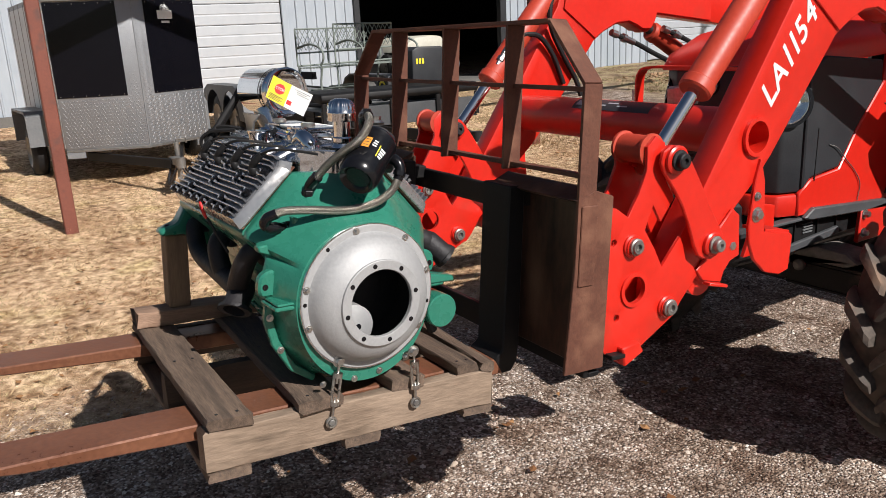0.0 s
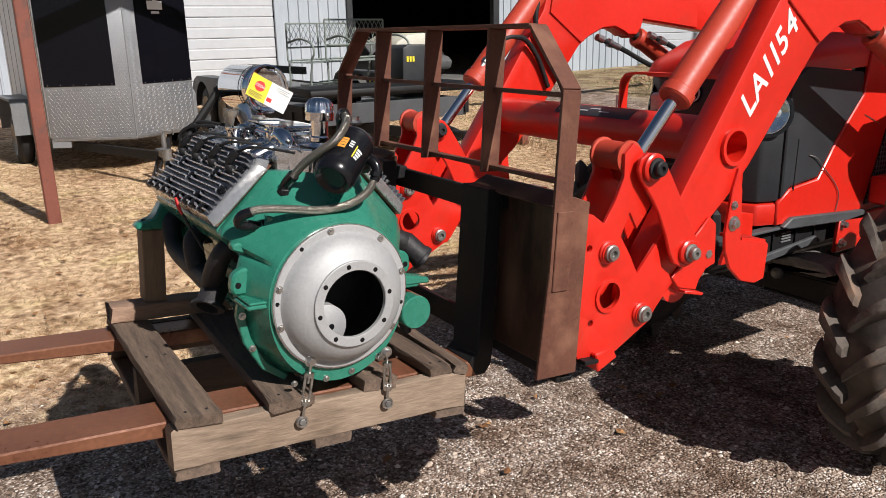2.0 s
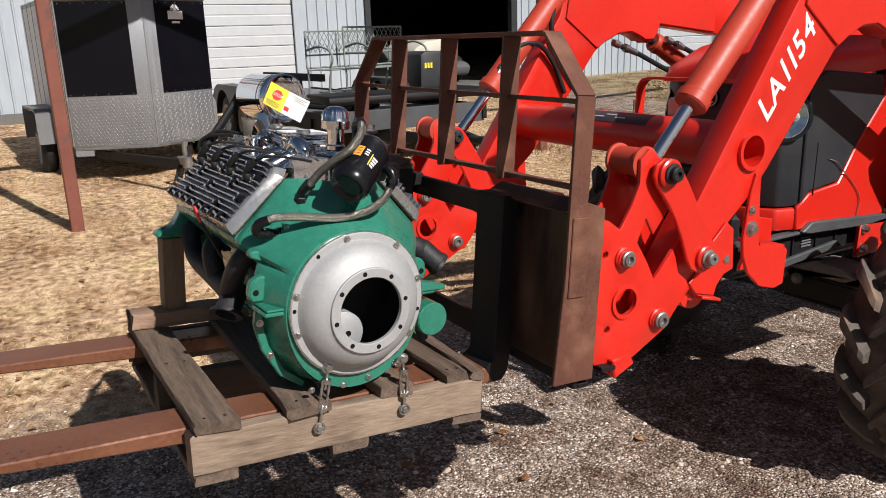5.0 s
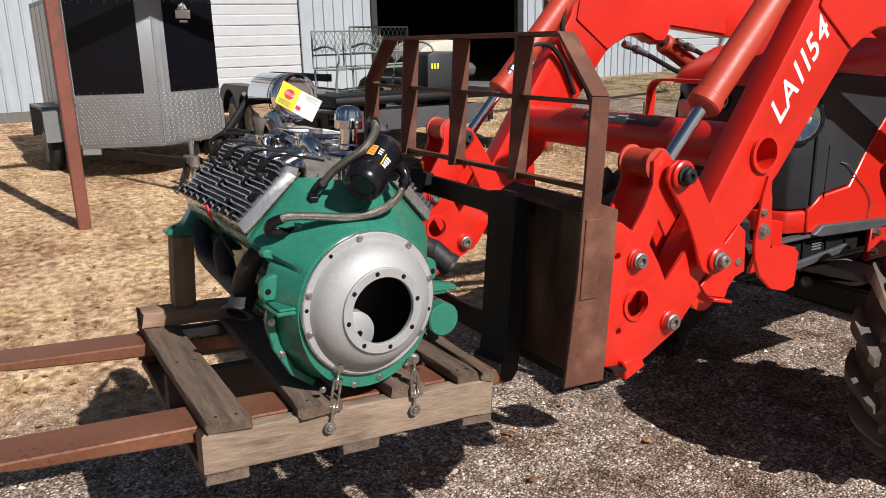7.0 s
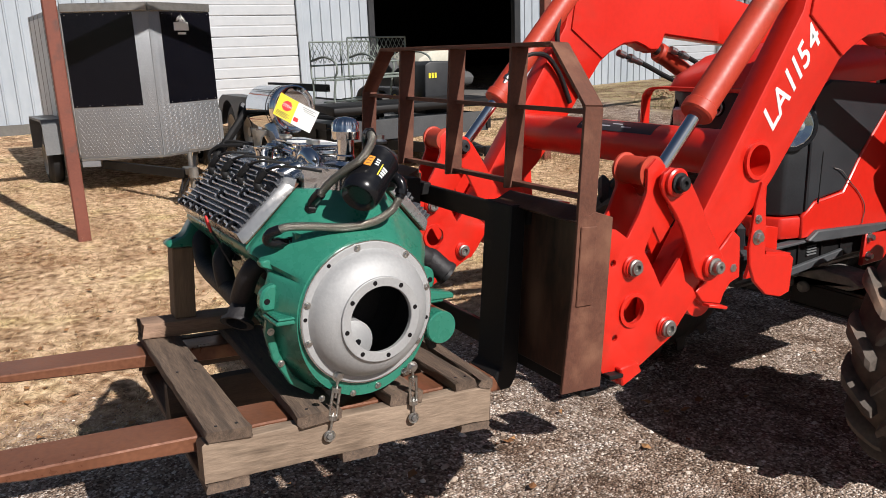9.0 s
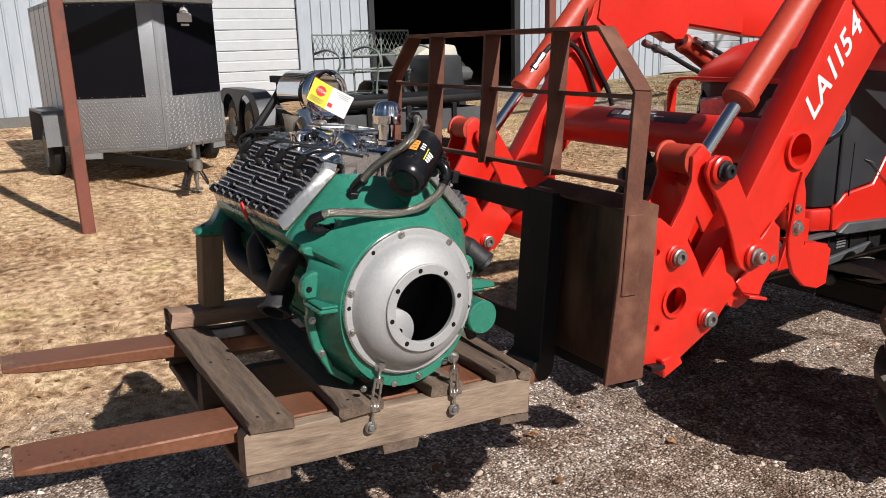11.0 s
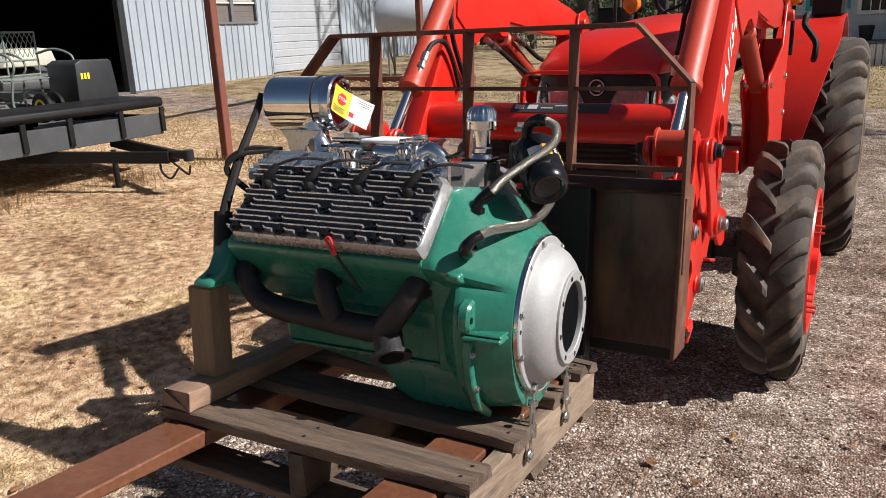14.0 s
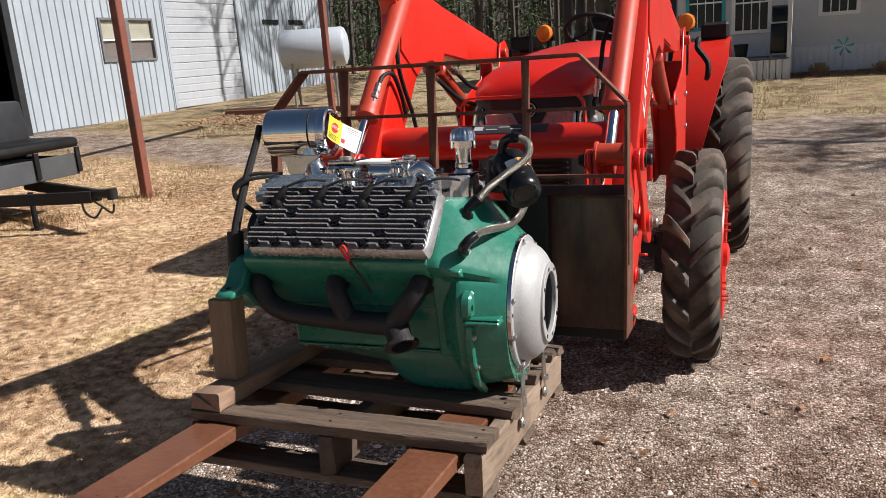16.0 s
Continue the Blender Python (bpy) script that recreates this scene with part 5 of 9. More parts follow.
def tractor():
    t = thing("tractor", "orange-red farm tractor with black grille and lugged tyres on gravel", "tractor")
    for s in (-1, 1):
        lug_tyre(t, (TX + s * 0.78, 3.16, 0.575), 0.58, 0.28, 18, s, "front_tyre", 0.01)
        lug_tyre(t, (TX + s * 0.83, 5.4, 0.80), 0.76, 0.42, 22, s, "rear_tyre", 0.09)
    # chassis, front axle, engine side
    bm = B()
    box(bm, TX - 0.18, TX + 0.18, 2.62, 5.3, 0.70, 0.98, 0.02)
    box(bm, TX - 0.22, TX + 0.22, 2.55, 2.95, 0.74, 0.88, 0.02)
    part("chassis", bm, DARK_GREY, t)
    # front axle: square outer tube with an open end, inner tube, knuckle and dusty pivot casting
    for s in (-1, 1):
        a, b = sorted((TX + s * 0.12, TX + s * 0.47))
        bm = B()
        for y0, y1, z0, z1 in ((3.05, 3.20, 0.655, 0.668), (3.05, 3.20, 0.545, 0.558), (3.05, 3.063, 0.5585, 0.6545), (3.187, 3.20, 0.5585, 0.6545)):
            box(bm, a, b, y0, y1, z0, z1, 0.003)
        ax = part("front_axle", bm, BLACK_STEEL, t, "black square-tube front axle")
        bm = B()
        box(bm, min(TX + s * 0.2, TX + s * 0.60), max(TX + s * 0.2, TX + s * 0.60), 3.085, 3.165, 0.575, 0.64, 0.004)
        part("axle_slider", bm, CAST_IRON, ax)
        bm = B()
        rod(bm, (TX + s * 0.60, 3.125, 0.48), (TX + s * 0.60, 3.125, 0.70), 0.045, seg=16, edge=0.006)
        rod(bm, (TX + s * 0.60, 3.14, 0.575), (TX + s * 0.70, 3.16, 0.575), 0.06, seg=16, edge=0.006)
        part("knuckle", bm, CAST_IRON, ax)
        bm = B()
        prism(bm, [(TX + s * 0.10, 0.66), (TX + s * 0.17, 0.705), (TX + s * 0.27, 0.745), (TX + s * 0.40, 0.735), (TX + s * 0.46, 0.70), (TX + s * 0.40, 0.672), (TX + s * 0.10, 0.67)], "y", 3.03, 3.19, 0.014, seg=2)
        part("axle_casting", bm, DUSTY_CAST, ax, "dusty grey axle casting")
        for dx, dz, rr in ((0.13, 0.655, 0.022), (0.20, 0.648, 0.026), (0.155, 0.70, 0.015)):
            bm = B()
            turned(bm, [(0, rr * 0.6), (0.01, rr), (0.03, rr), (0.045, rr * 0.5)], (TX + s * dx, 3.045, dz), (TX + s * (dx + 0.01), 2.0, dz), 12)
            part("grease_fitting", bm, DUSTY_CAST, ax)
    bm = B()
    box(bm, TX - 0.12, TX + 0.12, 3.04, 3.22, 0.55, 0.72, 0.015)
    part("axle_pivot", bm, CAST_IRON, t)
    # hood
    bm = B()
    rings = []
    for y, top, hw in ((2.655, 1.535, 0.275), (2.70, 1.595, 0.30), (2.84, 1.655, 0.318), (3.2, 1.695, 0.325), (3.7, 1.725, 0.33), (4.15, 1.745, 0.335)):
        bot = 1.498 + (y - 2.655) * 0.05
        pts = [(-hw, bot), (-hw, bot + (top - bot) * 0.35), (-hw + 0.02, bot + (top - bot) * 0.65), (-hw + 0.08, top - 0.015), (-hw * 0.4, top + 0.008), (0, top + 0.014)]
        pts = pts + [(-u, v) for u, v in pts[-2::-1]]
        rings.append([bm.verts.new((TX + u, y, v)) for u, v in pts])
    for a, b in zip(rings, rings[1:]):
        for k in range(len(a) - 1):
            bm.faces.new((a[k], a[k + 1], b[k + 1], b[k]))
    bm.faces.new(rings[0])
    bm.faces.new(rings[-1][::-1])
    part("hood", bm, ORANGE, t, "orange-red sloping hood", smooth=50)
    # black nose cowl with lamps
    bm = B()
    plan = [(-0.325, 2.95), (-0.325, 2.80), (-0.295, 2.71), (-0.20, 2.66), (-0.07, 2.645), (0.07, 2.645), (0.20, 2.66), (0.295, 2.71), (0.325, 2.80), (0.325, 2.95)]
    prism(bm, [(TX + u, v) for u, v in plan], "z", 1.02, 1.50, 0.012, seg=2)
    part("nose_cowl", bm, DARK_GREY, t, "dark grey plastic nose cowl")
    bm = B()
    prism(bm, [(TX + u * 1.02, v - 0.012) for u, v in plan], "z", 0.925, 1.015, 0.012, seg=2)
    part("bumper", bm, ORANGE, t, "orange lower nose panel")
    for i in range(9):
        bm = B()
        z = 1.06 + i * 0.026
        box(bm, TX - 0.19, TX + 0.19, 2.640, 2.656, z, z + 0.012, 0.002)
        part("grille_bar", bm, BLACK_STEEL, t)
    for s in (-1, 1):
        bm = B()
        prism(bm, [(TX + s * 0.055, 1.365), (TX + s * 0.235, 1.345), (TX + s * 0.235, 1.43), (TX + s * 0.10, 1.445)], "y", 2.632, 2.69, 0.012)
        part("headlight", bm, LAMP_GLASS, t, "clear headlight")
        lo, hi = sorted((TX + s * 0.318, TX + s * 0.338))
        bm = B()
        prism(bm, [(2.80, 1.03), (2.85, 1.075), (3.03, 1.095), (3.13, 1.24), (3.29, 1.415), (3.28, 1.51), (2.90, 1.545), (2.80, 1.50)], "x", lo, hi, 0.006)
        part("side_cowl", bm, DARK_GREY, t, "dark grey plastic side cowl")
        bm = B()
        prism(bm, [(2.78, 0.925), (3.40, 0.90), (4.1, 0.95), (4.1, 1.66), (3.32, 1.60), (3.296, 1.415), (3.136, 1.236), (3.036, 1.088), (2.855, 1.068), (2.78, 1.018)], "x", lo, hi, 0.005)
        part("side_panel", bm, ORANGE, t, "orange side panel")
        # lamp wrapping round the front corner
        bm = B()
        q0 = Vector((TX + s * 0.285, 2.735, 1.375))
        nrm = Vector((s * 0.80, -0.60, 0.12)).normalized()
        turned(bm, [(0.002, 0.010), (0.003, 0.030), (0.008, 0.055), (0.016, 0.080), (0.016, 0.084), (-0.02, 0.084)], q0, q0 + nrm, 14, closed=False)
        lamp = part("corner_lamp", bm, CHROME, t, "round lamp with a bright faceted reflector", smooth=None)
        bm = B()
        ring_plate(bm, q0 - nrm * 0.01, q0 + nrm * 0.020, 0.083, 0.096, 28)
        part("lamp_bezel", bm, GLOSS_BLACK, lamp)
        bm = B()
        side = nrm.cross(Vector((0, 0, 1))).normalized()
        for k in (-1, 1):
            turned(bm, [(0, 0.020), (0.012, 0.019), (0.014, 0.012), (0.018, 0.008), (0.020, 0.001)], q0 + side * k * 0.032, q0 + side * k * 0.032 + nrm, 16)
        part("bulb", bm, LAMP_GLASS, lamp)
        bm = B()
        turned(bm, [(0.018, 0.083), (0.026, 0.070), (0.031, 0.045), (0.033, 0.002)], q0, q0 + nrm, 28, closed=False)
        gl = part("lens", bm, CLEAR, lamp, "clear lens", smooth=60)
        gl.visible_shadow = False
        bm = B()
        prism(bm, [(2.80, 0.918), (2.86, 0.952), (3.38, 0.916), (3.40, 0.875), (2.84, 0.905)], "x", min(TX + s * 0.335, TX + s * 0.36), max(TX + s * 0.335, TX + s * 0.36), 0.005)
        part("lower_rail", bm, MID_GREY, t, "grey plastic rail under the side panel")
        bm = B()
        box(bm, min(TX + s * 0.30, TX + s * 0.345), max(TX + s * 0.30, TX + s * 0.345), 2.60, 2.86, 0.905, 0.917, 0.003)
        part("lip_trim", bm, MID_GREY, t)
        bm = B()
        bar(bm, (TX + s * 0.325, 2.66, 0.785), (TX + s * 0.325, 3.08, 0.822), 0.02, 0.032, 0.004)
        part("engine_flange", bm, MID_GREY, t, "grey flange along the engine")
        for i in range(4):
            bm = B()
            z = 0.838 + i * 0.012
            box(bm, min(TX + s * 0.311, TX + s * 0.317), max(TX + s * 0.311, TX + s * 0.317), 2.86, 2.92, z, z + 0.005)
            part("engine_louvre", bm, FRAME_GREY, t, smooth=None)
        for yy in (2.80, 2.95, 3.08):
            bm = B()
            box(bm, min(TX + s * 0.311, TX + s * 0.318), max(TX + s * 0.311, TX + s * 0.318), yy, yy + 0.008, 0.80, 0.895)
            part("engine_rib", bm, BLACK_STEEL, t, smooth=None)
        if s > 0:
            x = TX + 0.338
            bm = B()
            bar(bm, (x, 3.315, 1.331), (x, 3.435, 1.284), 0.004, 0.004)
            part("latch_strip", bm, STEEL, t, "thin bright latch strip")
            bm = B()
            bar(bm, (x, 2.876, 1.268), (x, 2.870, 1.058), 0.005, 0.004)
            part("panel_seam", bm, RUBBER, t)
            bm = B()
            tube(bm, [(x + 0.003, 2.952, 1.195), (x + 0.008, 3.00, 1.178), (x + 0.006, 3.065, 1.125), (x + 0.005, 3.14, 1.065), (x + 0.006, 3.183, 1.006), (x + 0.004, 3.178, 0.935)], 0.0022, seg=6)
            part("loose_wire", bm, DULL_STEEL, t, "thin loose wire")
        # wire mesh over the radiator opening, its front edge slanting
        bm = B()
        prism(bm, [(3.385, 0.935), (3.68, 0.935), (3.68, 1.30), (3.505, 1.30)], "x", min(TX + s * 0.338, TX + s * 0.341), max(TX + s * 0.338, TX + s * 0.341))
        mesh = part("side_mesh", bm, BLACK_STEEL, t, "black side grille behind grey wire mesh")
        for i in range(17):
            z = 0.95 + i * 0.0205
            bm = B()
            box(bm, min(TX + s * 0.3412, TX + s * 0.3445), max(TX + s * 0.3412, TX + s * 0.3445), 3.39 + (z - 0.935) * 0.33, 3.675, z, z + 0.0045)
            part("mesh_wire", bm, FRAME_GREY, mesh, smooth=None)
        for i in range(14):
            y = 3.41 + i * 0.0195
            bm = B()
            box(bm, min(TX + s * 0.3412, TX + s * 0.3440), max(TX + s * 0.3412, TX + s * 0.3440), y, y + 0.004, 0.94, min(1.295, 0.935 + (y - 3.385) / 0.33), 0)
            part("mesh_wire", bm, FRAME_GREY, mesh, smooth=None)
        bm = B()
        box(bm, min(TX + s * 0.20, TX + s * 0.31), max(TX + s * 0.20, TX + s * 0.31), 2.66, 3.40, 0.79, 0.90, 0.01)
        part("engine_side", bm, BLACK_STEEL, t)
        bm = B()
        prism(bm, [(3.18, 0.75), (3.34, 0.752), (3.50, 0.83), (4.1, 0.86), (4.1, 0.905), (3.46, 0.905), (3.19, 0.89)], "x", min(TX + s * 0.34, TX + s * 0.36), max(TX + s * 0.34, TX + s * 0.36), 0.004)
        part("frame_plate", bm, ORANGE, t)
        for yy, zz in ((3.215, 0.872), (3.215, 0.79)):
            bm = B()
            bolt(bm, (TX + s * 0.36, yy, zz), (s, 0, 0), 0.014, 0.022)
            part("frame_bolt", bm, STEEL, t)
    # round badge as plain rings
    bm = B()
    turned(bm, [(0, 0.042), (0.008, 0.040), (0.01, 0.034), (0.006, 0.030)], (TX, 2.645, 1.442), (TX, 2.0, 1.442), 32)
    bd = part("badge", bm, GLOSS_BLACK, t, "round black badge")
    bm = B()
    ring_plate(bm, (TX, 2.636, 1.442), (TX, 2.633, 1.442), 0.031, 0.037, 32)
    for a in (0.4, -0.6):
        bar(bm, (TX - 0.018, 2.634, 1.442 - 0.012), (TX + 0.018, 2.634, 1.442 + a * 0.03), 0.007, 0.003, up=(0, 1, 0))
    part("badge_ring", bm, DOOR_WHITE, bd)
    # grille guard
    bm = B()
    gx = TX - 0.02
    line = [(gx - 0.318, 2.575, 0.95), (gx - 0.316, 2.575, 1.2), (gx - 0.314, 2.575, 1.43), (gx - 0.300, 2.575, 1.492), (gx - 0.250, 2.575, 1.515), (gx - 0.1, 2.575, 1.517)]
    strip(bm, line + [(2 * gx - x, y, z) for x, y, z in line[::-1]], 0.045, 0.010)
    gd = part("grille_guard", bm, ORANGE, t, "bent orange flat-bar grille guard")
    bm = B()
    box(bm, gx - 0.3305, gx - 0.3215, 2.5495, 2.551, 1.33, 1.42)
    part("decal", bm, DOOR_WHITE, gd, "pale worn decal")
    for s in (-1, 1):
        bm = B()
        prism(bm, [(2.45, 0.82), (2.62, 0.82), (2.62, 1.0), (2.53, 1.02)], "x", TX + s * 0.34 - 0.01, TX + s * 0.34 + 0.01, 0.003)
        part("guard_bracket", bm, ORANGE, t)
    # dash, steering wheel, seat, rops
    bm = B()
    box(bm, TX - 0.28, TX + 0.28, 4.16, 4.5, 1.1, 1.70, 0.05)
    part("dash", bm, DARK_GREY, t)
    bm = B()
    c = Vector((TX - 0.05, 4.66, 1.83))
    ax = Vector((0, 0.55, 0.83))
    u = Vector((1, 0, 0))
    v = ax.cross(u)
    tube(bm, [c + 0.2 * (math.cos(a * math.pi / 12) * u + math.sin(a * math.pi / 12) * v) for a in range(25)], 0.016, seg=8, n=1, smooth=False, caps=False)
    rod(bm, c - ax * 0.25, c, 0.025)
    for a in (0.5, 2.6, 4.7):
        rod(bm, c, c + 0.2 * (math.cos(a) * u + math.sin(a) * v), 0.01, seg=6)
    part("steering_wheel", bm, RUBBER, t)
    bm = B()
    box(bm, TX - 0.26, TX + 0.26, 5.0, 5.5, 1.35, 1.5, 0.05)
    box(bm, TX - 0.25, TX + 0.25, 5.42, 5.58, 1.5, 1.95, 0.05)
    part("driver_seat", bm, RUBBER, t)
    for s in (-1, 1):
        # rear fender: curved shell over the wheel, wide on top and narrow at its foot, with a flat flank
        bm = B()
        vs = []
        for d in range(-6, 133, 6):
            a = radians(d)
            k = min(1.0, max(0.0, (d + 6) / 62.0))
            xo = TX + s * (0.62 + 0.25 * k ** 0.7)
            row = []
            for rad in (0.90, 0.918):
                y, z = 5.4 - rad * math.cos(a), 0.80 + rad * math.sin(a)
                row += [bm.verts.new((TX + s * 0.48, y, z)), bm.verts.new((xo, y, z))]
            vs.append(row)
        for p, q in zip(vs, vs[1:]):
            for i, j in ((0, 1), (1, 3), (3, 2), (2, 0)):
                bm.faces.new((p[i], p[j], q[j], q[i]))
        for p in (vs[0], vs[-1]):
            bm.faces.new((p[0], p[1], p[3], p[2]))
        fx = TX + s * 0.50
        flank = [(4.46, 0.62)] + [(5.4 - 0.91 * math.cos(radians(d)), 0.80 + 0.91 * math.sin(radians(d))) for d in range(-6, 133, 8)] + [(5.8, 0.9)]
        prism(bm, flank, "x", fx - 0.012, fx + 0.012)
        fn = part("rear_fender", bm, ORANGE, t, "broad orange rear fender")
        bm = B()
        tube(bm, [(TX + s * 0.66, 4.82, 1.70), (TX + s * 0.68, 4.66, 1.715), (TX + s * 0.676, 4.61, 1.66), (TX + s * 0.72, 4.58, 1.60), (TX + s * 0.75, 4.56, 1.55), (TX + s * 0.75, 4.55, 1.48), (TX + s * 0.74, 4.62, 1.45)], 0.019, seg=10)
        part("grab_handle", bm, RUBBER, fn, "black grab handle")
        bm = B()
        box(bm, min(TX + s * 0.66, TX + s * 0.86), max(TX + s * 0.66, TX + s * 0.86), 5.22, 5.50, 1.70, 1.83, 0.02)
        part("console", bm, RUBBER, fn, "black console on the fender")
        bm = B()
        turned(bm, [(0, 0.05), (0.05, 0.062), (0.09, 0.05), (0.1, 0.01)], (TX + 0.117 + s * 0.49, 4.55, 1.83), (TX + 0.117 + s * 0.49, 4.0, 1.86), 16)
        part("turn_signal", bm, AMBER, fn, "amber turn signal")
        bm = B()
        rod(bm, (TX + 0.117 + s * 0.49, 4.60, 1.48), (TX + 0.117 + s * 0.49, 4.60, 1.80), 0.012)
        box(bm, TX + 0.117 + s * 0.49 - 0.06, TX + 0.117 + s * 0.49 + 0.05, 4.55, 4.64, 1.78, 1.88, 0.01)
        part("signal_bracket", bm, BLACK_STEEL, fn)
        bm = B()
        box(bm, TX + s * 0.425 - 0.035, TX + s * 0.425 + 0.035, 5.52, 5.60, 1.2, 2.83, 0.006)
        part("roll_bar_post", bm, DARK_GREY, t, "grey roll bar post")
        bm = B()
        rod(bm, (TX + s * 0.40, 4.22, 1.45), (TX + s * 0.40, 4.22, 1.86), 0.012, seg=8)
        part("lever", bm, BLACK_STEEL, t)

    bm = B()
    prism(bm, [(4.54, 2.84), (5.95, 2.84), (5.98, 2.90), (5.90, 2.95), (4.62, 2.95), (4.52, 2.90)], "x", TX - 0.68, TX + 0.68, 0.015)
    part("canopy", bm, DARK_GREY, t, "flat canopy over the driver's seat")


tractor()


# ---- front loader ----
def loader():
    t = thing("front_loader", "orange-red tractor front loader with two bent arms and hydraulic cylinders", "loader")
    W = 0.09
    for s, x in ((1, -1.515), (-1, 2 * TX + 1.515)):
        lo, hi = (x - W, x) if s > 0 else (x, x + W)
        mid = (lo + hi) / 2
        out, inn = (hi, lo) if s > 0 else (lo, hi)

        def outer(d0, d1):
            return sorted((out + s * d0, out + s * d1))

        def inner(d0, d1):
            return sorted((inn - s * d0, inn - s * d1))
        # lower and upper boom of one arm
        arch = [(2.87, 1.738), (2.865, 1.70), (2.84, 1.668), (2.785, 1.668), (2.755, 1.685), (2.70, 1.706), (2.62, 1.700), (2.545, 1.668), (2.49, 1.632)]
        arm = [(1.704, 0.95), (2.283, 1.787), (2.335, 1.95), (2.30, 2.03), (2.12, 2.10), (2.125, 2.17), (2.195, 2.188), (2.90, 1.996), (3.786, 1.811), (3.92, 1.775), (3.95, 1.72), (3.91, 1.665), (3.6, 1.660), (3.33, 1.680)] + arch + [
               (2.195, 1.271), (2.127, 1.20), (2.03, 1.121), (2.056, 1.089), (2.066, 0.984), (2.042, 0.956), (2.0, 0.945), (1.979, 0.915), (1.985, 0.872), (1.903, 0.896), (1.857, 0.939), (1.80, 0.86),
               (1.77, 0.828), (1.73, 0.826), (1.704, 0.85), (1.694, 0.90)]
        b = B()
        prism_holes(b, arm, [(2.111, 1.34, 0.050)], "x", lo, hi, bevel=0.007)
        a = part("boom_arm", b, ORANGE, t, "bent box-section loader arm")
        b = B()
        ring_plate(b, (lo - 0.012, 2.111, 1.34), (hi + 0.012, 2.111, 1.34), 0.049, 0.062, 36)
        part("arm_boss", b, ORANGE, a)
        # plates welded over the knee, their rims standing proud
        knee = [(2.314, 1.776), (2.345, 1.95), (2.32, 2.04), (2.135, 2.108), (2.138, 2.16), (2.20, 2.178), (2.90, 1.988), (3.25, 1.914), (3.25, 1.698), (2.877, 1.745)] + [(u, w + 0.008) for u, w in arch[1:-1]] + [(2.493, 1.645)]
        for span in (outer(0.0, 0.008), inner(0.0, 0.008)):
            b = B()
            prism(b, knee, "x", span[0], span[1], 0.002)
            part("knee_plate", b, ORANGE, a)
        # plate with a foot at the lower rear of the arm
        b = B()
        prism(b, [(2.011, 1.129), (2.045, 1.101), (2.053, 0.969), (2.012, 0.958), (1.982, 0.926), (1.969, 0.894), (1.885, 0.917), (1.853, 0.957), (1.905, 0.996), (1.939, 1.064)], "x", *outer(0.001, 0.010), 0.003)
        prism(b, [(1.885, 0.917), (1.969, 0.894), (1.966, 0.884), (1.882, 0.907)], "x", *outer(0.011, 0.040), 0.002)
        part("rear_plate", b, ORANGE, a)
        # quick-attach bracket: two side plates, the outer one notched
        foot = [(1.541, 0.734), (1.475, 0.775), (1.456, 0.80), (1.452, 0.93), (1.450, 1.115), (1.459, 1.194), (1.483, 1.215), (1.51, 1.206), (1.553, 1.175), (1.594, 1.239), (1.622, 1.30), (1.622, 1.365), (1.655, 1.392), (1.690, 1.37),
                (1.698, 1.307), (1.691, 1.275), (1.733, 1.203), (1.681, 1.141)]
        lobe = [(1.659, 1.065), (1.691, 1.003), (1.764, 1.083), (1.777, 1.057), (1.792, 1.005), (1.827, 0.977), (1.844, 0.946), (1.779, 0.881), (1.745, 0.839), (1.608, 0.771)]
        for k in (0, 1):
            b = B()
            span = outer(0.010, 0.022) if k == 0 else inner(0.010, 0.022)
            prism_holes(b, foot + ([(1.650, 1.195), (1.619, 1.128)] if k == 0 else []) + lobe, [(1.578, 0.957, 0.041), (1.50, 1.11, 0.010), (1.512, 0.884, 0.010)], "x", span[0], span[1], bevel=0.002)
            q = part("bracket_plate", b, ORANGE, t)
            o = s if k == 0 else -s
            xf = (out if k == 0 else inn) + o * 0.022
            for yy, zz, rr in ((1.568, 1.090, 0.017), (1.710, 0.877, 0.018)):
                b = B()
                turned(b, [(0, 0.034), (0.006, 0.034), (0.010, 0.030), (0.014, 0.030)], (xf, yy, zz), (xf + o, yy, zz), 28)
                part("pin_boss", b, ORANGE, q)
                b = B()
                turned(b, [(0.0145, rr * 1.45), (0.022, rr * 1.45), (0.025, rr * 1.2), (0.030, rr * 1.1), (0.030, rr * 0.60), (0.020, rr * 0.55), (0.020, rr * 0.25), (0.024, rr * 0.2)], (xf, yy, zz), (xf + o, yy, zz), 24)
                part("pin", b, DULL_STEEL, q, "worn steel pin with a hollow end")
            b = B()
            ring_plate(b, (xf, 1.578, 0.957), (xf + o * 0.006, 1.578, 0.957), 0.040, 0.052, 32)
            part("ring_boss", b, ORANGE, q)
        b = B()
        prism(b, [(1.470, 0.80), (1.495, 0.78), (1.495, 1.17), (1.470, 1.157)], "x", lo - 0.009, hi + 0.009)
        part("bracket_web", b, ORANGE, t)
        # toe block below the bracket
        b = B()
        prism(b, [(1.515, 0.795), (1.582, 0.802), (1.602, 0.766), (1.526, 0.735)], "x", *outer(-0.09, 0.045), 0.004)
        part("toe_block", b, ORANGE, t)
        b = B()
        prism(b, [(1.470, 0.772), (1.524, 0.768), (1.524, 0.780), (1.470, 0.786)], "x", *outer(-0.12, 0.05), 0.002)
        part("toe_wedge", b, BLACK_STEEL, t)
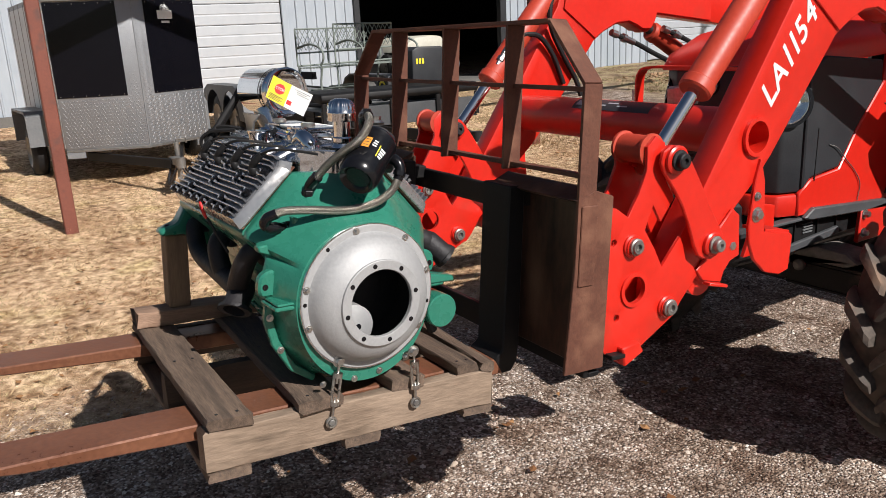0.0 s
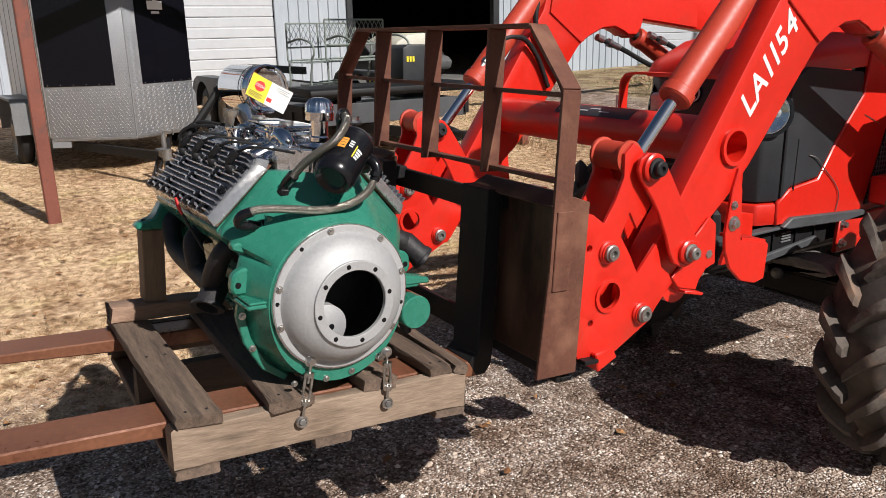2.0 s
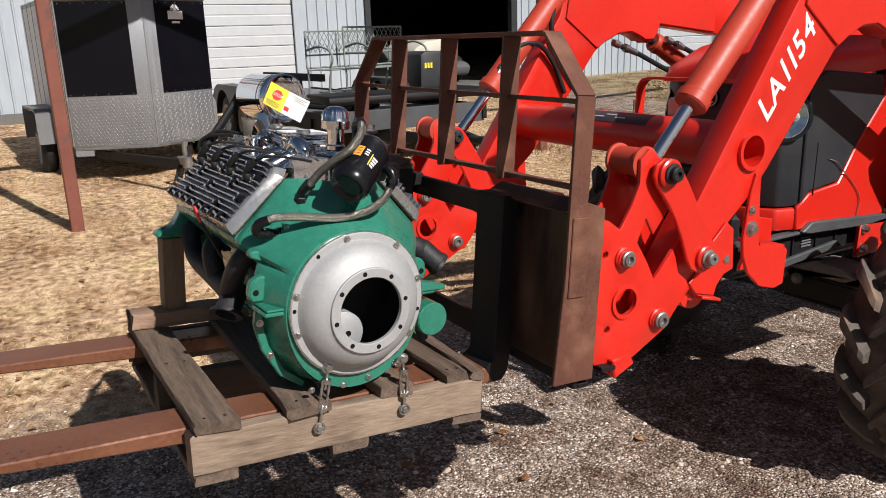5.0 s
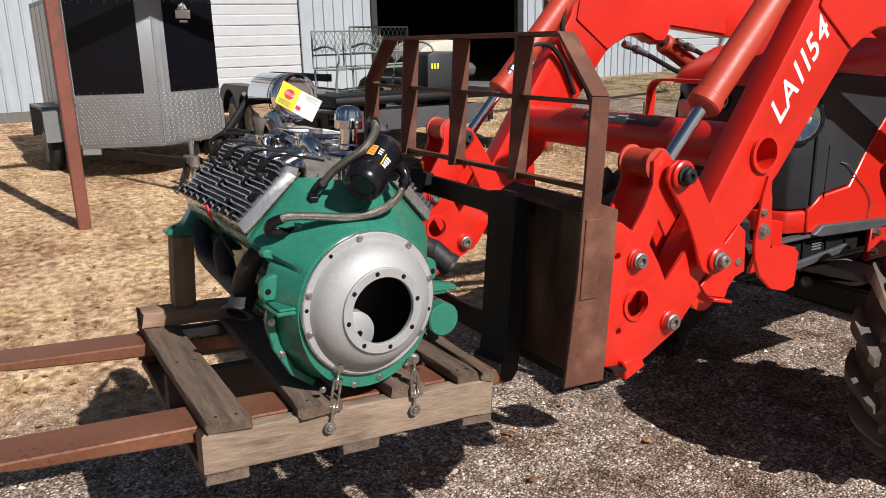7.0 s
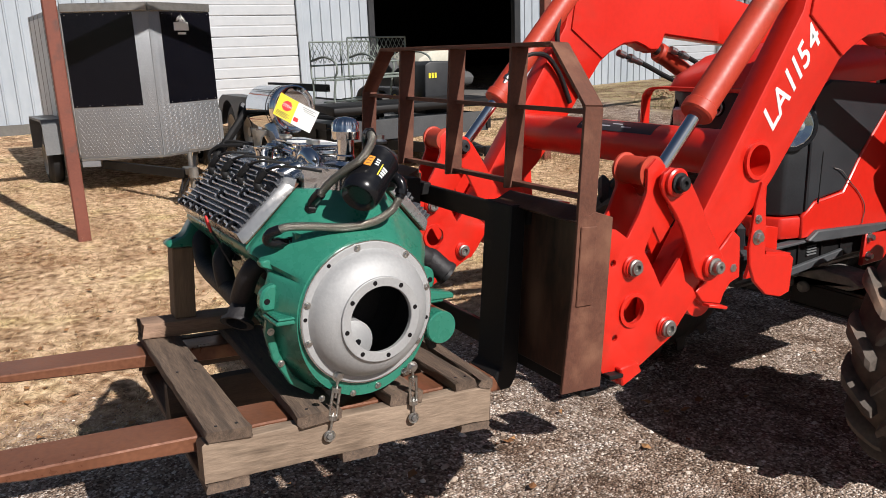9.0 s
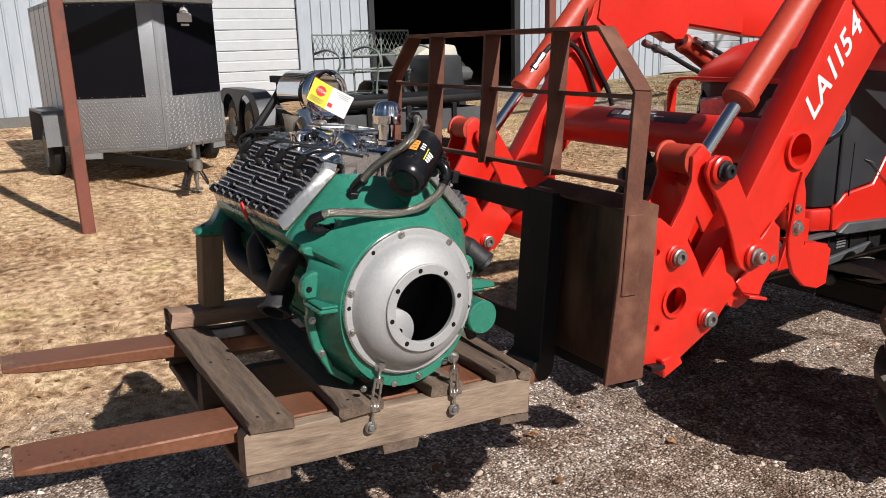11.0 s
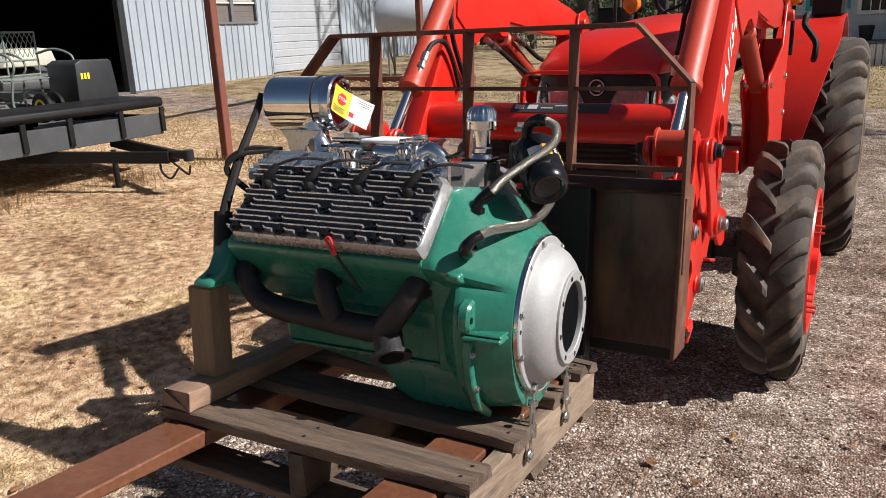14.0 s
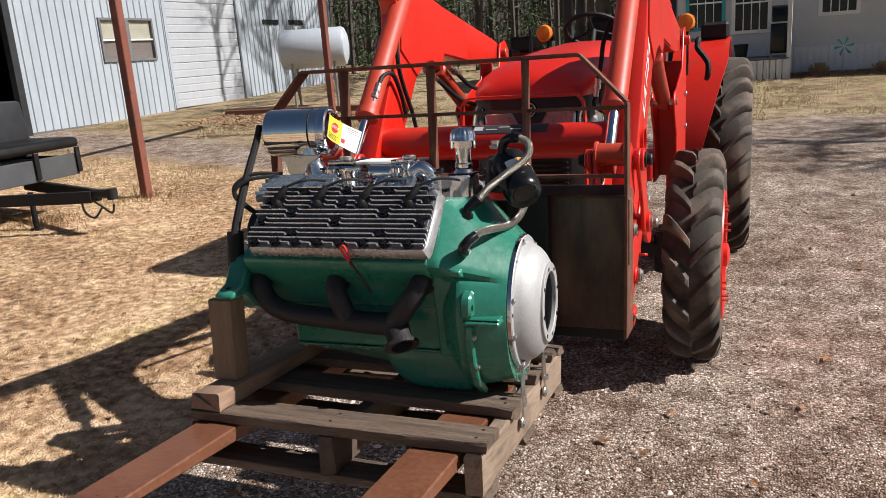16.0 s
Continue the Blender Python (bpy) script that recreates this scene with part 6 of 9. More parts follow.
        # curved link between cylinder pin and arm, clear of the bracket
        ln = [(1.661, 1.291), (1.708, 1.231), (1.738, 1.185), (1.772, 1.115), (1.794, 1.055), (1.813, 1.020), (1.840, 1.004), (1.870, 0.998), (1.905, 1.008), (1.924, 1.034), (1.922, 1.066), (1.893, 1.112), (1.852, 1.172), (1.825, 1.225), (1.788, 1.285),
              (1.757, 1.332), (1.727, 1.358), (1.688, 1.366), (1.658, 1.350), (1.648, 1.320)]
        for span in (outer(0.036, 0.050), inner(0.036, 0.050)):
            b = B()
            prism(b, ln, "x", span[0], span[1], 0.003)
            part("curved_link", b, ORANGE, t)
        for yy, zz, rr, mt in ((1.703, 1.322, 0.022, CAST_IRON), (1.868, 1.048, 0.020, DULL_STEEL)):
            for o, x0 in ((s, out), (-s, inn)):
                b = B()
                turned(b, [(0.0, rr * 1.7), (0.035, rr * 1.7)], (x0, yy, zz), (x0 + o, yy, zz), 28)
                turned(b, [(0.0505, rr * 1.9), (0.060, rr * 1.9), (0.064, rr * 1.65)], (x0, yy, zz), (x0 + o, yy, zz), 28)
                part("link_boss", b, ORANGE, t)
                b = B()
                turned(b, [(0.0645, rr * 1.35), (0.070, rr * 1.35), (0.072, rr), (0.086, rr), (0.090, rr * 0.85), (0.090, rr * 0.4), (0.082, rr * 0.35)], (x0, yy, zz), (x0 + o, yy, zz), 24)
                part("pin", b, mt, t, "greasy steel pin")
            b = B()
            rod(b, (lo + 0.001, yy, zz), (hi - 0.001, yy, zz), rr)
            part("pin_shaft", b, mt, t)
        b = B()
        x0, x1 = sorted((inn - s * 0.02, out + s * 0.009))
        turned(b, [(0, 0.036), (0.002, 0.048), (0.010, 0.048), (0.012, 0.041), (x1 - x0 - 0.012, 0.041), (x1 - x0 - 0.010, 0.048), (x1 - x0 - 0.002, 0.048), (x1 - x0, 0.036)], (x0, 1.655, 1.350), (x1, 1.655, 1.350), 28)
        part("clevis_tube", b, ORANGE_WORN, t, "worn barrel between the bracket plates")
        # bucket cylinder, beside the arm
        cx = mid - s * 0.035
        p0, p1, p2 = Vector((cx, 1.70, 1.335)), Vector((cx, 1.915, 1.49)), Vector((cx, 2.45, 2.068))
        d = (p2 - p1).normalized()
        p0 = p1 - d * 0.26
        b = B()
        rod(b, p0, p1 + d * 0.05, 0.0215, seg=24)
        part("piston_rod", b, CHROME, t, "bright chrome piston rod")
        b = B()
        turned(b, [(0, 0.048), (0.006, 0.053), (0.035, 0.053), (0.04, 0.047), ((p2 - p1).length - 0.02, 0.047), ((p2 - p1).length, 0.04)], p1, p2, 32)
        part("cylinder_barrel", b, ORANGE_WORN, t, "faded orange hydraulic cylinder")
        b = B()
        rod(b, p0 + Vector((-0.028, 0, 0)), p0 + Vector((0.028, 0, 0)), 0.045, seg=24, edge=0.004)
        part("rod_eye", b, ORANGE_WORN, t)
        # lift cylinder below the boom
        b = B()
        q0, q1 = Vector((mid, 3.37, 1.395)), Vector((mid, 2.825, 1.70))
        e = (q1 - q0).normalized()
        LL = (q1 - q0).length
        turned(b, [(0.05, 0.036), (0.06, 0.041), (LL * 0.80, 0.041), (LL * 0.82, 0.046), (LL - 0.08, 0.046), (LL - 0.07, 0.038)], q0, q1, 24)
        part("lift_cylinder", b, ORANGE_WORN, t, "faded orange lift cylinder")
        b = B()
        rod(b, q0, q1, 0.022, seg=16)
        part("lift_rod", b, CAST_IRON, t)
        for q in (q0, q1):
            b = B()
            rod(b, q + Vector((-0.03, 0, 0)), q + Vector((0.03, 0, 0)), 0.042, seg=20, edge=0.004)
            part("rod_eye", b, ORANGE_WORN, t)
        b = B()
        rod(b, q0 + Vector((-0.075, 0, 0)), q0 + Vector((0.075, 0, 0)), 0.018, seg=14)
        part("lift_pin", b, STEEL, t, "bright pin with a clip")
        # tower bolted to the tractor: two side plates reaching forward to the lift pin
        b = B()
        side = [(3.43, 0.93), (3.55, 0.925), (4.02, 0.92), (4.05, 1.3), (4.06, 1.74), (3.98, 1.80), (3.87, 1.78), (3.80, 1.56), (3.46, 1.46), (3.35, 1.45), (3.30, 1.40), (3.32, 1.34), (3.44, 1.20), (3.44, 0.98)]
        prism(b, side, "x", mid + 0.054, mid + 0.066, 0.003)
        tw = part("tower", b, ORANGE, t, "orange loader tower plate")
        b = B()
        prism(b, side, "x", mid - 0.066, mid - 0.054, 0.003)
        part("tower_plate", b, ORANGE, tw)
        for y0, y1, z0, z1 in ((3.62, 3.634, 0.94, 1.40), (3.96, 3.98, 0.935, 1.60)):
            b = B()
            box(b, mid - 0.0535, mid + 0.0535, y0, y1, z0, z1, 0.002)
            part("tower_web", b, ORANGE, tw)
        for y0, y1 in ((3.75, 3.95), (3.40, 3.56)):
            b = B()
            box(b, min(mid - s * 0.067, TX + s * 0.345), max(mid - s * 0.067, TX + s * 0.345), y0, y1, 0.94, 1.06, 0.01)
            part("tower_beam", b, ORANGE, tw, "orange beam from tower to chassis")
        b = B()
        rod(b, (mid - 0.10, 3.90, 1.72), (mid + 0.10, 3.90, 1.72), 0.030, seg=16, edge=0.005)
        part("tower_pin", b, ORANGE_WORN, tw)
        for yy, zz in ((3.47, 0.96), (3.47, 1.06), (3.60, 0.96), (3.95, 1.2), (3.95, 1.4)):
            b = B()
            bolt(b, (mid + s * 0.066, yy, zz), (s, 0, 0), 0.016, 0.014)
            part("tower_bolt", b, STEEL, tw)
        # step hook under the arm
        b = B()
        hook = [(2.111, 1.20), (2.134, 1.27), (2.158, 1.197), (2.17, 1.026), (2.302, 1.001), (2.318, 0.99), (2.308, 0.872), (2.26, 0.862), (2.185, 0.884), (2.124, 0.939), (2.096, 1.001), (2.09, 1.058)]
        ho = hi - 0.002 if s > 0 else lo - 0.012
        prism(b, hook, "x", ho, ho + 0.014, 0.003)
        prism(b, [(2.19, 1.03), (2.315, 1.005), (2.315, 0.995), (2.19, 1.018)], "x", lo, hi)
        prism(b, [(2.30, 0.87), (2.315, 0.87), (2.325, 0.99), (2.312, 1.0)], "x", lo, hi)
        part("parking_hook", b, ORANGE, t)
        for px, py, pz, pr in ((hi + 0.012 if s > 0 else lo - 0.012, 2.125, 1.09, 0.017), (hi + 0.012 if s > 0 else lo - 0.012, 2.122, 1.15, 0.010), (hi if s > 0 else lo, 2.018, 1.005, 0.015)):
            b = B()
            bolt(b, (px, py, pz), (s, 0, 0), pr, pr)
            part("hook_bolt", b, STEEL, t)
    # hose down the near front corner of the hood, with a bright end
    b = B()
    tube(b, [(-1.73, 2.66, 1.84), (-1.757, 2.62, 1.745), (-1.768, 2.61, 1.655), (-1.782, 2.60, 1.575)], 0.011, seg=8)
    part("hydraulic_hose", b, RUBBER, t)
    b = B()
    turned(b, [(0, 0.015), (0.03, 0.015), (0.031, 0.019), (0.048, 0.019), (0.049, 0.013), (0.085, 0.013)], (-1.782, 2.60, 1.58), (-1.797, 2.60, 1.48), 8)
    part("hose_fitting", b, STEEL, t, "bright zinc hose fitting")
    b = B()
    tube(b, [(-1.794, 2.60, 1.50), (-1.80, 2.58, 1.46), (-1.74, 2.50, 1.43), (-1.64, 2.42, 1.42)], 0.010, seg=8)
    part("hydraulic_hose", b, RUBBER, t)
    # cross tube between the arms with a warning plate
    b = B()
    rod(b, (2 * TX + 1.602, 2.10, 1.350), (-1.602, 2.10, 1.350), 0.076, seg=40)
    ct = part("cross_tube", b, ORANGE, t, "thick orange cross tube")
    b = B()
    arc = [radians(36 + k * 5) for k in range(10)]
    prism(b, [(2.10 - 0.0765 * math.cos(q), 1.350 + 0.0765 * math.sin(q)) for q in arc] + [(2.10 - 0.0775 * math.cos(q), 1.350 + 0.0775 * math.sin(q)) for q in arc[::-1]], "x", -2.30, -1.90)
    wl = part("warning_plate", b, INK, ct, "dark warning plate with small print")
    for k in range(5):
        b = B()
        a0 = radians(50 + (k % 2) * 10 if k > 1 else 48)
        x = -2.285 + 0.055 * k
        prism(b, [(2.10 - 0.078 * math.cos(a0), 1.350 + 0.078 * math.sin(a0)), (2.10 - 0.078 * math.cos(a0 + (0.32 if k < 2 else 0.07)), 1.350 + 0.078 * math.sin(a0 + (0.32 if k < 2 else 0.07))),
                  (2.10 - 0.0788 * math.cos(a0 + (0.32 if k < 2 else 0.07)), 1.350 + 0.0788 * math.sin(a0 + (0.32 if k < 2 else 0.07))), (2.10 - 0.0788 * math.cos(a0), 1.350 + 0.0788 * math.sin(a0))], "x", x, x + (0.04 if k < 2 else 0.05))
        part("print_bar", b, DOOR_WHITE, wl)
    b = B()
    rod(b, (2 * TX + 1.53, 1.90, 0.92), (-1.53, 1.90, 0.92), 0.06, seg=32)
    part("lower_cross_tube", b, ORANGE, t)
    # plumbing on the inner side of the far arm
    for pts, f in (([(-2.66, 2.60, 1.66), (-2.66, 2.74, 1.61), (-2.655, 2.9, 1.54), (-2.65, 3.08, 1.475), (-2.66, 3.4, 1.42)], 0.13), ([(-2.66, 2.93, 1.665), (-2.655, 3.05, 1.62), (-2.65, 3.22, 1.55), (-2.66, 3.5, 1.50)], 0.10)):
        b = B()
        tube(b, pts, 0.012, seg=8)
        part("hydraulic_hose", b, RUBBER, t)
        b = B()
        p, q = Vector(pts[0]), Vector(pts[1])
        d = (q - p).normalized()
        turned(b, [(-0.02, 0.016), (0.02, 0.016), (0.021, 0.011), (0.05, 0.011), (0.051, 0.019), (0.075, 0.019), (0.076, 0.014), (f, 0.014)], p, q, 10)
        part("hose_fitting", b, STEEL, t, "bright zinc hose fitting")
    for pts, p, q in (([(-2.655, 2.289, 1.903), (-2.65, 2.235, 1.83), (-2.645, 2.215, 1.75), (-2.65, 2.235, 1.68), (-2.655, 2.291, 1.588), (-2.66, 2.371, 1.472), (-2.66, 2.40, 1.40)], (-2.66, 2.347, 1.968), (-2.655, 2.285, 1.898)),
                      ([(-2.655, 2.007, 1.632), (-2.65, 2.045, 1.665), (-2.645, 2.10, 1.678), (-2.65, 2.17, 1.66), (-2.655, 2.24, 1.58), (-2.66, 2.30, 1.46)], (-2.66, 1.945, 1.560), (-2.655, 2.008, 1.634))):
        b = B()
        tube(b, pts, 0.011, seg=8)
        part("hydraulic_hose", b, RUBBER, t)
        b = B()
        L = (Vector(q) - Vector(p)).length
        turned(b, [(0, 0.013), (0.02, 0.013), (0.021, 0.019), (0.038, 0.019), (0.039, 0.014), (0.055, 0.014), (0.056, 0.017), (L, 0.016)], p, q, 8)
        part("hose_fitting", b, STEEL, t, "bright zinc hose fitting")
    # model lettering on the arm
    ang = math.atan2(0.272, 0.205)
    at = 0.0
    for ch, step in zip("LA1154", (0.058, 0.076, 0.046, 0.050, 0.064, 0.0)):
        me = text_mesh(ch, 0.112, bold=0.0017, shear=0.25)
        me.materials.append(WHITE)
        m = Matrix(((0, 0, 1, -1.5142), (math.cos(ang), -math.sin(ang), 0, 2.172 + at * math.cos(ang)), (math.sin(ang), math.cos(ang), 0, 1.420 + at * math.sin(ang)), (0, 0, 0, 1)))
        part("letter", me, WHITE, t, "white model lettering", at=m)
        at += step


loader()

# ---- pallet forks, frame and pallet: carried together, tipped back a little ----
CARRY = Matrix.Translation((-1.667, 0.365, 0.813)) @ Matrix.Rotation(radians(-4.2), 4, "X")


def fork_frame():
    t = thing("pallet_fork_carriage", "rust-brown steel pallet fork carriage with a barred load guard", "fork carriage", CARRY)
    # load guard of flat bars
    y0, y1 = 0.945, 1.005
    L, R, zt, zs = -1.155, 0.199, 0.975, 0.815
    b = B()
    tl, tr = -1.00, 0.045
    pts = [((L, zs), (tl, zt)), ((tl, zt), (tr, zt)), ((tr, zt), (R, zs)), ((R, zs), (R, 0.33)), ((L, 0.33), (L, zs))]
    for (a, c), (e, f) in pts:
        bar(b, (a, 0.975, c), (e, 0.975, f), 0.060, 0.011, 0.001, up=(f - c, 0, a - e))
    part("guard_rim", b, RUST, t, "bent flat-bar rim of the guard")
    for x, zb in ((-0.834, 0.56), (-0.486, 0.56), (-0.140, 0.56)):
        b = B()
        box(b, x - 0.006, x + 0.006, y0, y1, zb, zt - 0.006, 0.001)
        part("upright_bar", b, RUST, t)
    for z, yy in ((0.80, 0.985), (0.575, 0.985)):
        b = B()
        box(b, L + 0.007, R - 0.007, yy - 0.016, yy + 0.016, z - 0.006, z + 0.006, 0.001)
        part("cross_bar", b, RUST, t)
    # lower frame: end plates, rails
    for s, xe in ((1, R), (-1, L)):
        b = B()
        xi = xe - s * 0.385
        box(b, min(xe, xi), max(xe, xi), 1.0, 1.01, 0.04, 0.53, 0.002)
        part("back_plate", b, PLATE, t, "dark scuffed steel back plate")
        b = B()
        prism(b, [(0.928, 0.03), (1.068, 0.03), (1.068, 0.52), (1.0, 0.54), (0.955, 0.52)], "x", xe - 0.006, xe + 0.006, 0.002)
        part("side_wing", b, RUST, t, "rusty brown side plate")
        b = B()
        box(b, xe + s * 0.007 - 0.004, xe + s * 0.007 + 0.004, 0.955, 1.01, 0.28, 0.50, 0.002)
        part("lap_plate", b, RUST, t)
        b = B()
        prism(b, [(0.96, 0.505), (1.0, 0.53), (1.0, 0.545), (0.94, 0.515)], "x", min(xe, xi), max(xe, xi))
        part("top_lip", b, PLATE, t)
    for z0, z1 in ((0.42, 0.49), (0.00, 0.08)):
        b = B()
        box(b, L + 0.01, R - 0.01, 1.012, 1.03, z0, z1, 0.003)
        box(b, L + 0.01, R - 0.01, 1.03, 1.07, z0, z0 + 0.014, 0.002)
        part("carriage_rail", b, BLACK_STEEL, t, "black angle-iron rail")
    return t


fork_frame()


def fork(x0, x1, tip):
    t = thing("fork", "red-brown painted steel pallet fork with a black upright shank", "fork", CARRY, group="pallet forks")
    b = B()
    # blade tapering to the tip
    prism(b, [(tip, -0.018), (tip, -0.006), (tip + 0.05, -0.003), (0.93, -0.003), (0.93, -0.052), (0.2, -0.052), (tip + 0.1, -0.03)], "x", x0, x1, 0.004)
    part("blade", b, FORK, t, "red-brown fork blade")
    b = B()
    prism(b, [(0.91, -0.052), (0.945, -0.05), (0.965, -0.02), (0.97, 0.03), (0.97, 0.52), (0.915, 0.52), (0.91, 0.02), (0.88, -0.002)], "x", x0 - 0.002, x1 + 0.002, 0.004)
    part("shank", b, BLACK_STEEL, t, "black upright shank")
    b = B()
    box(b, x0 + 0.01, x1 - 0.01, 0.971, 1.02, 0.455, 0.50, 0.004)
    part("hook", b, BLACK_STEEL, t)


fork(-0.193, -0.060, -0.47)
fork(-0.829, -0.700, -0.47)


def plank_mesh(L, w, h, seed):
    """A weathered board along x from 0 to -L, sides a little uneven, ends chipped."""
    rnd = random.Random(seed)
    bm = B()
    n = 14
    rings = []
    for i in range(n + 1):
        x = -L * i / n
        j = lambda a: rnd.uniform(-a, a)
        c = 0.003
        ring = [(0 + c, 0), (w - c, 0), (w, c), (w, h - c), (w - c, h), (c, h), (0, h - c), (0, c)]
        end = 0.005 if i in (0, n) else 0.0014
        rings.append([bm.verts.new((x + (j(0.007) if i in (0, n) else 0), y + j(end), z + j(end * 0.7))) for y, z in ring])
    for a, b in zip(rings, rings[1:]):
        for k in range(8):
            m = (k + 1) % 8
            bm.faces.new((a[k], a[m], b[m], b[k]))
    bm.faces.new(rings[0][::-1])
    bm.faces.new(rings[-1])
    return bm


def pallet():
    t = thing("pallet", "weathered grey-brown wooden pallet resting on steel forks", "pallet", CARRY)
    H = 0.105
    for x0, w in ((0.0, 0.042), (-0.405, 0.042), (-0.802, 0.042)):
        b = plank_mesh(0.835, H, w, int(-x0 * 100) + 3)
        # board along x turned to run along +y, standing on edge
        m = Matrix(((0, 0, -1, x0), (-1, 0, 0, 0), (0, 1, 0, -H - 0.001), (0, 0, 0, 1)))
        bmesh.ops.transform(b, matrix=m, verts=b.verts)
        part("stringer", b, WOOD_Y if x0 == 0 else WOOD_SHADED, t, "pale sawn stringer" if x0 == 0 else "weathered inner stringer, its shade put into the colour")
    for y, w, skew, seed, x0 in ((0.010, 0.108, 0.7, 1, 0.008), (0.238, 0.118, -1.2, 2, 0.010), (0.50, 0.10, 0.5, 3, 0.004), (0.712, 0.070, 1.6, 4, -0.004)):
        b = plank_mesh(0.858, w, 0.030, seed)
        board = part("deck_board", b, WOOD, t, at=pose(x0, y, 0.0, 0, 0, skew))
        for nx in (-0.034, -0.436, -0.834):
            for ny in (0.28, 0.74):
                b = B()
                rod(b, (nx + 0.006 * ny, w * ny, 0.020), (nx + 0.006 * ny, w * ny, 0.0312), 0.0042, seg=8)
                part("nail", b, CAST_IRON, board)
    # the last deck board has split lengthwise: a twisted strip lies beside it
    b = plank_mesh(0.80, 0.042, 0.027, 8)
    part("split_strip", b, WOOD, t, "split-off strip of a deck board", at=pose(0.004, 0.790, 0.001, -5, 0.4, -1.8))
    for y, w in ((0.005, 0.11), (0.365, 0.105), (0.735, 0.095)):
        b = plank_mesh(0.858, w, 0.022, int(y * 100) + 9)
        part("bottom_board", b, WOOD, t, at=pose(0.004, y, -H - 0.024))
    return t


pallet()


def bearer_and_post():
    t = thing("bearer", "square sawn timber bearer lying across the pallet boards", "timber", CARRY)
    b = plank_mesh(0.60, 0.088, 0.050, 21)
    m = Matrix(((0, 1, 0, -0.836), (-1, 0, 0, 0.0), (0, 0, 1, 0.031), (0, 0, 0, 1)))
    bmesh.ops.transform(b, matrix=m, verts=b.verts)
    part("beam", b, WOOD_WARM, t)
    t = thing("post_block", "brown timber post propping up the front of the engine", "timber post", CARRY)
    b = B()
    box(b, -0.841, -0.765, 0.103, 0.170, 0.082, 0.318, 0.003)
    part("post", b, WOOD_POST, t)


bearer_and_post()


def turnbuckle(p0, p1):
    """An eye at each end, two rods and an open body between."""
    t = thing("turnbuckle", "small zinc-plated turnbuckle tying the engine to the pallet", "turnbuckle", CARRY, group="turnbuckles")
    p0, p1 = Vector(p0), Vector(p1)
    d = (p1 - p0).normalized()
    L = (p1 - p0).length
    s = d.cross(Vector((1, 0, 0))).normalized()
    b = B()
    bolt(b, p0 + Vector((-0.004, 0, 0)), (1, 0, 0), 0.011, 0.012)
    part("top_bolt", b, STEEL, t)
    b = B()
    rod(b, p0, p0 + d * L * 0.36, 0.0035, seg=8)
    part("upper_rod", b, STEEL, t)
    b = B()
    for k in (-1, 1):
        rod(b, p0 + d * L * 0.22 + s * k * 0.0095, p0 + d * L * 0.68 + s * k * 0.0095, 0.0038, seg=8)
    for f in (0.22, 0.68):
        rod(b, p0 + d * (L * f - 0.006), p0 + d * (L * f + 0.006), 0.0125, seg=14)
    part("body", b, STEEL, t)
    b = B()
    rod(b, p0 + d * L * 0.58, p1 - d * 0.012, 0.0035, seg=8)
    tube(b, [p1 + 0.013 * (math.cos(a * math.pi / 6) * s + math.sin(a * math.pi / 6) * d) for a in range(13)], 0.0036, seg=8, n=1, smooth=False, caps=False)
    part("lower_eye", b, STEEL, t)
    b = B()
    bolt(b, p1 + Vector((-0.006, 0, 0)), (1, 0, 0), 0.010, 0.012)
    part("lag_bolt", b, DULL_STEEL, t)


turnbuckle((0.008, 0.348, 0.118), (0.012, 0.322, -0.042))
turnbuckle((0.008, 0.565, 0.105), (0.012, 0.570, -0.042))

# ---- engine ----
ENGINE = CARRY @ Matrix.Translation((0, 0.428, 0.277)) @ Matrix.Rotation(radians(3.0), 4, "Z")
CY, CZ = 0.010, -0.003                                # crank line
eng = thing("engine", "green rebuilt V8 engine with finned polished heads on a pallet", "engine", ENGINE)


def loft(bm, rings, caps=True):
    vs = [[bm.verts.new(p) for p in r] for r in rings]
    for a, b in zip(vs, vs[1:]):
        for k in range(len(a)):
            j = (k + 1) % len(a)
            bm.faces.new((a[k], a[j], b[j], b[k]))
    if caps:
        bm.faces.new(vs[0][::-1])
        bm.faces.new(vs[-1])
    return bm


def ray_radius(poly, a):
    """Distance from the middle to the outline along the angle a."""
    d = Vector((math.cos(a), math.sin(a)))
    best = 0.0
    for p, q in zip(poly, poly[1:] + poly[:1]):
        p, q = Vector(p), Vector(q)
        e = q - p
        den = d.x * e.y - d.y * e.x
        if abs(den) < 1e-9:
            continue
        s = (p.x * e.y - p.y * e.x) / den
        u = (p.x * d.y - p.y * d.x) / den
        if s > 0 and -1e-6 <= u <= 1 + 1e-6:
            best = max(best, s)
    return best


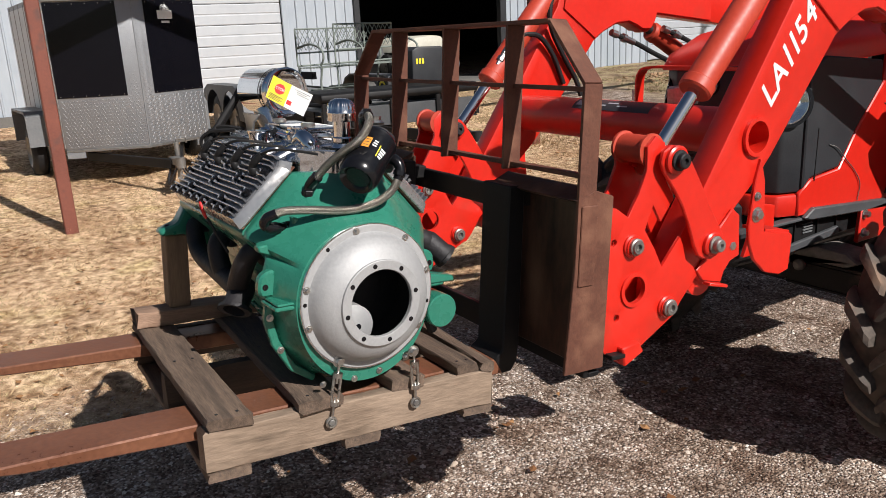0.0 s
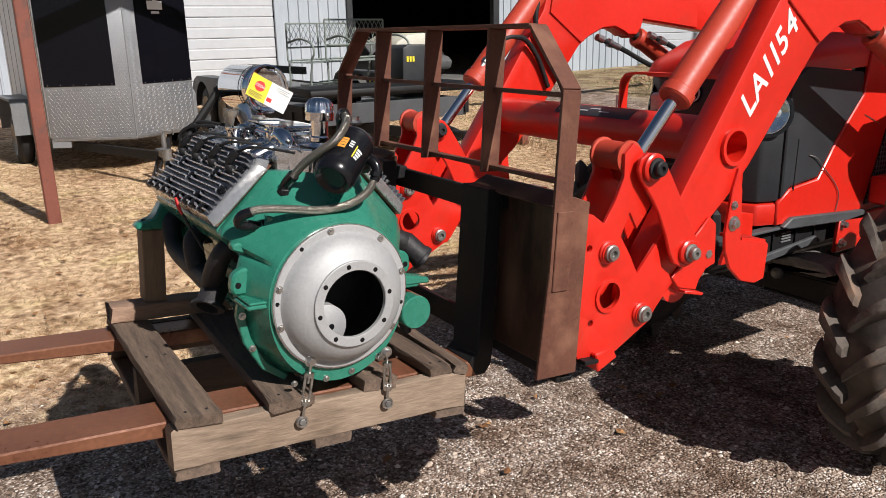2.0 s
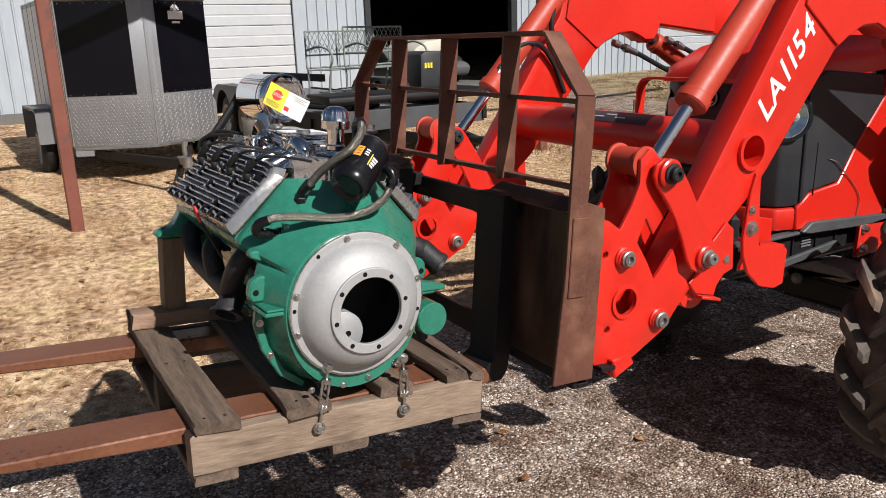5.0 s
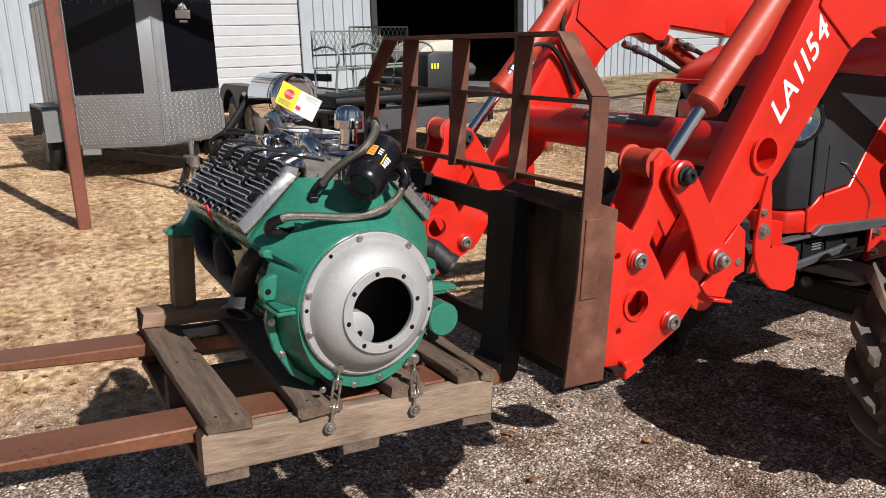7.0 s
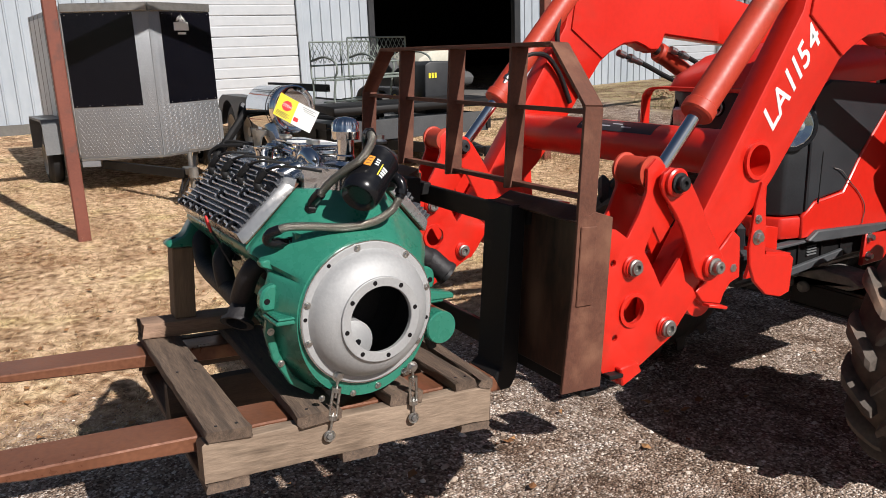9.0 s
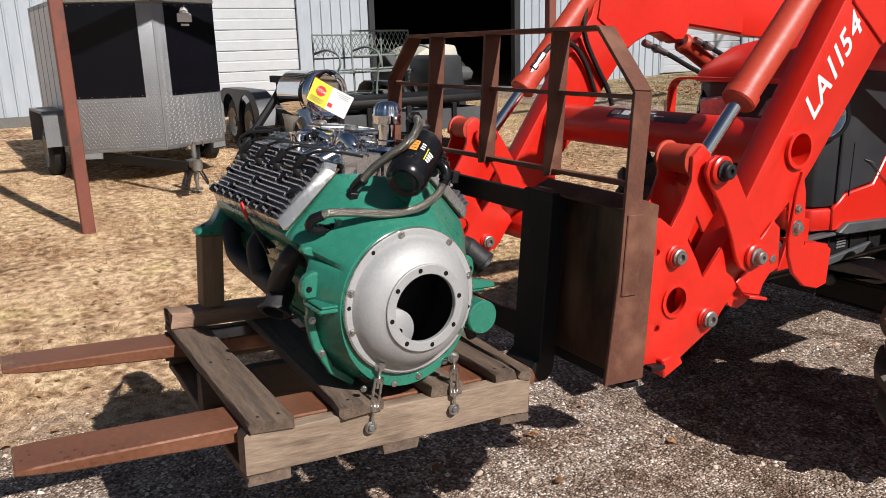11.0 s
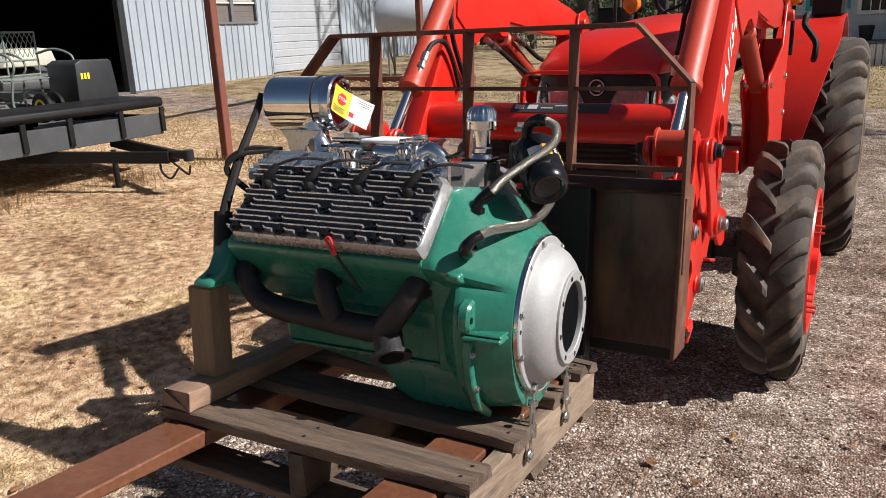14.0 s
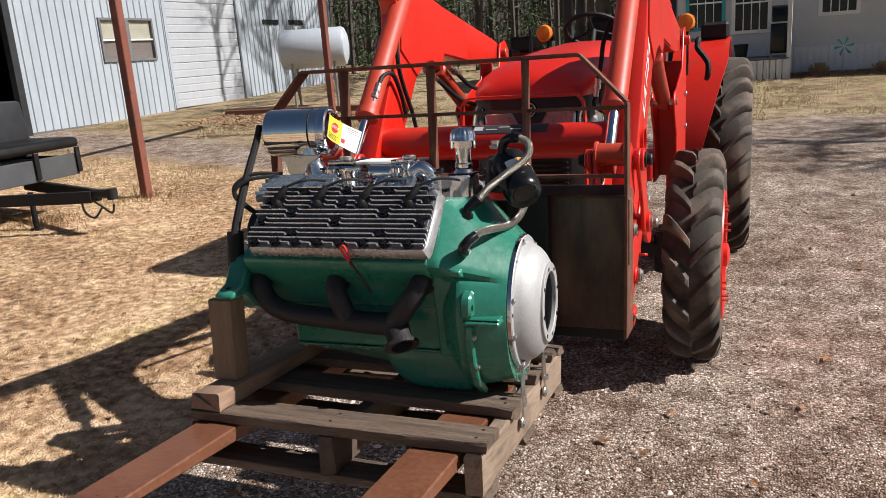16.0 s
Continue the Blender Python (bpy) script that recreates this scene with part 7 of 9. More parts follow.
def engine_block():
    # cylinder block: V section with a crankcase below
    b = B()
    sec = [(-0.240, 0.161), (-0.246, 0.150), (-0.232, 0.128), (-0.165, 0.060), (-0.135, -0.05), (-0.125, -0.10), (-0.125, -0.125),
           (0.145, -0.125), (0.145, -0.10), (0.155, -0.05), (0.185, 0.060), (0.252, 0.128), (0.266, 0.150), (0.260, 0.161), (0.128, 0.292), (-0.108, 0.292)]
    up = sec[:3] + [(-0.165, 0.060), (-0.152, 0.010), (0.172, 0.010), (0.185, 0.060)] + sec[11:]
    prism(b, up, "x", -0.752, -0.205, 0.006, seg=2)
    blk = part("block", b, GREEN, eng, "glossy green cylinder block")
    # crankcase, set back from the front face
    b = B()
    low = [(-0.151, 0.012)] + sec[4:6] + [(-0.125, -0.118), (0.145, -0.118)] + sec[8:10] + [(0.171, 0.012)]
    prism(b, low, "x", -0.668, -0.205, 0.008, seg=2)
    part("crankcase", b, GREEN, eng)
    b = B()
    prism(b, [(-0.203, 0.121), (-0.180, 0.06), (-0.150, -0.05), (-0.140, -0.13), (0.150, -0.13), (0.165, -0.05), (0.190, 0.06), (0.222, 0.121)], "x", -0.215, -0.150, 0.004)
    part("block_rear", b, GREEN, eng)
    # front timing cover with mounting horns
    b = B()
    prism(b, [(-0.10, 0.015), (0.12, 0.015), (0.20, 0.10), (0.12, 0.24), (-0.11, 0.24), (-0.19, 0.10)], "x", -0.79, -0.745, 0.008)
    part("timing_cover", b, GREEN, eng)
    for s in (-1, 1):
        b = B()
        prism(b, [(CY + s * 0.15, 0.16), (CY + s * 0.22, 0.155), (CY + s * 0.262, 0.085), (CY + s * 0.315, 0.064), (CY + s * 0.315, 0.048), (CY + s * 0.24, 0.048), (CY + s * 0.19, 0.0), (CY + s * 0.15, -0.02)], "x", -0.815, -0.755, 0.006)
        part("engine_mount", b, GREEN, eng, "green cast mounting horn")
        b = B()
        bolt(b, (-0.785, CY + s * 0.285, 0.066), (0, 0, 1), 0.010, 0.012)
        part("mount_bolt", b, CAST_IRON, eng)
    # oil pan: shallow front, deep rear sump
    b = B()
    prism(b, [(-0.655, -0.118), (-0.645, -0.124), (-0.415, -0.128), (-0.400, -0.140), (-0.385, -0.175), (-0.355, -0.215), (-0.315, -0.236), (-0.27, -0.242), (-0.13, -0.242), (-0.125, -0.118)], "y", CY - 0.118, CY + 0.118, 0.016, seg=3)
    part("oil_pan", b, GREEN, eng, "green sheet-metal oil pan")
    b = B()
    prism(b, [(-0.664, -0.118), (-0.125, -0.118), (-0.125, -0.125), (-0.664, -0.125)], "y", CY - 0.138, CY + 0.138, 0.002)
    part("pan_rail", b, GREEN, eng)
    for i in range(8):
        for s in (-1, 1):
            b = B()
            bolt(b, (-0.645 + i * 0.068, CY + s * 0.129, -0.1255), (0, 0, -1), 0.006, 0.006)
            part("pan_bolt", b, DULL_STEEL, eng)


engine_block()


def bell_housing():
    # outline of the cast rear face: wide shoulders under the heads, a notch, then the round bell
    rear = [(-0.230, 0.0), (-0.225, 0.055), (-0.210, 0.105), (-0.203, 0.122), (-0.232, 0.128), (-0.243, 0.140), (-0.240, 0.158), (-0.113, 0.295), (-0.095, 0.300), (0.115, 0.298), (0.133, 0.294), (0.260, 0.160), (0.263, 0.148), (0.263, 0.125),
            (0.240, 0.097), (0.236, 0.05), (0.238, 0.0), (0.205, -0.13), (0.12, -0.212), (0.01, -0.238), (-0.12, -0.218), (-0.200, -0.13)]
    rear = [(y - CY, z - CZ) for y, z in rear]
    N = 144
    rings = []
    # share of the way from the shoulder to the rim, and share of the outline
    for back, q, f in ((0.065, 0.0, 0.985), (0.008, 0.0, 1.0), (0.002, 0.0, 0.995), (0.0, 0.04, 0.975), (0.0, 0.34, 0.67), (0.0, 0.67, 0.335), (0.0, 0.90, 0.10), (0.0, 0.985, 0.015), (0.0, 1.0, 0.0)):
        ring = []
        for k in range(N):
            a = 2 * math.pi * k / N
            c, sn = math.cos(a), math.sin(a)
            low = max(0.0, -sn) ** 2
            top = float(np.interp(c, (-0.9, -0.62, -0.36, 0.0, 1.0), (-0.178, -0.192, -0.208, -0.152, -0.150)))
            lower = min(1.0, max(0.0, (0.50 - sn) / 0.08))
            shoulder = top + (-0.128 - top) * lower
            recess = f - 0.24 * lower if back > 0.05 else f
            front = 0.196 + 0.034 * low
            full = ray_radius(rear, a)
            r = full * recess if back > 0.05 else front + (full - front) * f
            x = shoulder - back + (-0.014 - shoulder) * q
            ring.append((x, CY + r * c, CZ + r * sn))
        rings.append(ring)
    b = B()
    lip_ring = [(-0.012, CY + 0.172 * math.cos(2 * math.pi * k / N), CZ + 0.172 * math.sin(2 * math.pi * k / N)) for k in range(N)]
    loft(b, rings + [lip_ring], caps=False)
    part("bell_housing", b, GREEN, eng, "green cast bell housing", smooth=32)
    # near-black lining: the recess's darkness is in the colour, unlike the green casting
    b = B()
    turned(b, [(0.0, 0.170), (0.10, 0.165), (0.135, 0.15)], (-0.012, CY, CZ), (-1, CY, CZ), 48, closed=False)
    part("housing_inside", b, CAST_IRON, eng, "inside of the bell housing, darkened by its near-black colour", smooth=50)
    # split line: ledge with ear, side lip and bolts
    for s in (-1, 1):
        b = B()
        box(b, -0.118, -0.020, min(CY + s * 0.185, CY + s * 0.247), max(CY + s * 0.185, CY + s * 0.247), -0.012, 0.000, 0.004)
        box(b, -0.118, -0.020, min(CY + s * 0.185, CY + s * 0.242), max(CY + s * 0.185, CY + s * 0.242), 0.001, 0.008, 0.003)
        part("split_flange", b, GREEN, eng)
        b = B()
        prism(b, [(CY + s * 0.215, 0.009), (CY + s * 0.255, 0.009), (CY + s * 0.262, 0.030), (CY + s * 0.256, 0.062), (CY + s * 0.238, 0.075), (CY + s * 0.215, 0.078)], "x", -0.12, -0.090, 0.006)
        ear = part("ear", b, GREEN, eng)
        b = B()
        turned(b, [(0, 0.008), (0.001, 0.0075)], (-0.0898, CY + s * 0.243, 0.036), (1, CY + s * 0.243, 0.036), 16)
        part("ear_hole", b, GLOSS_BLACK, ear)
        b = B()
        lip = [(CY + s * 0.243, -0.013), (CY + s * 0.248, -0.05), (CY + s * 0.230, -0.12), (CY + s * 0.182, -0.198), (CY + s * 0.12, -0.240), (CY + s * 0.11, -0.225), (CY + s * 0.17, -0.18), (CY + s * 0.210, -0.11), (CY + s * 0.226, -0.05), (CY + s * 0.224, -0.013)]
        prism(b, lip, "x", -0.112, -0.092, 0.003)
        part("housing_lip", b, GREEN, eng)
        for yy, zz in ((0.234, -0.045), (0.208, -0.135)):
            b = B()
            bolt(b, (-0.092, CY + s * yy, zz), (1, 0, 0), 0.0065, 0.008)
            part("housing_bolt", b, STEEL, eng)
    for yy, zz in ((-0.12, -0.218), (-0.03, -0.222), (0.045, -0.215), (0.125, -0.19)):
        b = B()
        bolt(b, (-0.0125, yy, zz), (1, 0, 0), 0.006, 0.007)
        part("housing_bolt", b, STEEL, eng)
    # tapped boss for the lower hose and the tab below it
    b = B()
    prism(b, [(-0.150, 0.150), (-0.138, 0.150), (-0.128, 0.172), (-0.132, 0.200), (-0.150, 0.206)], "x", -0.175, -0.100, 0.005)
    part("tapped_boss", b, GREEN, eng)
    b = B()
    prism(b, [(-0.236, 0.118), (-0.205, 0.106), (-0.185, 0.112), (-0.190, 0.122), (-0.215, 0.136), (-0.236, 0.134)], "x", -0.150, -0.118, 0.004)
    part("cast_tab", b, GREEN, eng)


bell_housing()


def bell_cover():
    c0, c1 = (-0.012, CY, CZ), (1, CY, CZ)
    b = B()
    turned(b, [(0.0, 0.189), (0.009, 0.190), (0.0125, 0.187), (0.0128, 0.172), (0.016, 0.170), (0.028, 0.165), (0.044, 0.155), (0.058, 0.140), (0.067, 0.125), (0.071, 0.114), (0.0725, 0.112), (0.078, 0.1115),
               (0.079, 0.110), (0.079, 0.088), (0.077, 0.0865), (0.0665, 0.0865), (0.063, 0.096), (0.057, 0.118), (0.045, 0.138), (0.028, 0.154), (0.008, 0.163)], c0, c1, 96, closed=False)
    cov = part("bell_cover", b, ALU, eng, "cast aluminium domed bell cover", smooth=28)
    b = B()
    ring_plate(b, (-0.0118, CY, CZ), (-0.0020, CY, CZ), 0.1885, 0.1918, 96)
    part("cover_rim", b, POLISHED, cov, "bright machined rim")
    # near-black disc, coloured to keep the depth behind the opening dark
    b = B()
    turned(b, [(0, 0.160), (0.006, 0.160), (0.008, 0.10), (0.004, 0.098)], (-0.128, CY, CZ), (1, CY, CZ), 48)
    part("inner_plate", b, CAST_IRON, cov, "inner face, darkened by its near-black colour")
    b = B()
    turned(b, [(-0.08, 0.060), (0.012, 0.060), (0.014, 0.057)], (-0.042, CY - 0.034, CZ - 0.085), (1, CY - 0.034, CZ - 0.085), 40)
    part("inner_boss", b, ALU, cov)
    b = B()
    turned(b, [(0, 0.0085), (0.0012, 0.008)], (-0.0279, CY - 0.018, CZ - 0.086), (1, CY - 0.018, CZ - 0.086), 18)
    part("boss_hole", b, GLOSS_BLACK, cov)
    for y, z, r in ((-0.035, -0.085, 0.012), (0.03, 0.03, 0.010), (-0.05, 0.045, 0.014)):
        b = B()
        turned(b, [(0, r), (0.002, r)], (-0.092, CY + y - 0.02, CZ + z), (1, CY + y - 0.02, CZ + z), 16)
        part("bore", b, GLOSS_BLACK, cov)
    for i in range(8):
        a = radians(12 + 45 * i)
        p = (0.0670, CY + 0.0995 * math.cos(a), CZ + 0.0995 * math.sin(a))
        b = B()
        turned(b, [(0, 0.0062), (0.0012, 0.0058)], p, (1, p[1], p[2]), 14)
        part("threaded_hole", b, GLOSS_BLACK, cov)
    for a, big in ((102, 1), (54, 1), (166, 1), (16, 1), (178, 0), (198, 1), (244, 0), (-12, 0), (-34, 1), (130, 0)):
        a = radians(a)
        p = (0.0008, CY + 0.1795 * math.cos(a), CZ + 0.1795 * math.sin(a))
        b = B()
        if big:
            bolt(b, p, (1, 0, 0), 0.0062, 0.007)
            part("cover_bolt", b, STEEL, cov)
        else:
            turned(b, [(0, 0.0055), (0.0008, 0.005)], p, (1, p[1], p[2]), 12)
            part("cover_hole", b, GLOSS_BLACK, cov)


bell_cover()


# head bolts and plugs in one head: along the head, up the slope
HEAD_BOLTS = [(0.044, 0.013), (0.111, 0.013), (0.170, 0.013), (0.238, 0.013), (0.305, 0.013), (0.370, 0.013), (0.431, 0.013), (0.498, 0.013), (0.131, 0.040), (0.391, 0.040), (0.024, 0.078), (0.271, 0.082), (0.500, 0.082),
              (0.137, 0.111), (0.412, 0.111), (0.020, 0.146), (0.266, 0.142), (0.500, 0.146), (0.138, 0.180), (0.266, 0.190), (0.395, 0.180)]
HEAD_PLUGS = [(0.070, 0.142), (0.205, 0.142), (0.340, 0.142), (0.465, 0.142)]


def fin_bar(m, path):
    """A tapered fin along a path in the head's plane; its top is bare metal."""
    b = B()
    rings = []
    for k, (pu, pv) in enumerate(path):
        q0, q1 = path[max(0, k - 1)], path[min(len(path) - 1, k + 1)]
        d = Vector((q1[0] - q0[0], q1[1] - q0[1])).normalized()
        w = Vector((-d.y, d.x))
        rings.append([m @ Vector((pu + w.x * e, pv + w.y * e, h)) for e, h in ((-0.0034, -0.0095), (-0.0021, 0.0064), (-0.0011, 0.0076), (0.0011, 0.0076), (0.0021, 0.0064), (0.0034, -0.0095))])
    loft(b, rings)
    return b


def cylinder_head(s):
    """One finned head; s is -1 for the bank towards -y, 1 for the other, which sits further back."""
    u = Vector((-1, 0, 0))
    v = Vector((0, -s * 0.70, 0.714)).normalized()
    n = Vector((0, s * 0.714, 0.70)).normalized()
    o = Vector((-0.200 if s < 0 else -0.160, CY + s * 0.284, 0.1985))
    m = Matrix((u, v, n)).transposed().to_4x4()
    m.translation = o
    L, W = 0.524, 0.205
    b = B()

    def ring(e0, e1, f, h):
        c = 0.016
        q = [(e0, c - f), (e0 + c * 0.4, -f), (e1 - c, -f), (e1, c - f), (e1, W - c + f), (e1 - c, W + f), (e0 + c * 1.6, W + f), (e0, W - c * 1.6 + f)]
        return [m @ Vector((a, d, h)) for a, d in q]
    loft(b, [ring(-0.010, L + 0.004, 0.008, -0.040), ring(-0.012, L + 0.004, 0.009, -0.037), ring(-0.003, L + 0.001, 0.002, -0.012), ring(0.001, L, 0.0, -0.009)])
    head = part("cylinder_head", b, HEAD_ALU, eng, "finned cylinder head, polished edges")
    b = B()
    prism(b, [(0.008, 0.014), (0.014, 0.006), (L - 0.014, 0.006), (L - 0.006, 0.014), (L - 0.006, W - 0.014), (L - 0.014, W - 0.006), (0.030, W - 0.006), (0.008, W - 0.028)], "z", -0.0088, -0.0062, 0, m)
    part("black_field", b, BLACK_FIN, head, "black paint between the fins")
    nf = 13
    for i in range(nf):
        vv = 0.0095 + i * (W - 0.019) / (nf - 1)
        wells = sorted([(bu, 0.0150) for bu, bv in HEAD_BOLTS if abs(bv - vv) < 0.0115] + [(bu, 0.019) for bu, bv in HEAD_PLUGS if abs(bv - vv) < 0.016])
        e0, e1 = (0.002 if vv < W - 0.03 else 0.028), L - 0.002
        spans, at, hook0 = [], e0, False
        for c, r in wells:
            if c - r > at + 0.010:
                spans.append((at, c - r, hook0, True))
            at, hook0 = max(at, c + r), True
        if e1 > at + 0.008:
            spans.append((at, e1, hook0, False))
        for a, c, h0, h1 in spans:
            path = []
            if h0:
                path += [(a - 0.004, vv - 0.0085), (a, vv - 0.0065), (a + 0.003, vv - 0.0015), (a + 0.007, vv)]
            else:
                path += [(a, vv), (a + 0.007, vv)]
            if h1 and c - a > 0.03:
                path += [(c - 0.012, vv), (c - 0.006, vv + 0.001), (c - 0.001, vv + 0.0045)]
            else:
                path += [(c - 0.001 if c - a > 0.011 else a + 0.010, vv)]
            ob = part("fin", fin_bar(m, path), BLACK_FIN, head, smooth=None)
            ob.data.materials.append(FIN)
            for f in ob.data.polygons:
                if f.normal.dot(n) > 0.25:
                    f.material_index = 1
    for bu, bv in HEAD_BOLTS:
        b = B()
        p = m @ Vector((bu, bv, -0.0065))
        turned(b, [(0, 0.0118), (0.006, 0.0115), (0.0075, 0.0095)], p, p + n, 16)
        turned(b, [(0.007, 0.0080), (0.015, 0.0078), (0.0165, 0.0062)], p, p + n, 6)
        part("head_bolt", b, GLOSS_BLACK, head)
    for k, (pu, pv) in enumerate(HEAD_PLUGS):
        p = m @ Vector((pu, pv - 0.006, -0.006))
        b = B()
        turned(b, [(0, 0.014), (0.003, 0.0135), (0.003, 0.011), (0.012, 0.0095)], p, p + n, 14)
        part("spark_plug", b, STEEL, head)
        q = m @ Vector((pu - 0.026, pv + 0.036, 0.030))
        b = B()
        tube(b, [p + n * 0.004, p + n * 0.015 + v * 0.002, p + n * 0.023 + v * 0.010, (p + q) / 2 + n * 0.013, q], (0.0125, 0.0088), seg=12, n=4)
        part("plug_boot", b, RUBBER, head)
        e = m @ Vector((pu - 0.075, pv + 0.066, 0.022))
        f = Vector((e.x + 0.025, CY + s * 0.055, 0.348))
        b = B()
        tube(b, [q, (q + e) / 2 + n * 0.003, e, (e + f) / 2 + Vector((0, 0, 0.002)), f], 0.0038, seg=6, n=6)
        part("plug_wire", b, RUBBER, head)
    # gasket line
    b = B()
    prism(b, [(-0.006, -0.004), (L - 0.004, -0.004), (L - 0.004, W), (-0.006, W)], "z", -0.0432, -0.0402, 0, m)
    part("head_gasket", b, RUST, eng)


for s in (-1, 1):
    cylinder_head(s)


def exhaust(s):
    y = lambda d: CY + s * d
    for x in (-0.735, -0.490, -0.240):
        b = B()
        rod(b, (x, y(0.150), 0.092), (x, y(0.198), 0.090), 0.038, seg=16, edge=0.004)
        part("port_flange", b, CAST_IRON, eng)
    b = B()
    tube(b, [(-0.735, y(0.18), 0.092), (-0.728, y(0.215), 0.074), (-0.690, y(0.222), 0.018), (-0.62, y(0.222), -0.006), (-0.50, y(0.222), -0.016), (-0.40, y(0.224), -0.022), (-0.318, y(0.230), -0.022)], (0.027, 0.032), seg=14, n=6)
    part("exhaust_manifold", b, CAST_IRON, eng, "dull black cast-iron exhaust manifold", smooth=60)
    b = B()
    tube(b, [(-0.490, y(0.160), 0.094), (-0.490, y(0.200), 0.092), (-0.482, y(0.228), 0.066), (-0.468, y(0.230), 0.026), (-0.455, y(0.224), -0.012)], (0.026, 0.029), seg=14, n=6)
    part("manifold_branch", b, CAST_IRON, eng, smooth=60)
    b = B()
    if s < 0:
        tube(b, [(-0.238, y(0.17), 0.100), (-0.234, y(0.215), 0.098), (-0.252, y(0.234), 0.062), (-0.285, y(0.236), 0.018), (-0.314, y(0.232), -0.018), (-0.312, y(0.234), -0.040)], (0.026, 0.032), seg=14, n=6)
        p0, p1 = Vector((-0.316, y(0.220), -0.022)), Vector((-0.288, y(0.252), -0.066))
    else:
        tube(b, [(-0.31, y(0.228), -0.042), (-0.26, y(0.24), 0.0), (-0.236, y(0.26), 0.06), (-0.230, y(0.30), 0.072), (-0.225, y(0.34), 0.045)], (0.032, 0.033), seg=14, n=6)
        p0, p1 = Vector((-0.228, y(0.33), 0.058)), Vector((-0.20, y(0.375), 0.015))
    part("manifold_branch", b, CAST_IRON, eng, smooth=60)
    b = B()
    turned(b, [(-0.02, 0.030), (0.0, 0.036), (0.052, 0.034), (0.060, 0.038), (0.070, 0.039), (0.070, 0.030), (0.02, 0.026), (0.018, 0.001)], p0, p1, 24, closed=False)
    outlet = part("outlet", b, CAST_IRON, eng, "open manifold outlet")
    # oval two-bolt flange round the mouth
    d = (p1 - p0).normalized()
    w = d.cross(Vector((0, 0, 1))).normalized()
    v = d.cross(w)
    q = p0 + d * 0.062
    b = B()
    rings = []
    for h, grow in ((0.0, 0.0), (0.011, 0.001)):
        for outer in (False, True):
            ring = []
            for k in range(40):
                t = 2 * math.pi * k / 40
                r = 0.0305 if not outer else 0.0375 + grow + 0.011 * abs(math.cos(t)) ** 5
                ring.append(q + d * h + (w * math.cos(t) + v * math.sin(t)) * r)
            rings.append(ring)
    loft(b, [rings[0], rings[1], rings[3], rings[2], rings[0]], caps=False)
    bmesh.ops.remove_doubles(b, verts=b.verts, dist=1e-6)
    part("outlet_flange", b, CAST_IRON, outlet, "dull oval flange", smooth=40)
    for x in (-0.735, -0.240):
        b = B()
        bolt(b, (x, y(0.212), 0.116), (0, s, 0.6), 0.010, 0.014)
        part("manifold_bolt", b, DULL_STEEL, eng)


for s in (-1, 1):
    exhaust(s)


def fluted_cap(c, n, rings, flutes, depth):
    """A turned cap whose side and crown are fluted."""
    b = B()
    c = Vector(c)
    N = flutes * 8
    out = []
    for h, r, w in rings:
        out.append([c + Vector((r * (1 + w * depth * math.cos(flutes * 2 * math.pi * k / N)) * math.cos(2 * math.pi * k / N), r * (1 + w * depth * math.cos(flutes * 2 * math.pi * k / N)) * math.sin(2 * math.pi * k / N), h)) for k in range(N)])
    return loft(b, out)


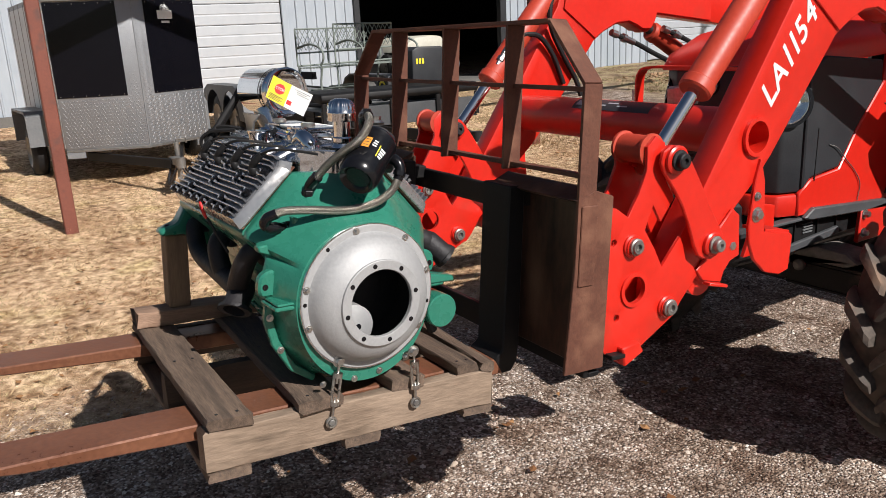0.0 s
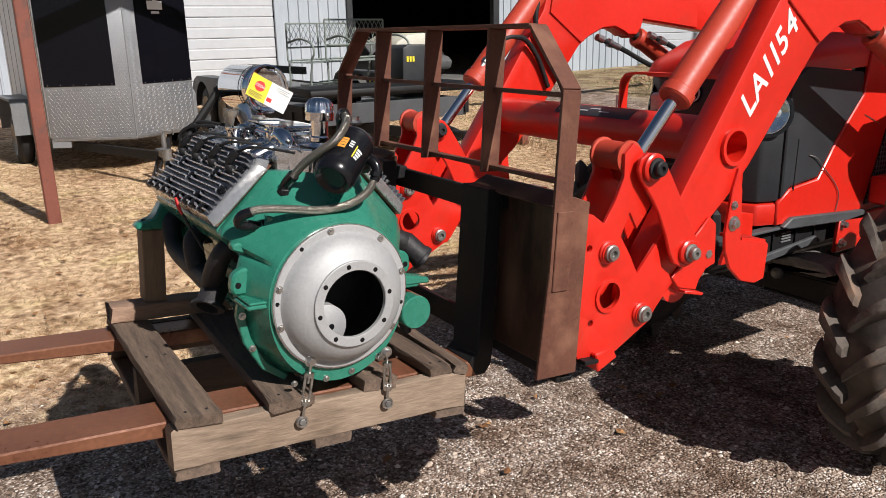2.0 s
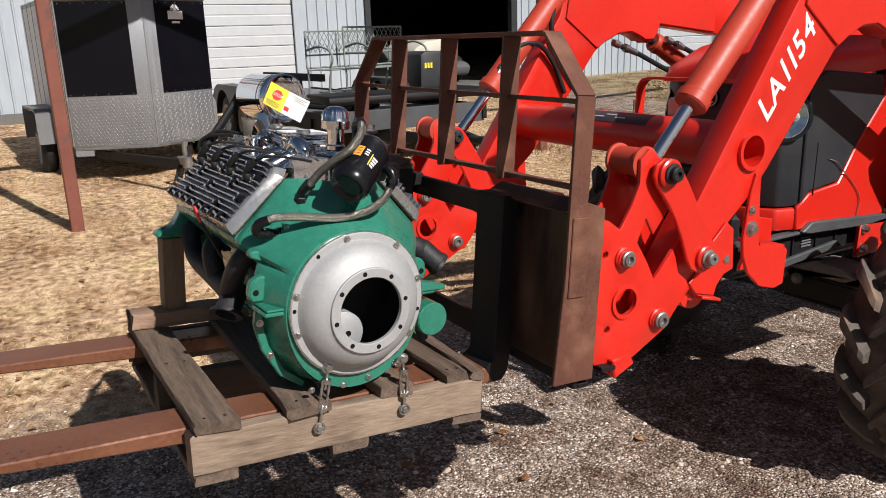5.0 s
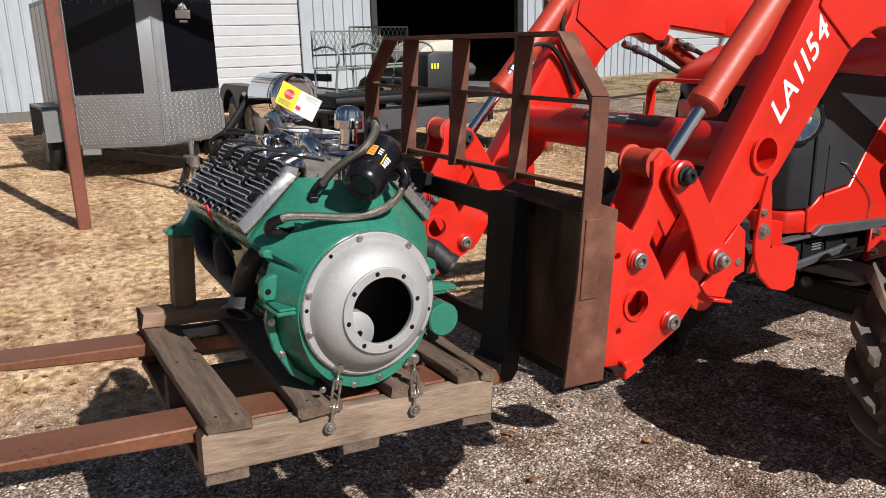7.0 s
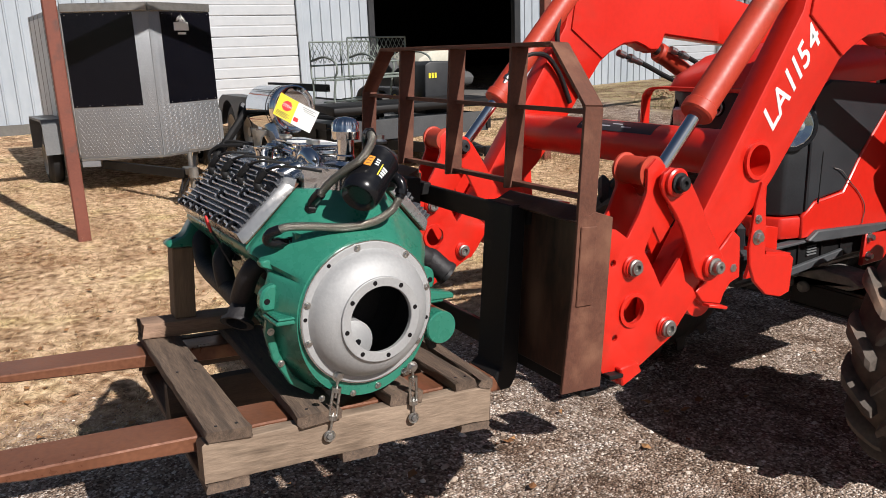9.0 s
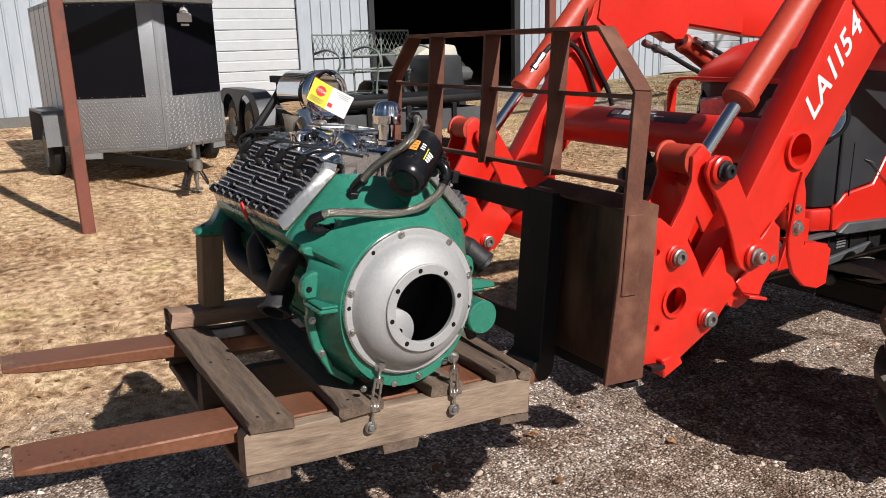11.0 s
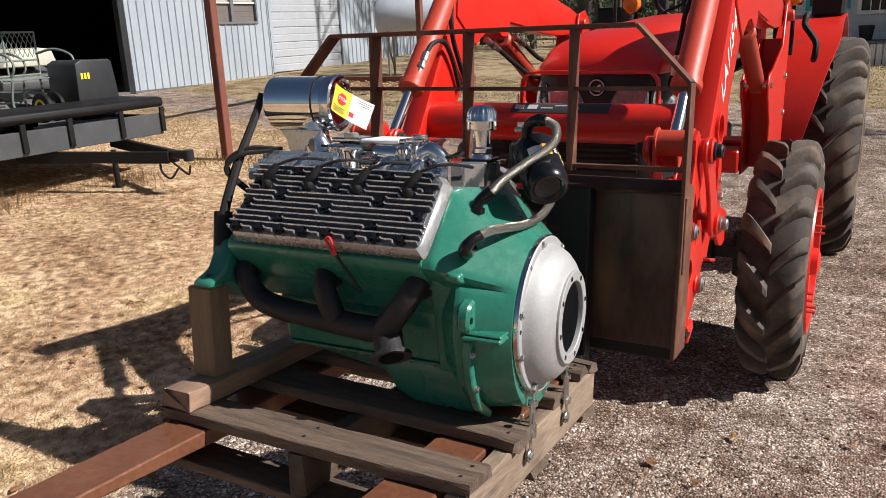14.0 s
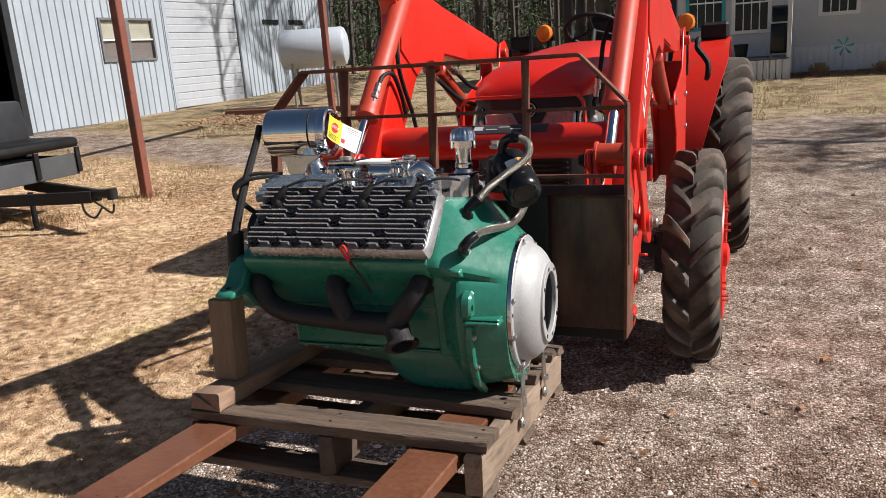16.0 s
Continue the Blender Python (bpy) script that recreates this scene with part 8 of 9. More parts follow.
def valley():
    # intake manifold between the heads
    b = B()
    prism(b, [(CY - 0.115, 0.300), (CY + 0.115, 0.300), (CY + 0.095, 0.335), (CY + 0.055, 0.348), (CY - 0.055, 0.348), (CY - 0.095, 0.335)], "x", -0.70, -0.26, 0.008, seg=2)
    for x in (-0.64, -0.52, -0.40, -0.31):
        for s in (-1, 1):
            tube(b, [(x, CY, 0.335), (x, CY + s * 0.05, 0.345), (x, CY + s * 0.115, 0.318)], 0.022, seg=12, n=4)
    part("intake_manifold", b, POLISHED, eng, "polished aluminium intake manifold", smooth=45)
    # finned front cover of the valley
    b = B()
    prism(b, [(-0.135, 0.300), (-0.02, 0.300), (-0.02, 0.362), (-0.045, 0.362), (-0.135, 0.318)], "x", -0.765, -0.545, 0.004)
    fc = part("valley_cover", b, BLACK_FIN, eng, "finned front cover of the intake")
    for i in range(5):
        b = B()
        y, z = -0.125 + i * 0.020, 0.3245 + i * 0.0098
        prism(b, [(y - 0.003, z - 0.006), (y + 0.003, z - 0.002), (y + 0.0015, z + 0.0055), (y - 0.0015, z + 0.0055)], "x", -0.768, -0.545, 0)
        part("fin", b, FIN, fc)
    for x, y, zt in ((-0.345, 0.035, 0.405), (-0.545, 0.035, 0.405)):
        b = B()
        box(b, x - 0.045, x + 0.045, y - 0.05, y + 0.05, 0.346, 0.360, 0.005)
        box(b, x - 0.036, x + 0.036, y - 0.040, y + 0.042, 0.360, zt - 0.012, 0.012, seg=2)
        box(b, x - 0.045, x + 0.045, y - 0.044, y + 0.05, zt - 0.012, zt, 0.004)
        cb = part("carburettor", b, POLISHED, eng, "polished carburettor body")
        b = B()
        rod(b, (x + 0.01, y - 0.03, zt), (x + 0.01, y - 0.03, zt + 0.012), 0.02, seg=16, edge=0.003)
        part("fuel_bowl_cap", b, STEEL, cb)
        b = B()
        turned(b, [(0, 0.018), (0.006, 0.024), (0.028, 0.026), (0.034, 0.020), (0.036, 0.006)], (x - 0.02, y - 0.055, 0.355), (x - 0.02, y - 0.055, 1), 24)
        part("float_bowl", b, CHROME, cb)
        for yy in (y - 0.05, y + 0.045):
            b = B()
            bolt(b, (x + 0.038, yy, 0.360), (0, 0, 1), 0.006, 0.007)
            part("carburettor_nut", b, STEEL, cb)
    b = B()
    box(b, -0.500, -0.385, CY - 0.02, CY + 0.10, 0.393, 0.403, 0.003)
    box(b, -0.495, -0.39, CY + 0.085, CY + 0.098, 0.36, 0.393, 0.003)
    part("linkage_plate", b, WHITE, eng, "pale linkage plate")
    for y in (-0.035, -0.012):
        b = B()
        rod(b, (-0.60, y, 0.385), (-0.225, y, 0.368), 0.0035, seg=8)
        part("fuel_line", b, RUBBER, eng)
    # bright cups and necks beside the carburettors
    b = B()
    turned(b, [(0, 0.029), (0.006, 0.026), (0.012, 0.024), (0.052, 0.027), (0.060, 0.031), (0.066, 0.031), (0.066, 0.026), (0.02, 0.022)], (-0.480, -0.085, 0.322), (-0.480, -0.085, 1), 28)
    part("water_neck", b, CHROME, eng, "bright water neck")
    b = B()
    turned(b, [(0, 0.022), (0.010, 0.018), (0.045, 0.020), (0.058, 0.030), (0.062, 0.030), (0.062, 0.026), (0.02, 0.016)], (-0.328, -0.030, 0.345), (-0.328, -0.030, 1), 28)
    part("water_neck", b, CHROME, eng, "flared bright neck")
    b = B()
    rod(b, (-0.445, -0.028, 0.372), (-0.372, -0.028, 0.370), 0.020, seg=24, edge=0.004)
    part("balance_tube", b, CHROME, eng, "bright tube between the carburettors")
    b = B()
    tube(b, [(-0.312, -0.038, 0.345), (-0.306, -0.038, 0.370), (-0.286, -0.034, 0.382), (-0.266, -0.028, 0.368), (-0.258, -0.020, 0.345)], (0.018, 0.024), seg=16)
    part("elbow", b, CHROME, eng, "bright water elbow")
    # breather on its polished stand
    b = B()
    prism(b, [(-0.262, -0.055), (-0.235, -0.082), (-0.214, -0.080), (-0.196, -0.044), (-0.152, -0.010), (-0.147, 0.000), (-0.147, 0.075), (-0.262, 0.075)], "z", 0.294, 0.358, 0.004)
    part("breather_stand", b, STAND, eng, "polished stand of the oil breather", smooth=None)
    b = B()
    prism(b, [(-0.215, -0.012), (-0.143, -0.004), (-0.140, 0.060), (-0.215, 0.060)], "z", 0.3585, 0.363, 0.001)
    part("stand_gasket", b, GLOSS_BLACK, eng)
    b = B()
    turned(b, [(0, 0.030), (0.006, 0.027), (0.012, 0.0225), (0.016, 0.0255), (0.026, 0.0255), (0.030, 0.0225), (0.072, 0.0225)], (-0.178, 0.028, 0.361), (-0.178, 0.028, 1), 40)
    part("breather_neck", b, CHROME, eng, "bright breather tube")
    cap = fluted_cap((-0.178, 0.028, 0.430), 1, ((0.0, 0.030, 0), (0.001, 0.0365, 0), (0.005, 0.0375, 0), (0.018, 0.0370, 0), (0.021, 0.0380, 0), (0.024, 0.0378, 0), (0.026, 0.0362, 0.4), (0.036, 0.0358, 1), (0.046, 0.0330, 1.2), (0.054, 0.0265, 1.2), (0.059, 0.0165, 0.8), (0.0605, 0.006, 0)), 16, 0.028)
    part("breather_cap", cap, CHROME, eng, "fluted chrome push-on breather cap", smooth=40)
    # distributor, ignition leads loom at the front
    b = B()
    tube(b, [(-0.79, -0.10, 0.26), (-0.83, -0.14, 0.32), (-0.80, -0.12, 0.36), (-0.74, -0.06, 0.37)], 0.006, seg=6)
    tube(b, [(-0.79, -0.08, 0.25), (-0.845, -0.12, 0.33), (-0.80, -0.09, 0.375), (-0.73, -0.03, 0.372)], 0.006, seg=6)
    part("ignition_loom", b, RUBBER, eng)
    b = B()
    turned(b, [(0, 0.06), (0.03, 0.07), (0.06, 0.07), (0.075, 0.05)], (-0.79, CY, 0.19), (-2, CY, 0.19), 24)
    part("distributor", b, CAST_IRON, eng)


valley()


def air_cleaner():
    c0, c1 = Vector((-0.802, 0.038, 0.491)), Vector((-0.600, 0.062, 0.491))
    d = (c1 - c0).normalized()
    L = (c1 - c0).length
    b = B()
    turned(b, [(0, 0.01), (0.002, 0.062), (0.006, 0.068), (0.012, 0.0705), (L - 0.035, 0.0705), (L - 0.033, 0.0715), (L - 0.029, 0.0715), (L - 0.027, 0.0705), (L - 0.014, 0.0705)], c0, c1, 56)
    ac = part("air_cleaner", b, CHROME, eng, "chrome canister air cleaner", smooth=30)
    b = B()
    turned(b, [(0, 0.0715), (0.002, 0.0745), (0.010, 0.0745), (0.014, 0.070), (0.012, 0.060), (0.008, 0.055), (0.008, 0.02), (0.011, 0.018), (0.011, 0.002)], c1 - d * 0.014, c1, 56)
    part("end_cap", b, CHROME, ac, "dished chrome end cap")
    for a in (60, 150, 240, 330):
        a = radians(a)
        p = c1 + Vector((-0.002, 0.064 * math.cos(a), 0.064 * math.sin(a)))
        b = B()
        bolt(b, p, d, 0.005, 0.006, washer=False)
        part("cap_screw", b, STEEL, ac)
    b = B()
    turned(b, [(0, 0.0708), (0.001, 0.0718), (0.004, 0.0718), (0.005, 0.0708)], c0 + d * (L - 0.058), c1, 48, closed=False)
    part("strap", b, RUBBER, ac, "black clamp strap")
    # throat down to the carburettor
    b = B()
    turned(b, [(0, 0.045), (0.03, 0.040), (0.05, 0.034), (0.085, 0.036)], (-0.68, 0.03, 0.43), (-0.63, 0.03, 0.34), 24)
    part("air_horn", b, POLISHED, eng)
    b = B()
    prism(b, [(-0.735, 0.425), (-0.60, 0.425), (-0.61, 0.412), (-0.64, 0.40), (-0.66, 0.36), (-0.70, 0.36), (-0.715, 0.405)], "y", -0.035, -0.028, 0.002)
    part("support_bracket", b, STEEL, eng)
    # long black strap from the canister to the front mount
    b = B()
    pts = [(-0.812, -0.002, 0.515), (-0.812, -0.032, 0.46), (-0.812, -0.123, 0.325), (-0.812, -0.185, 0.20), (-0.80, -0.205, 0.14), (-0.785, -0.20, 0.11)]
    tube(b, pts, (0.009, 0.016), seg=8)
    tube(b, [(x - 0.012, y + 0.014, z) for x, y, z in pts], (0.007, 0.014), seg=8)
    part("wiring_loom", b, RUBBER, eng, "black taped wiring loom")
    b = B()
    rod(b, (-0.805, -0.200, 0.12), (-0.812, -0.180, 0.22), 0.024, seg=12)
    part("loom_sleeve", b, RUBBER, eng)
    # red lead with a dipstick loop on the side
    b = B()
    tube(b, [(-0.416, -0.268, 0.160), (-0.424, -0.276, 0.182), (-0.430, -0.278, 0.198), (-0.420, -0.280, 0.202), (-0.413, -0.276, 0.184), (-0.412, -0.268, 0.160)], 0.0034, seg=8)
    part("dipstick_loop", b, RED_PRINT, eng, "red dipstick loop")
    b = B()
    rod(b, (-0.414, -0.267, 0.162), (-0.372, -0.225, 0.065), 0.004, seg=8)
    part("dipstick", b, CAST_IRON, eng)


air_cleaner()


def filter_and_hoses():
    c0, c1 = Vector((-0.060, 0.070, 0.386)), Vector((0.012, -0.032, 0.302))
    d = (c1 - c0).normalized()
    L = (c1 - c0).length
    b = B()
    turned(b, [(0, 0.041), (0.002, 0.0505), (0.008, 0.053), (0.012, 0.052), (L - 0.022, 0.052), (L - 0.016, 0.0505), (L - 0.006, 0.048), (L, 0.043), (L - 0.003, 0.036), (L - 0.010, 0.030), (L - 0.010, 0.002)], c0, c1, 48)
    f = part("oil_filter", b, GLOSS_BLACK, eng, "gloss black spin-on oil filter")
    # printed label: orange block, white and yellow bars, bent round the can
    up = Vector((0, 0, 1)) - d * d.z
    up.normalize()
    side = d.cross(up)

    def wrap(s0, s1, a0, a1, mt, lab=""):
        bb = B()
        k = 6
        r = 0.0524
        vs = []
        for i in range(k + 1):
            a = radians(a0 + (a1 - a0) * i / k)
            o = r * (math.cos(a) * up + math.sin(a) * side)
            vs.append((bb.verts.new(c0 + d * s0 + o), bb.verts.new(c0 + d * s1 + o)))
        for p, q in zip(vs, vs[1:]):
            bb.faces.new((p[0], p[1], q[1], q[0]))
        part("label_print", bb, mt, f, lab, smooth=60)
    wrap(0.046, 0.082, -21, 2, ORANGE_PRINT, "orange printed block")
    wrap(0.050, 0.086, 4, 42, WHITE, "white printed block")
    for k in range(3):
        wrap(0.050 + k * 0.008, 0.054 + k * 0.008, -40, -28, PAPER)
        wrap(0.052 + k * 0.010, 0.055 + k * 0.010, -18, -4, INK)
    for k in range(4):
        wrap(0.062 + k * 0.009, 0.068 + k * 0.009, -72 + 2 * k, -54, WHITE)
    wrap(0.056, 0.096, -51, -48, YELLOW, "yellow printed line")
    b = B()
    box(b, -0.130, -0.070, 0.075, 0.135, 0.300, 0.405, 0.012)
    rod(b, c0 - d * 0.02, c0 + d * 0.002, 0.038, seg=24, edge=0.004)
    part("filter_mount", b, CAST_IRON, eng, "black filter adapter")
    b = B()
    turned(b, [(0, 0.018), (0.006, 0.02), (0.012, 0.012), (0.022, 0.012)], (-0.10, 0.09, 0.425), (-0.10, 0.09, 1), 6)
    part("adapter_bolt", b, STEEL, eng)
    for pts in ([(-0.112, -0.078, 0.295), (-0.080, -0.064, 0.330), (-0.035, -0.045, 0.365), (0.005, -0.024, 0.395), (0.020, -0.010, 0.420), (0.012, 0.006, 0.444), (-0.015, 0.016, 0.456)],
                [(-0.095, -0.210, 0.213), (-0.075, -0.180, 0.226), (-0.055, -0.120, 0.226), (-0.041, -0.035, 0.220), (-0.026, 0.035, 0.232), (-0.018, 0.085, 0.262), (-0.022, 0.112, 0.300)]):
        b = B()
        tube(b, pts, 0.0105, seg=12, n=8)
        part("braided_hose", b, BRAID, eng, "braided steel oil hose")
    for pts, r in (([(-0.140, -0.090, 0.240), (-0.138, -0.088, 0.268), (-0.128, -0.084, 0.282), (-0.108, -0.077, 0.300)], (0.012, 0.015)), ([(-0.010, 0.014, 0.456), (-0.04, 0.022, 0.456), (-0.062, 0.030, 0.440), (-0.068, 0.040, 0.405)], 0.0135),
                   ([(-0.085, -0.197, 0.220), (-0.100, -0.217, 0.208), (-0.112, -0.220, 0.190), (-0.114, -0.205, 0.180), (-0.116, -0.190, 0.178)], (0.0125, 0.0155)), ([(-0.022, 0.106, 0.290), (-0.023, 0.116, 0.312), (-0.035, 0.112, 0.335), (-0.065, 0.10, 0.345)], (0.0125, 0.015))):
        b = B()
        tube(b, pts, r, seg=12, n=6)
        part("hose_fitting", b, GLOSS_BLACK, eng, "black anodised hose fitting")
    for p, q, r in (((-0.117, -0.192, 0.178), (-0.119, -0.178, 0.177), 0.015), ((-0.119, -0.176, 0.177), (-0.121, -0.164, 0.176), 0.0125), ((-0.121, -0.162, 0.176), (-0.123, -0.145, 0.175), 0.017), ((-0.139, -0.090, 0.246), (-0.138, -0.089, 0.262), 0.017),
                    ((-0.141, -0.091, 0.226), (-0.140, -0.090, 0.241), 0.0185), ((-0.02, 0.018, 0.457), (-0.034, 0.021, 0.457), 0.0165), ((-0.022, 0.110, 0.300), (-0.0225, 0.114, 0.312), 0.0165)):
        b = B()
        turned(b, [(0, r * 0.93), (0.0015, r), ((Vector(q) - Vector(p)).length - 0.0015, r), ((Vector(q) - Vector(p)).length, r * 0.93)], p, q, 6)
        part("hex_collar", b, GLOSS_BLACK, eng, smooth=None)


filter_and_hoses()


def starter():
    b = B()
    turned(b, [(0, 0.044), (0.004, 0.047), (0.19, 0.047), (0.20, 0.044), (0.215, 0.04)], (0.004, 0.236, -0.078), (-1, 0.236, -0.078), 40)
    part("starter_motor", b, GREEN, eng, "green painted starter motor")
    b = B()
    prism(b, [(0.185, 0.03), (0.285, 0.012), (0.288, -0.004), (0.20, -0.002), (0.195, -0.04)], "x", -0.06, -0.015, 0.004)
    part("starter_bracket", b, GREEN, eng)
    b = B()
    rod(b, (-0.05, 0.225, -0.115), (-0.05, 0.240, -0.150), 0.014, seg=10)
    part("terminal", b, CAST_IRON, eng)


starter()


def warning_tag():
    t = thing("warning_tag", "yellow and white paper warning tag stuck on a chrome air cleaner", "tag", ENGINE)
    # a card, slightly curled; u runs along it, v across
    o, du, dv = Vector((-0.5825, 0.010, 0.542)), Vector((0.0, 0.103, -0.058)), Vector((0.0, -0.028, -0.064))

    def at(a, c, lift=0.0):
        curl = (0.052 - 0.012 * c) * max(0.0, a - 0.1) ** 1.5 * 1.2
        return o + du * a + dv * c + Vector((0.002 + curl + lift, 0, 0))

    def sheet(a0, a1, c0, c1, lift, thick):
        b = B()
        n = 24
        top = [[b.verts.new(at(a0 + (a1 - a0) * i / n, c, lift + thick)) for c in (c0, c1)] for i in range(n + 1)]
        bot = [[b.verts.new(at(a0 + (a1 - a0) * i / n, c, lift)) for c in (c0, c1)] for i in range(n + 1)]
        for i in range(n):
            b.faces.new((top[i][0], top[i + 1][0], top[i + 1][1], top[i][1]))
            b.faces.new((bot[i][0], bot[i][1], bot[i + 1][1], bot[i + 1][0]))
            for k in (0, 1):
                b.faces.new((top[i][k], bot[i][k], bot[i + 1][k], top[i + 1][k]))
        for i in (0, n):
            b.faces.new((top[i][0], top[i][1], bot[i][1], bot[i][0]))
        return b
    part("card", sheet(0, 1, 0, 1, 0, 0.0006), PAPER, t)
    part("yellow_field", sheet(0.0, 0.50, 0, 1, 0.0014, 0.0003), YELLOW, t, "yellow printed half")
    b = B()
    c = at(0.27, 0.40, 0.0030)
    # the printed sign lies in the card's own slope
    X = (at(0.42, 0.40) - at(0.12, 0.40)).normalized()
    Y = at(0.27, 0.2) - at(0.27, 0.6)
    Y = (Y - X * Y.dot(X)).normalized()
    b.faces.new([b.verts.new(c + 0.0165 * (math.cos(math.pi / 8 + i * math.pi / 4) * X + math.sin(math.pi / 8 + i * math.pi / 4) * Y)) for i in range(8)])
    part("stop_sign", b, RED_PRINT, t, "red octagonal sign")
    me = text_mesh("STOP", 0.0125)
    me.materials.append(WHITE)
    m = Matrix((X, Y, X.cross(Y))).transposed().to_4x4()
    m.translation = c + Vector((0.0012, 0, 0)) - X * 0.0145 - Y * 0.004
    part("lettering", me, WHITE, t, at=m)
    for i in range(4):
        part("print_bar", sheet(0.05, 0.42 - 0.05 * (i % 2), 0.72 + i * 0.06, 0.745 + i * 0.06, 0.0022, 0.0002), INK, t)
    for i in range(3):
        part("print_bar", sheet(0.60 + 0.04 * i, 0.95 - 0.05 * (i % 2), 0.10 + i * 0.075, 0.118 + i * 0.075, 0.0012, 0.0002), INK, t)
    part("red_mark", sheet(0.52, 0.64, 0.66, 0.84, 0.0012, 0.0002), RED_PRINT, t)


warning_tag()

# ---- loose stones, grass blades and leaves on the ground ----
def scatter_mesh(name, verts, faces, material, label, category):
    me = bpy.data.meshes.new(name)
    me.from_pydata(verts, [], faces)
    me.materials.append(material)
    tagged(new(name, me), label, category, kind="stuff")


def stones():
    rnd = np.random.RandomState(4)
    base = np.array([(1, 0, 0), (0.5, 0.87, 0), (-0.5, 0.87, 0), (-1, 0, 0), (-0.5, -0.87, 0), (0.5, -0.87, 0), (0.35, 0.2, 0.7), (-0.3, 0.35, 0.75), (-0.05, -0.42, 0.7)])
    tri = np.array([(0, 1, 6), (1, 2, 7), (2, 3, 7), (3, 4, 8), (4, 5, 8), (5, 0, 6), (1, 7, 6), (3, 8, 7), (5, 6, 8), (6, 7, 8)])
    V, F, k = [], [], 0
    tries = 135000
    xs, ys = rnd.uniform(-4.1, 1.6, tries), rnd.uniform(-0.6, 8.0, tries)
    keep = rnd.uniform(0, 1, tries)
    for x, y, q in zip(xs, ys, keep):
        if grassy(x, y) > q or (y > 4.5 and q < 0.5):
            continue
        # packed dirt shows through in patches, with fewer and finer stones
        d = noise.noise((x * 3.2, y * 3.2, 11)) + 0.7 * noise.noise((x * 9, y * 9, 4))
        if rnd.rand() > 0.72 + 0.75 * d:
            continue
        s = min(0.019, 0.0043 * math.exp(0.48 * rnd.randn())) * (1 + 0.45 * d) + (0.012 * rnd.rand() if rnd.rand() < 0.035 else 0)
        a = rnd.rand() * 6.28
        c, d = math.cos(a), math.sin(a)
        p = base * (1 + rnd.uniform(-0.28, 0.28, base.shape)) * s * (1, rnd.uniform(0.6, 1), rnd.uniform(0.6, 1.0))
        z = ground_z(x, y) + 0.02 * noise.noise((x * 0.8, y * 0.8, 0)) + 0.008 * noise.noise((x * 4, y * 4, 7))
        V.append(np.stack([x + p[:, 0] * c - p[:, 1] * d, y + p[:, 0] * d + p[:, 1] * c, z + p[:, 2] - 0.001], 1))
        F.append(tri + k)
        k += len(base)
    scatter_mesh("gravel", np.concatenate(V).tolist(), np.concatenate(F).tolist(), STONES, "loose crushed stone in grey, tan and white", "gravel")


def blades():
    rnd = np.random.RandomState(8)
    V, F, k = [], [], 0
    for i in range(210000):
        r = rnd.rand()
        x = -3.1 - 9.5 * r ** 1.7
        y = rnd.uniform(-1.6, 2.5 + 9.0 * r ** 0.6)
        g = grassy(x, y)
        if g < rnd.uniform(0.15, 0.95):
            continue
        d = noise.noise((x * 2.2, y * 2.2, 5)) + 0.6 * noise.noise((x * 7, y * 7, 2))
        if d < -0.18 and rnd.rand() < 0.85:
            continue
        z = ground_z(x, y) + 0.02 * noise.noise((x * 0.8, y * 0.8, 0)) + 0.008 * noise.noise((x * 4, y * 4, 7))
        L = rnd.uniform(0.012, 0.040) * (1 + 0.05 * (-3.1 - x))
        a = rnd.rand() * 6.28
        e = rnd.uniform(0.05, 0.9)
        w = rnd.uniform(0.0009, 0.0021) * (1 + 0.10 * (-3.1 - x))
        ux, uy, uz = math.cos(a) * math.cos(e) * L, math.sin(a) * math.cos(e) * L, math.sin(e) * L
        sx, sy = -math.sin(a) * w, math.cos(a) * w
        V += [(x - sx, y - sy, z - 0.002), (x + sx, y + sy, z - 0.002), (x + ux * 0.6 + sx * 0.7, y + uy * 0.6 + sy * 0.7, z + uz * 0.75), (x + ux, y + uy, z + uz * 0.85)]
        F += [(k, k + 1, k + 2, k + 3)]
        k += 4
    scatter_mesh("dry_grass", V, F, BLADES, "short dormant straw-yellow grass blades", "grass")


def weeds():
    rnd = random.Random(12)
    V, F = [], []
    spots = [(-9.2, 2.6), (-9.0, 3.0), (-9.6, 4.6), (-8.4, 5.0), (-8.6, 3.6), (-9.9, 1.2), (-8.25, 6.4), (-7.5, 0.7), (-10.4, 2.2), (-8.9, 4.1)]
    for cx, cy in spots:
        for _ in range(260):
            x, y = cx + rnd.gauss(0, 0.22), cy + rnd.gauss(0, 0.22)
            z = ground_z(x, y)
            L = rnd.uniform(0.06, 0.17)
            a, e = rnd.uniform(0, 6.28), rnd.uniform(0.6, 1.4)
            w = rnd.uniform(0.003, 0.006)
            k = len(V)
            tx, ty, tz = math.cos(a) * math.cos(e) * L, math.sin(a) * math.cos(e) * L, math.sin(e) * L
            V += [(x - w, y, z), (x + w, y, z), (x + tx, y + ty, z + tz)]
            F.append((k, k + 1, k + 2))
    scatter_mesh("weeds", V, F, STRAW, "taller green-yellow weeds round trailer and posts", "weeds")


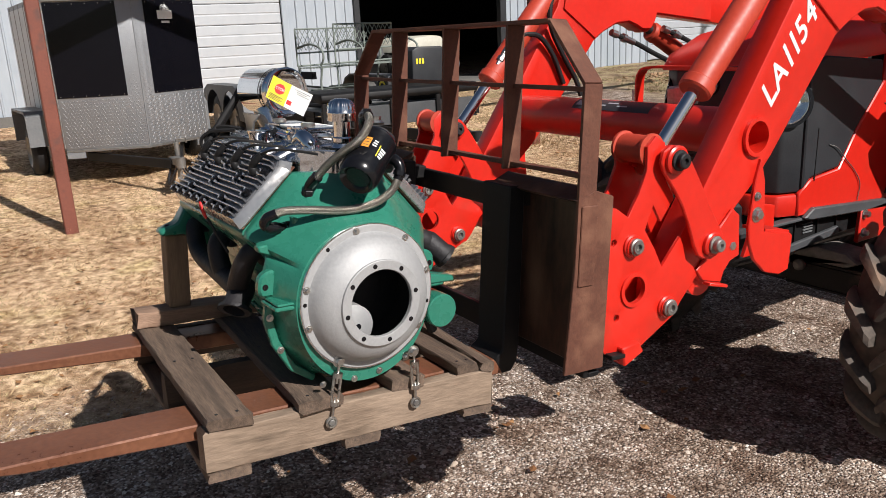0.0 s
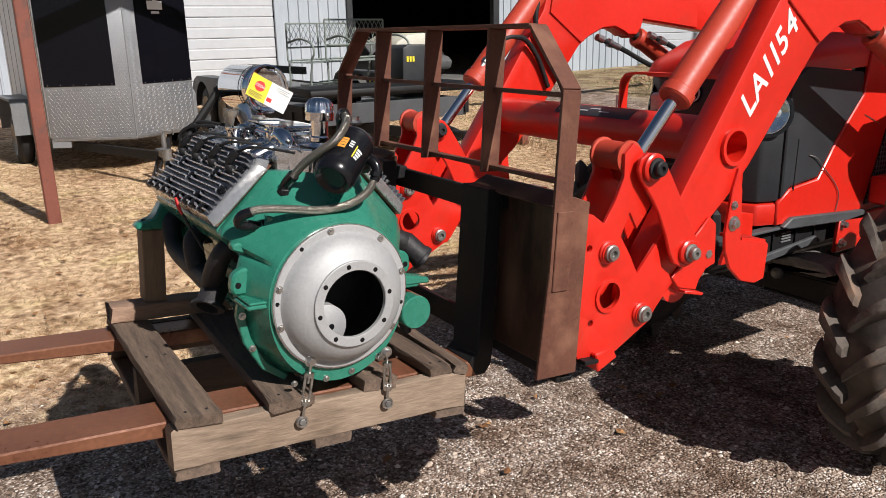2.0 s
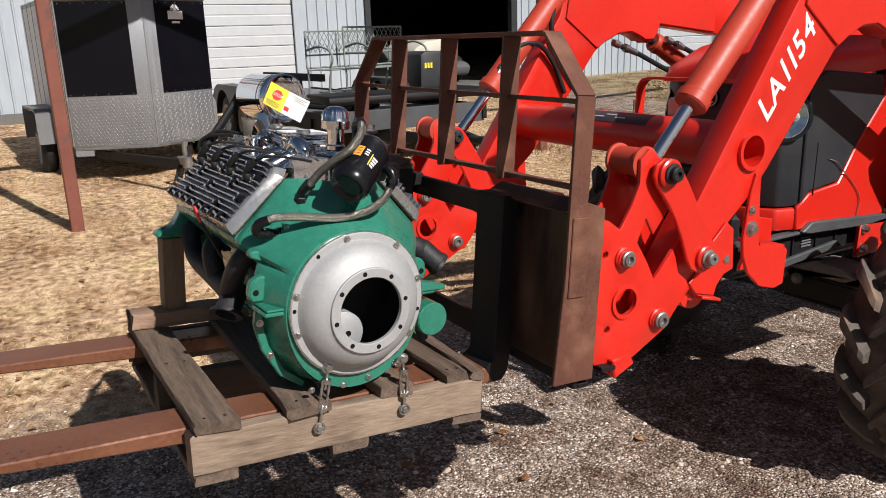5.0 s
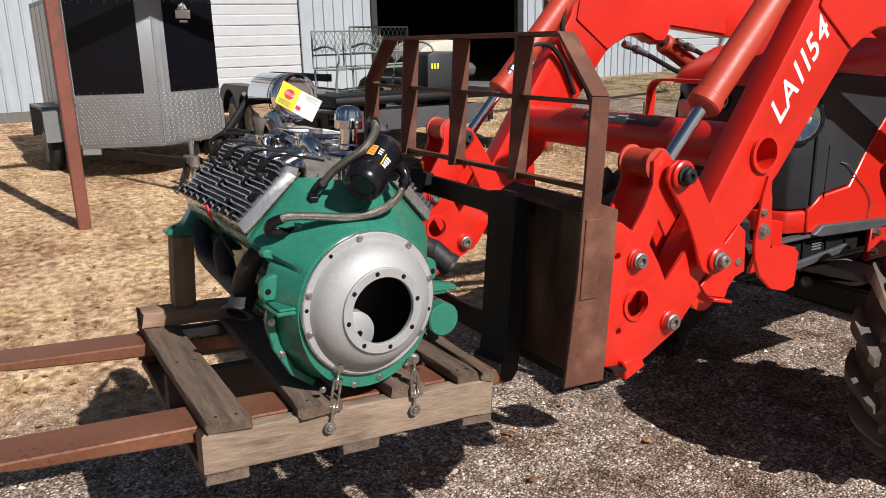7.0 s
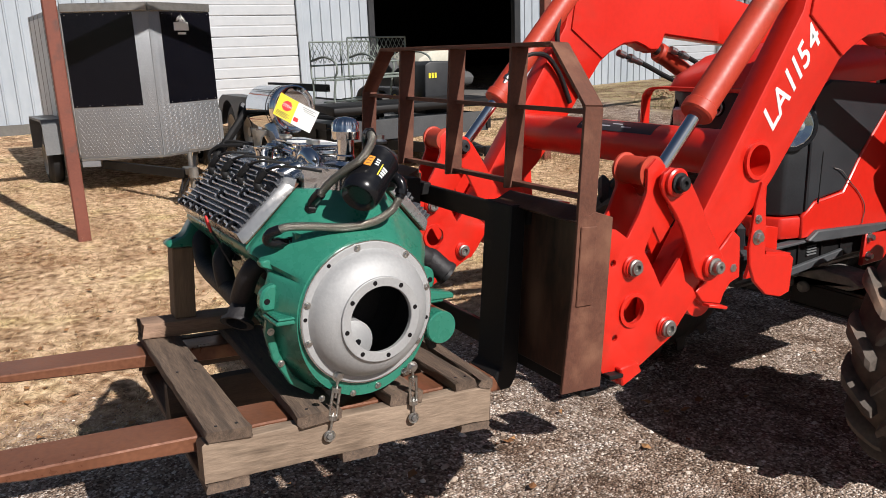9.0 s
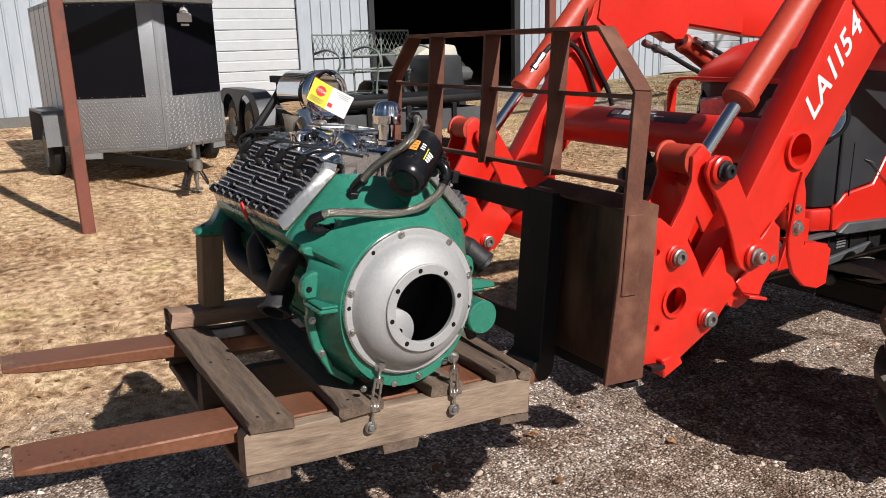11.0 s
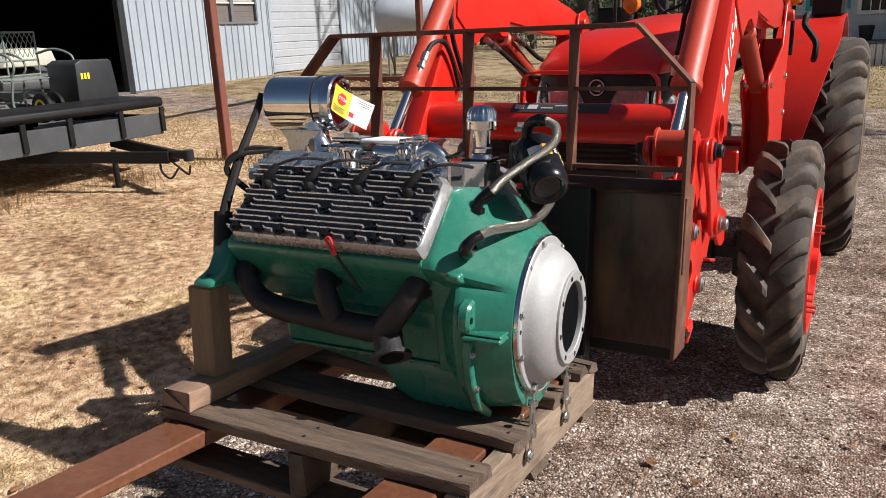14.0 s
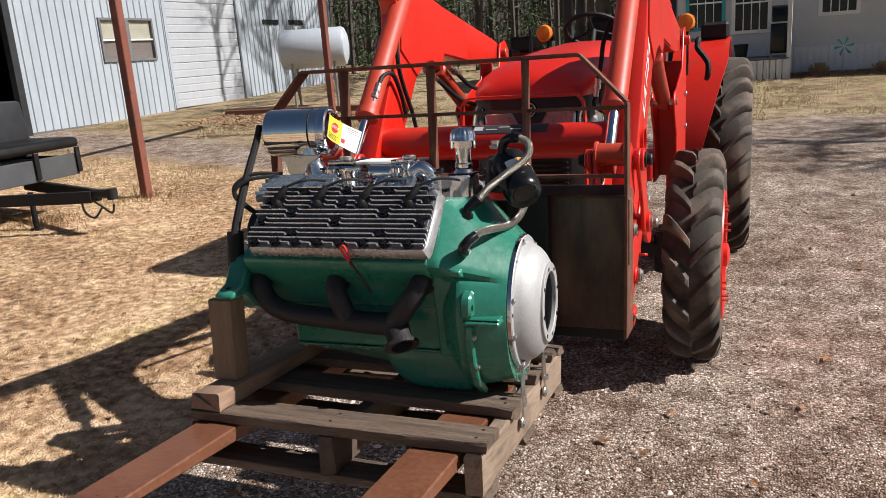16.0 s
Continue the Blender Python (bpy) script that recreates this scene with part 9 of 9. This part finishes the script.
def far_turf():
    """Uneven tufts on the far lawn and beside the garage."""
    rnd = np.random.RandomState(19)
    V, F, k = [], [], 0
    for i in range(120000):
        if i % 3:
            x, y = rnd.uniform(-9.0, 7.0), rnd.uniform(11.5, 20.6)
        else:
            x, y = rnd.uniform(-15.9, -8.5), rnd.uniform(7.0, 17.0)
        g = grassy(x, y)
        d = noise.noise((x * 0.9, y * 0.9, 21)) + 0.7 * noise.noise((x * 3.1, y * 3.1, 8))
        if g < rnd.uniform(0.2, 0.9) or d < rnd.uniform(-0.8, 0.3):
            continue
        z = ground_z(x, y)
        L = rnd.uniform(0.015, 0.04) * (1 + 0.6 * max(0.0, d))
        a, e = rnd.rand() * 6.28, rnd.uniform(0.3, 1.3)
        w = rnd.uniform(0.004, 0.009)
        ux, uy, uz = math.cos(a) * math.cos(e) * L, math.sin(a) * math.cos(e) * L, math.sin(e) * L
        V += [(x - w, y, z - 0.003), (x + w, y, z - 0.003), (x + ux, y + uy, z + uz)]
        F += [(k, k + 1, k + 2)]
        k += 3
    scatter_mesh("far_turf", V, F, TURF, "patchy yellow-green winter turf", "grass")


def litter():
    """Brown leaves blown against the foot of the house and the garage."""
    rnd = random.Random(23)
    V, F = [], []
    for i in range(5200):
        if i % 4:
            x, y = rnd.uniform(-3.2, 8.0), 20.9 - abs(rnd.gauss(0, 0.75))
        else:
            x, y = rnd.uniform(-13.5, -9.0), 14.3 + rnd.gauss(0, 0.8)
        z = ground_z(x, y) + 0.015
        s, a = rnd.uniform(0.025, 0.055), rnd.uniform(0, 6.28)
        k = len(V)
        V.append((x, y, z + 0.02))
        for q in range(5):
            r = s * rnd.uniform(0.6, 1.2)
            V.append((x + r * math.cos(a + q * 1.2566), y + r * math.sin(a + q * 1.2566), z + rnd.uniform(-0.005, 0.035)))
        F += [(k, k + 1 + q, k + 1 + (q + 1) % 5) for q in range(5)]
    scatter_mesh("leaf_litter", V, F, LITTER, "drift of dry brown leaves by the house", "leaves")


def leaves():
    rnd = random.Random(3)
    V, F = [], []
    for _ in range(900):
        x, y = rnd.uniform(-8, 0.8), rnd.uniform(-0.5, 7)
        if x > -3.4 and rnd.random() < 0.45:
            continue
        z = ground_z(x, y) + 0.012
        s, a = rnd.uniform(0.012, 0.032), rnd.uniform(0, 6.28)
        k = len(V)
        n = 6
        V.append((x, y, z + 0.006))
        for i in range(n):
            r = s * (1.0 if i % 2 else 0.62) * (1.3 if i in (0, 3) else 0.8)
            V.append((x + r * math.cos(a + i * 6.283 / n), y + r * math.sin(a + i * 6.283 / n), z + rnd.uniform(-0.002, 0.014)))
        F += [(k, k + 1 + i, k + 1 + (i + 1) % n) for i in range(n)]
    scatter_mesh("fallen_leaves", V, F, DEAD_LEAF, "scattered curled brown fallen leaves", "leaves")


stones()
blades()
weeds()
far_turf()
litter()
leaves()
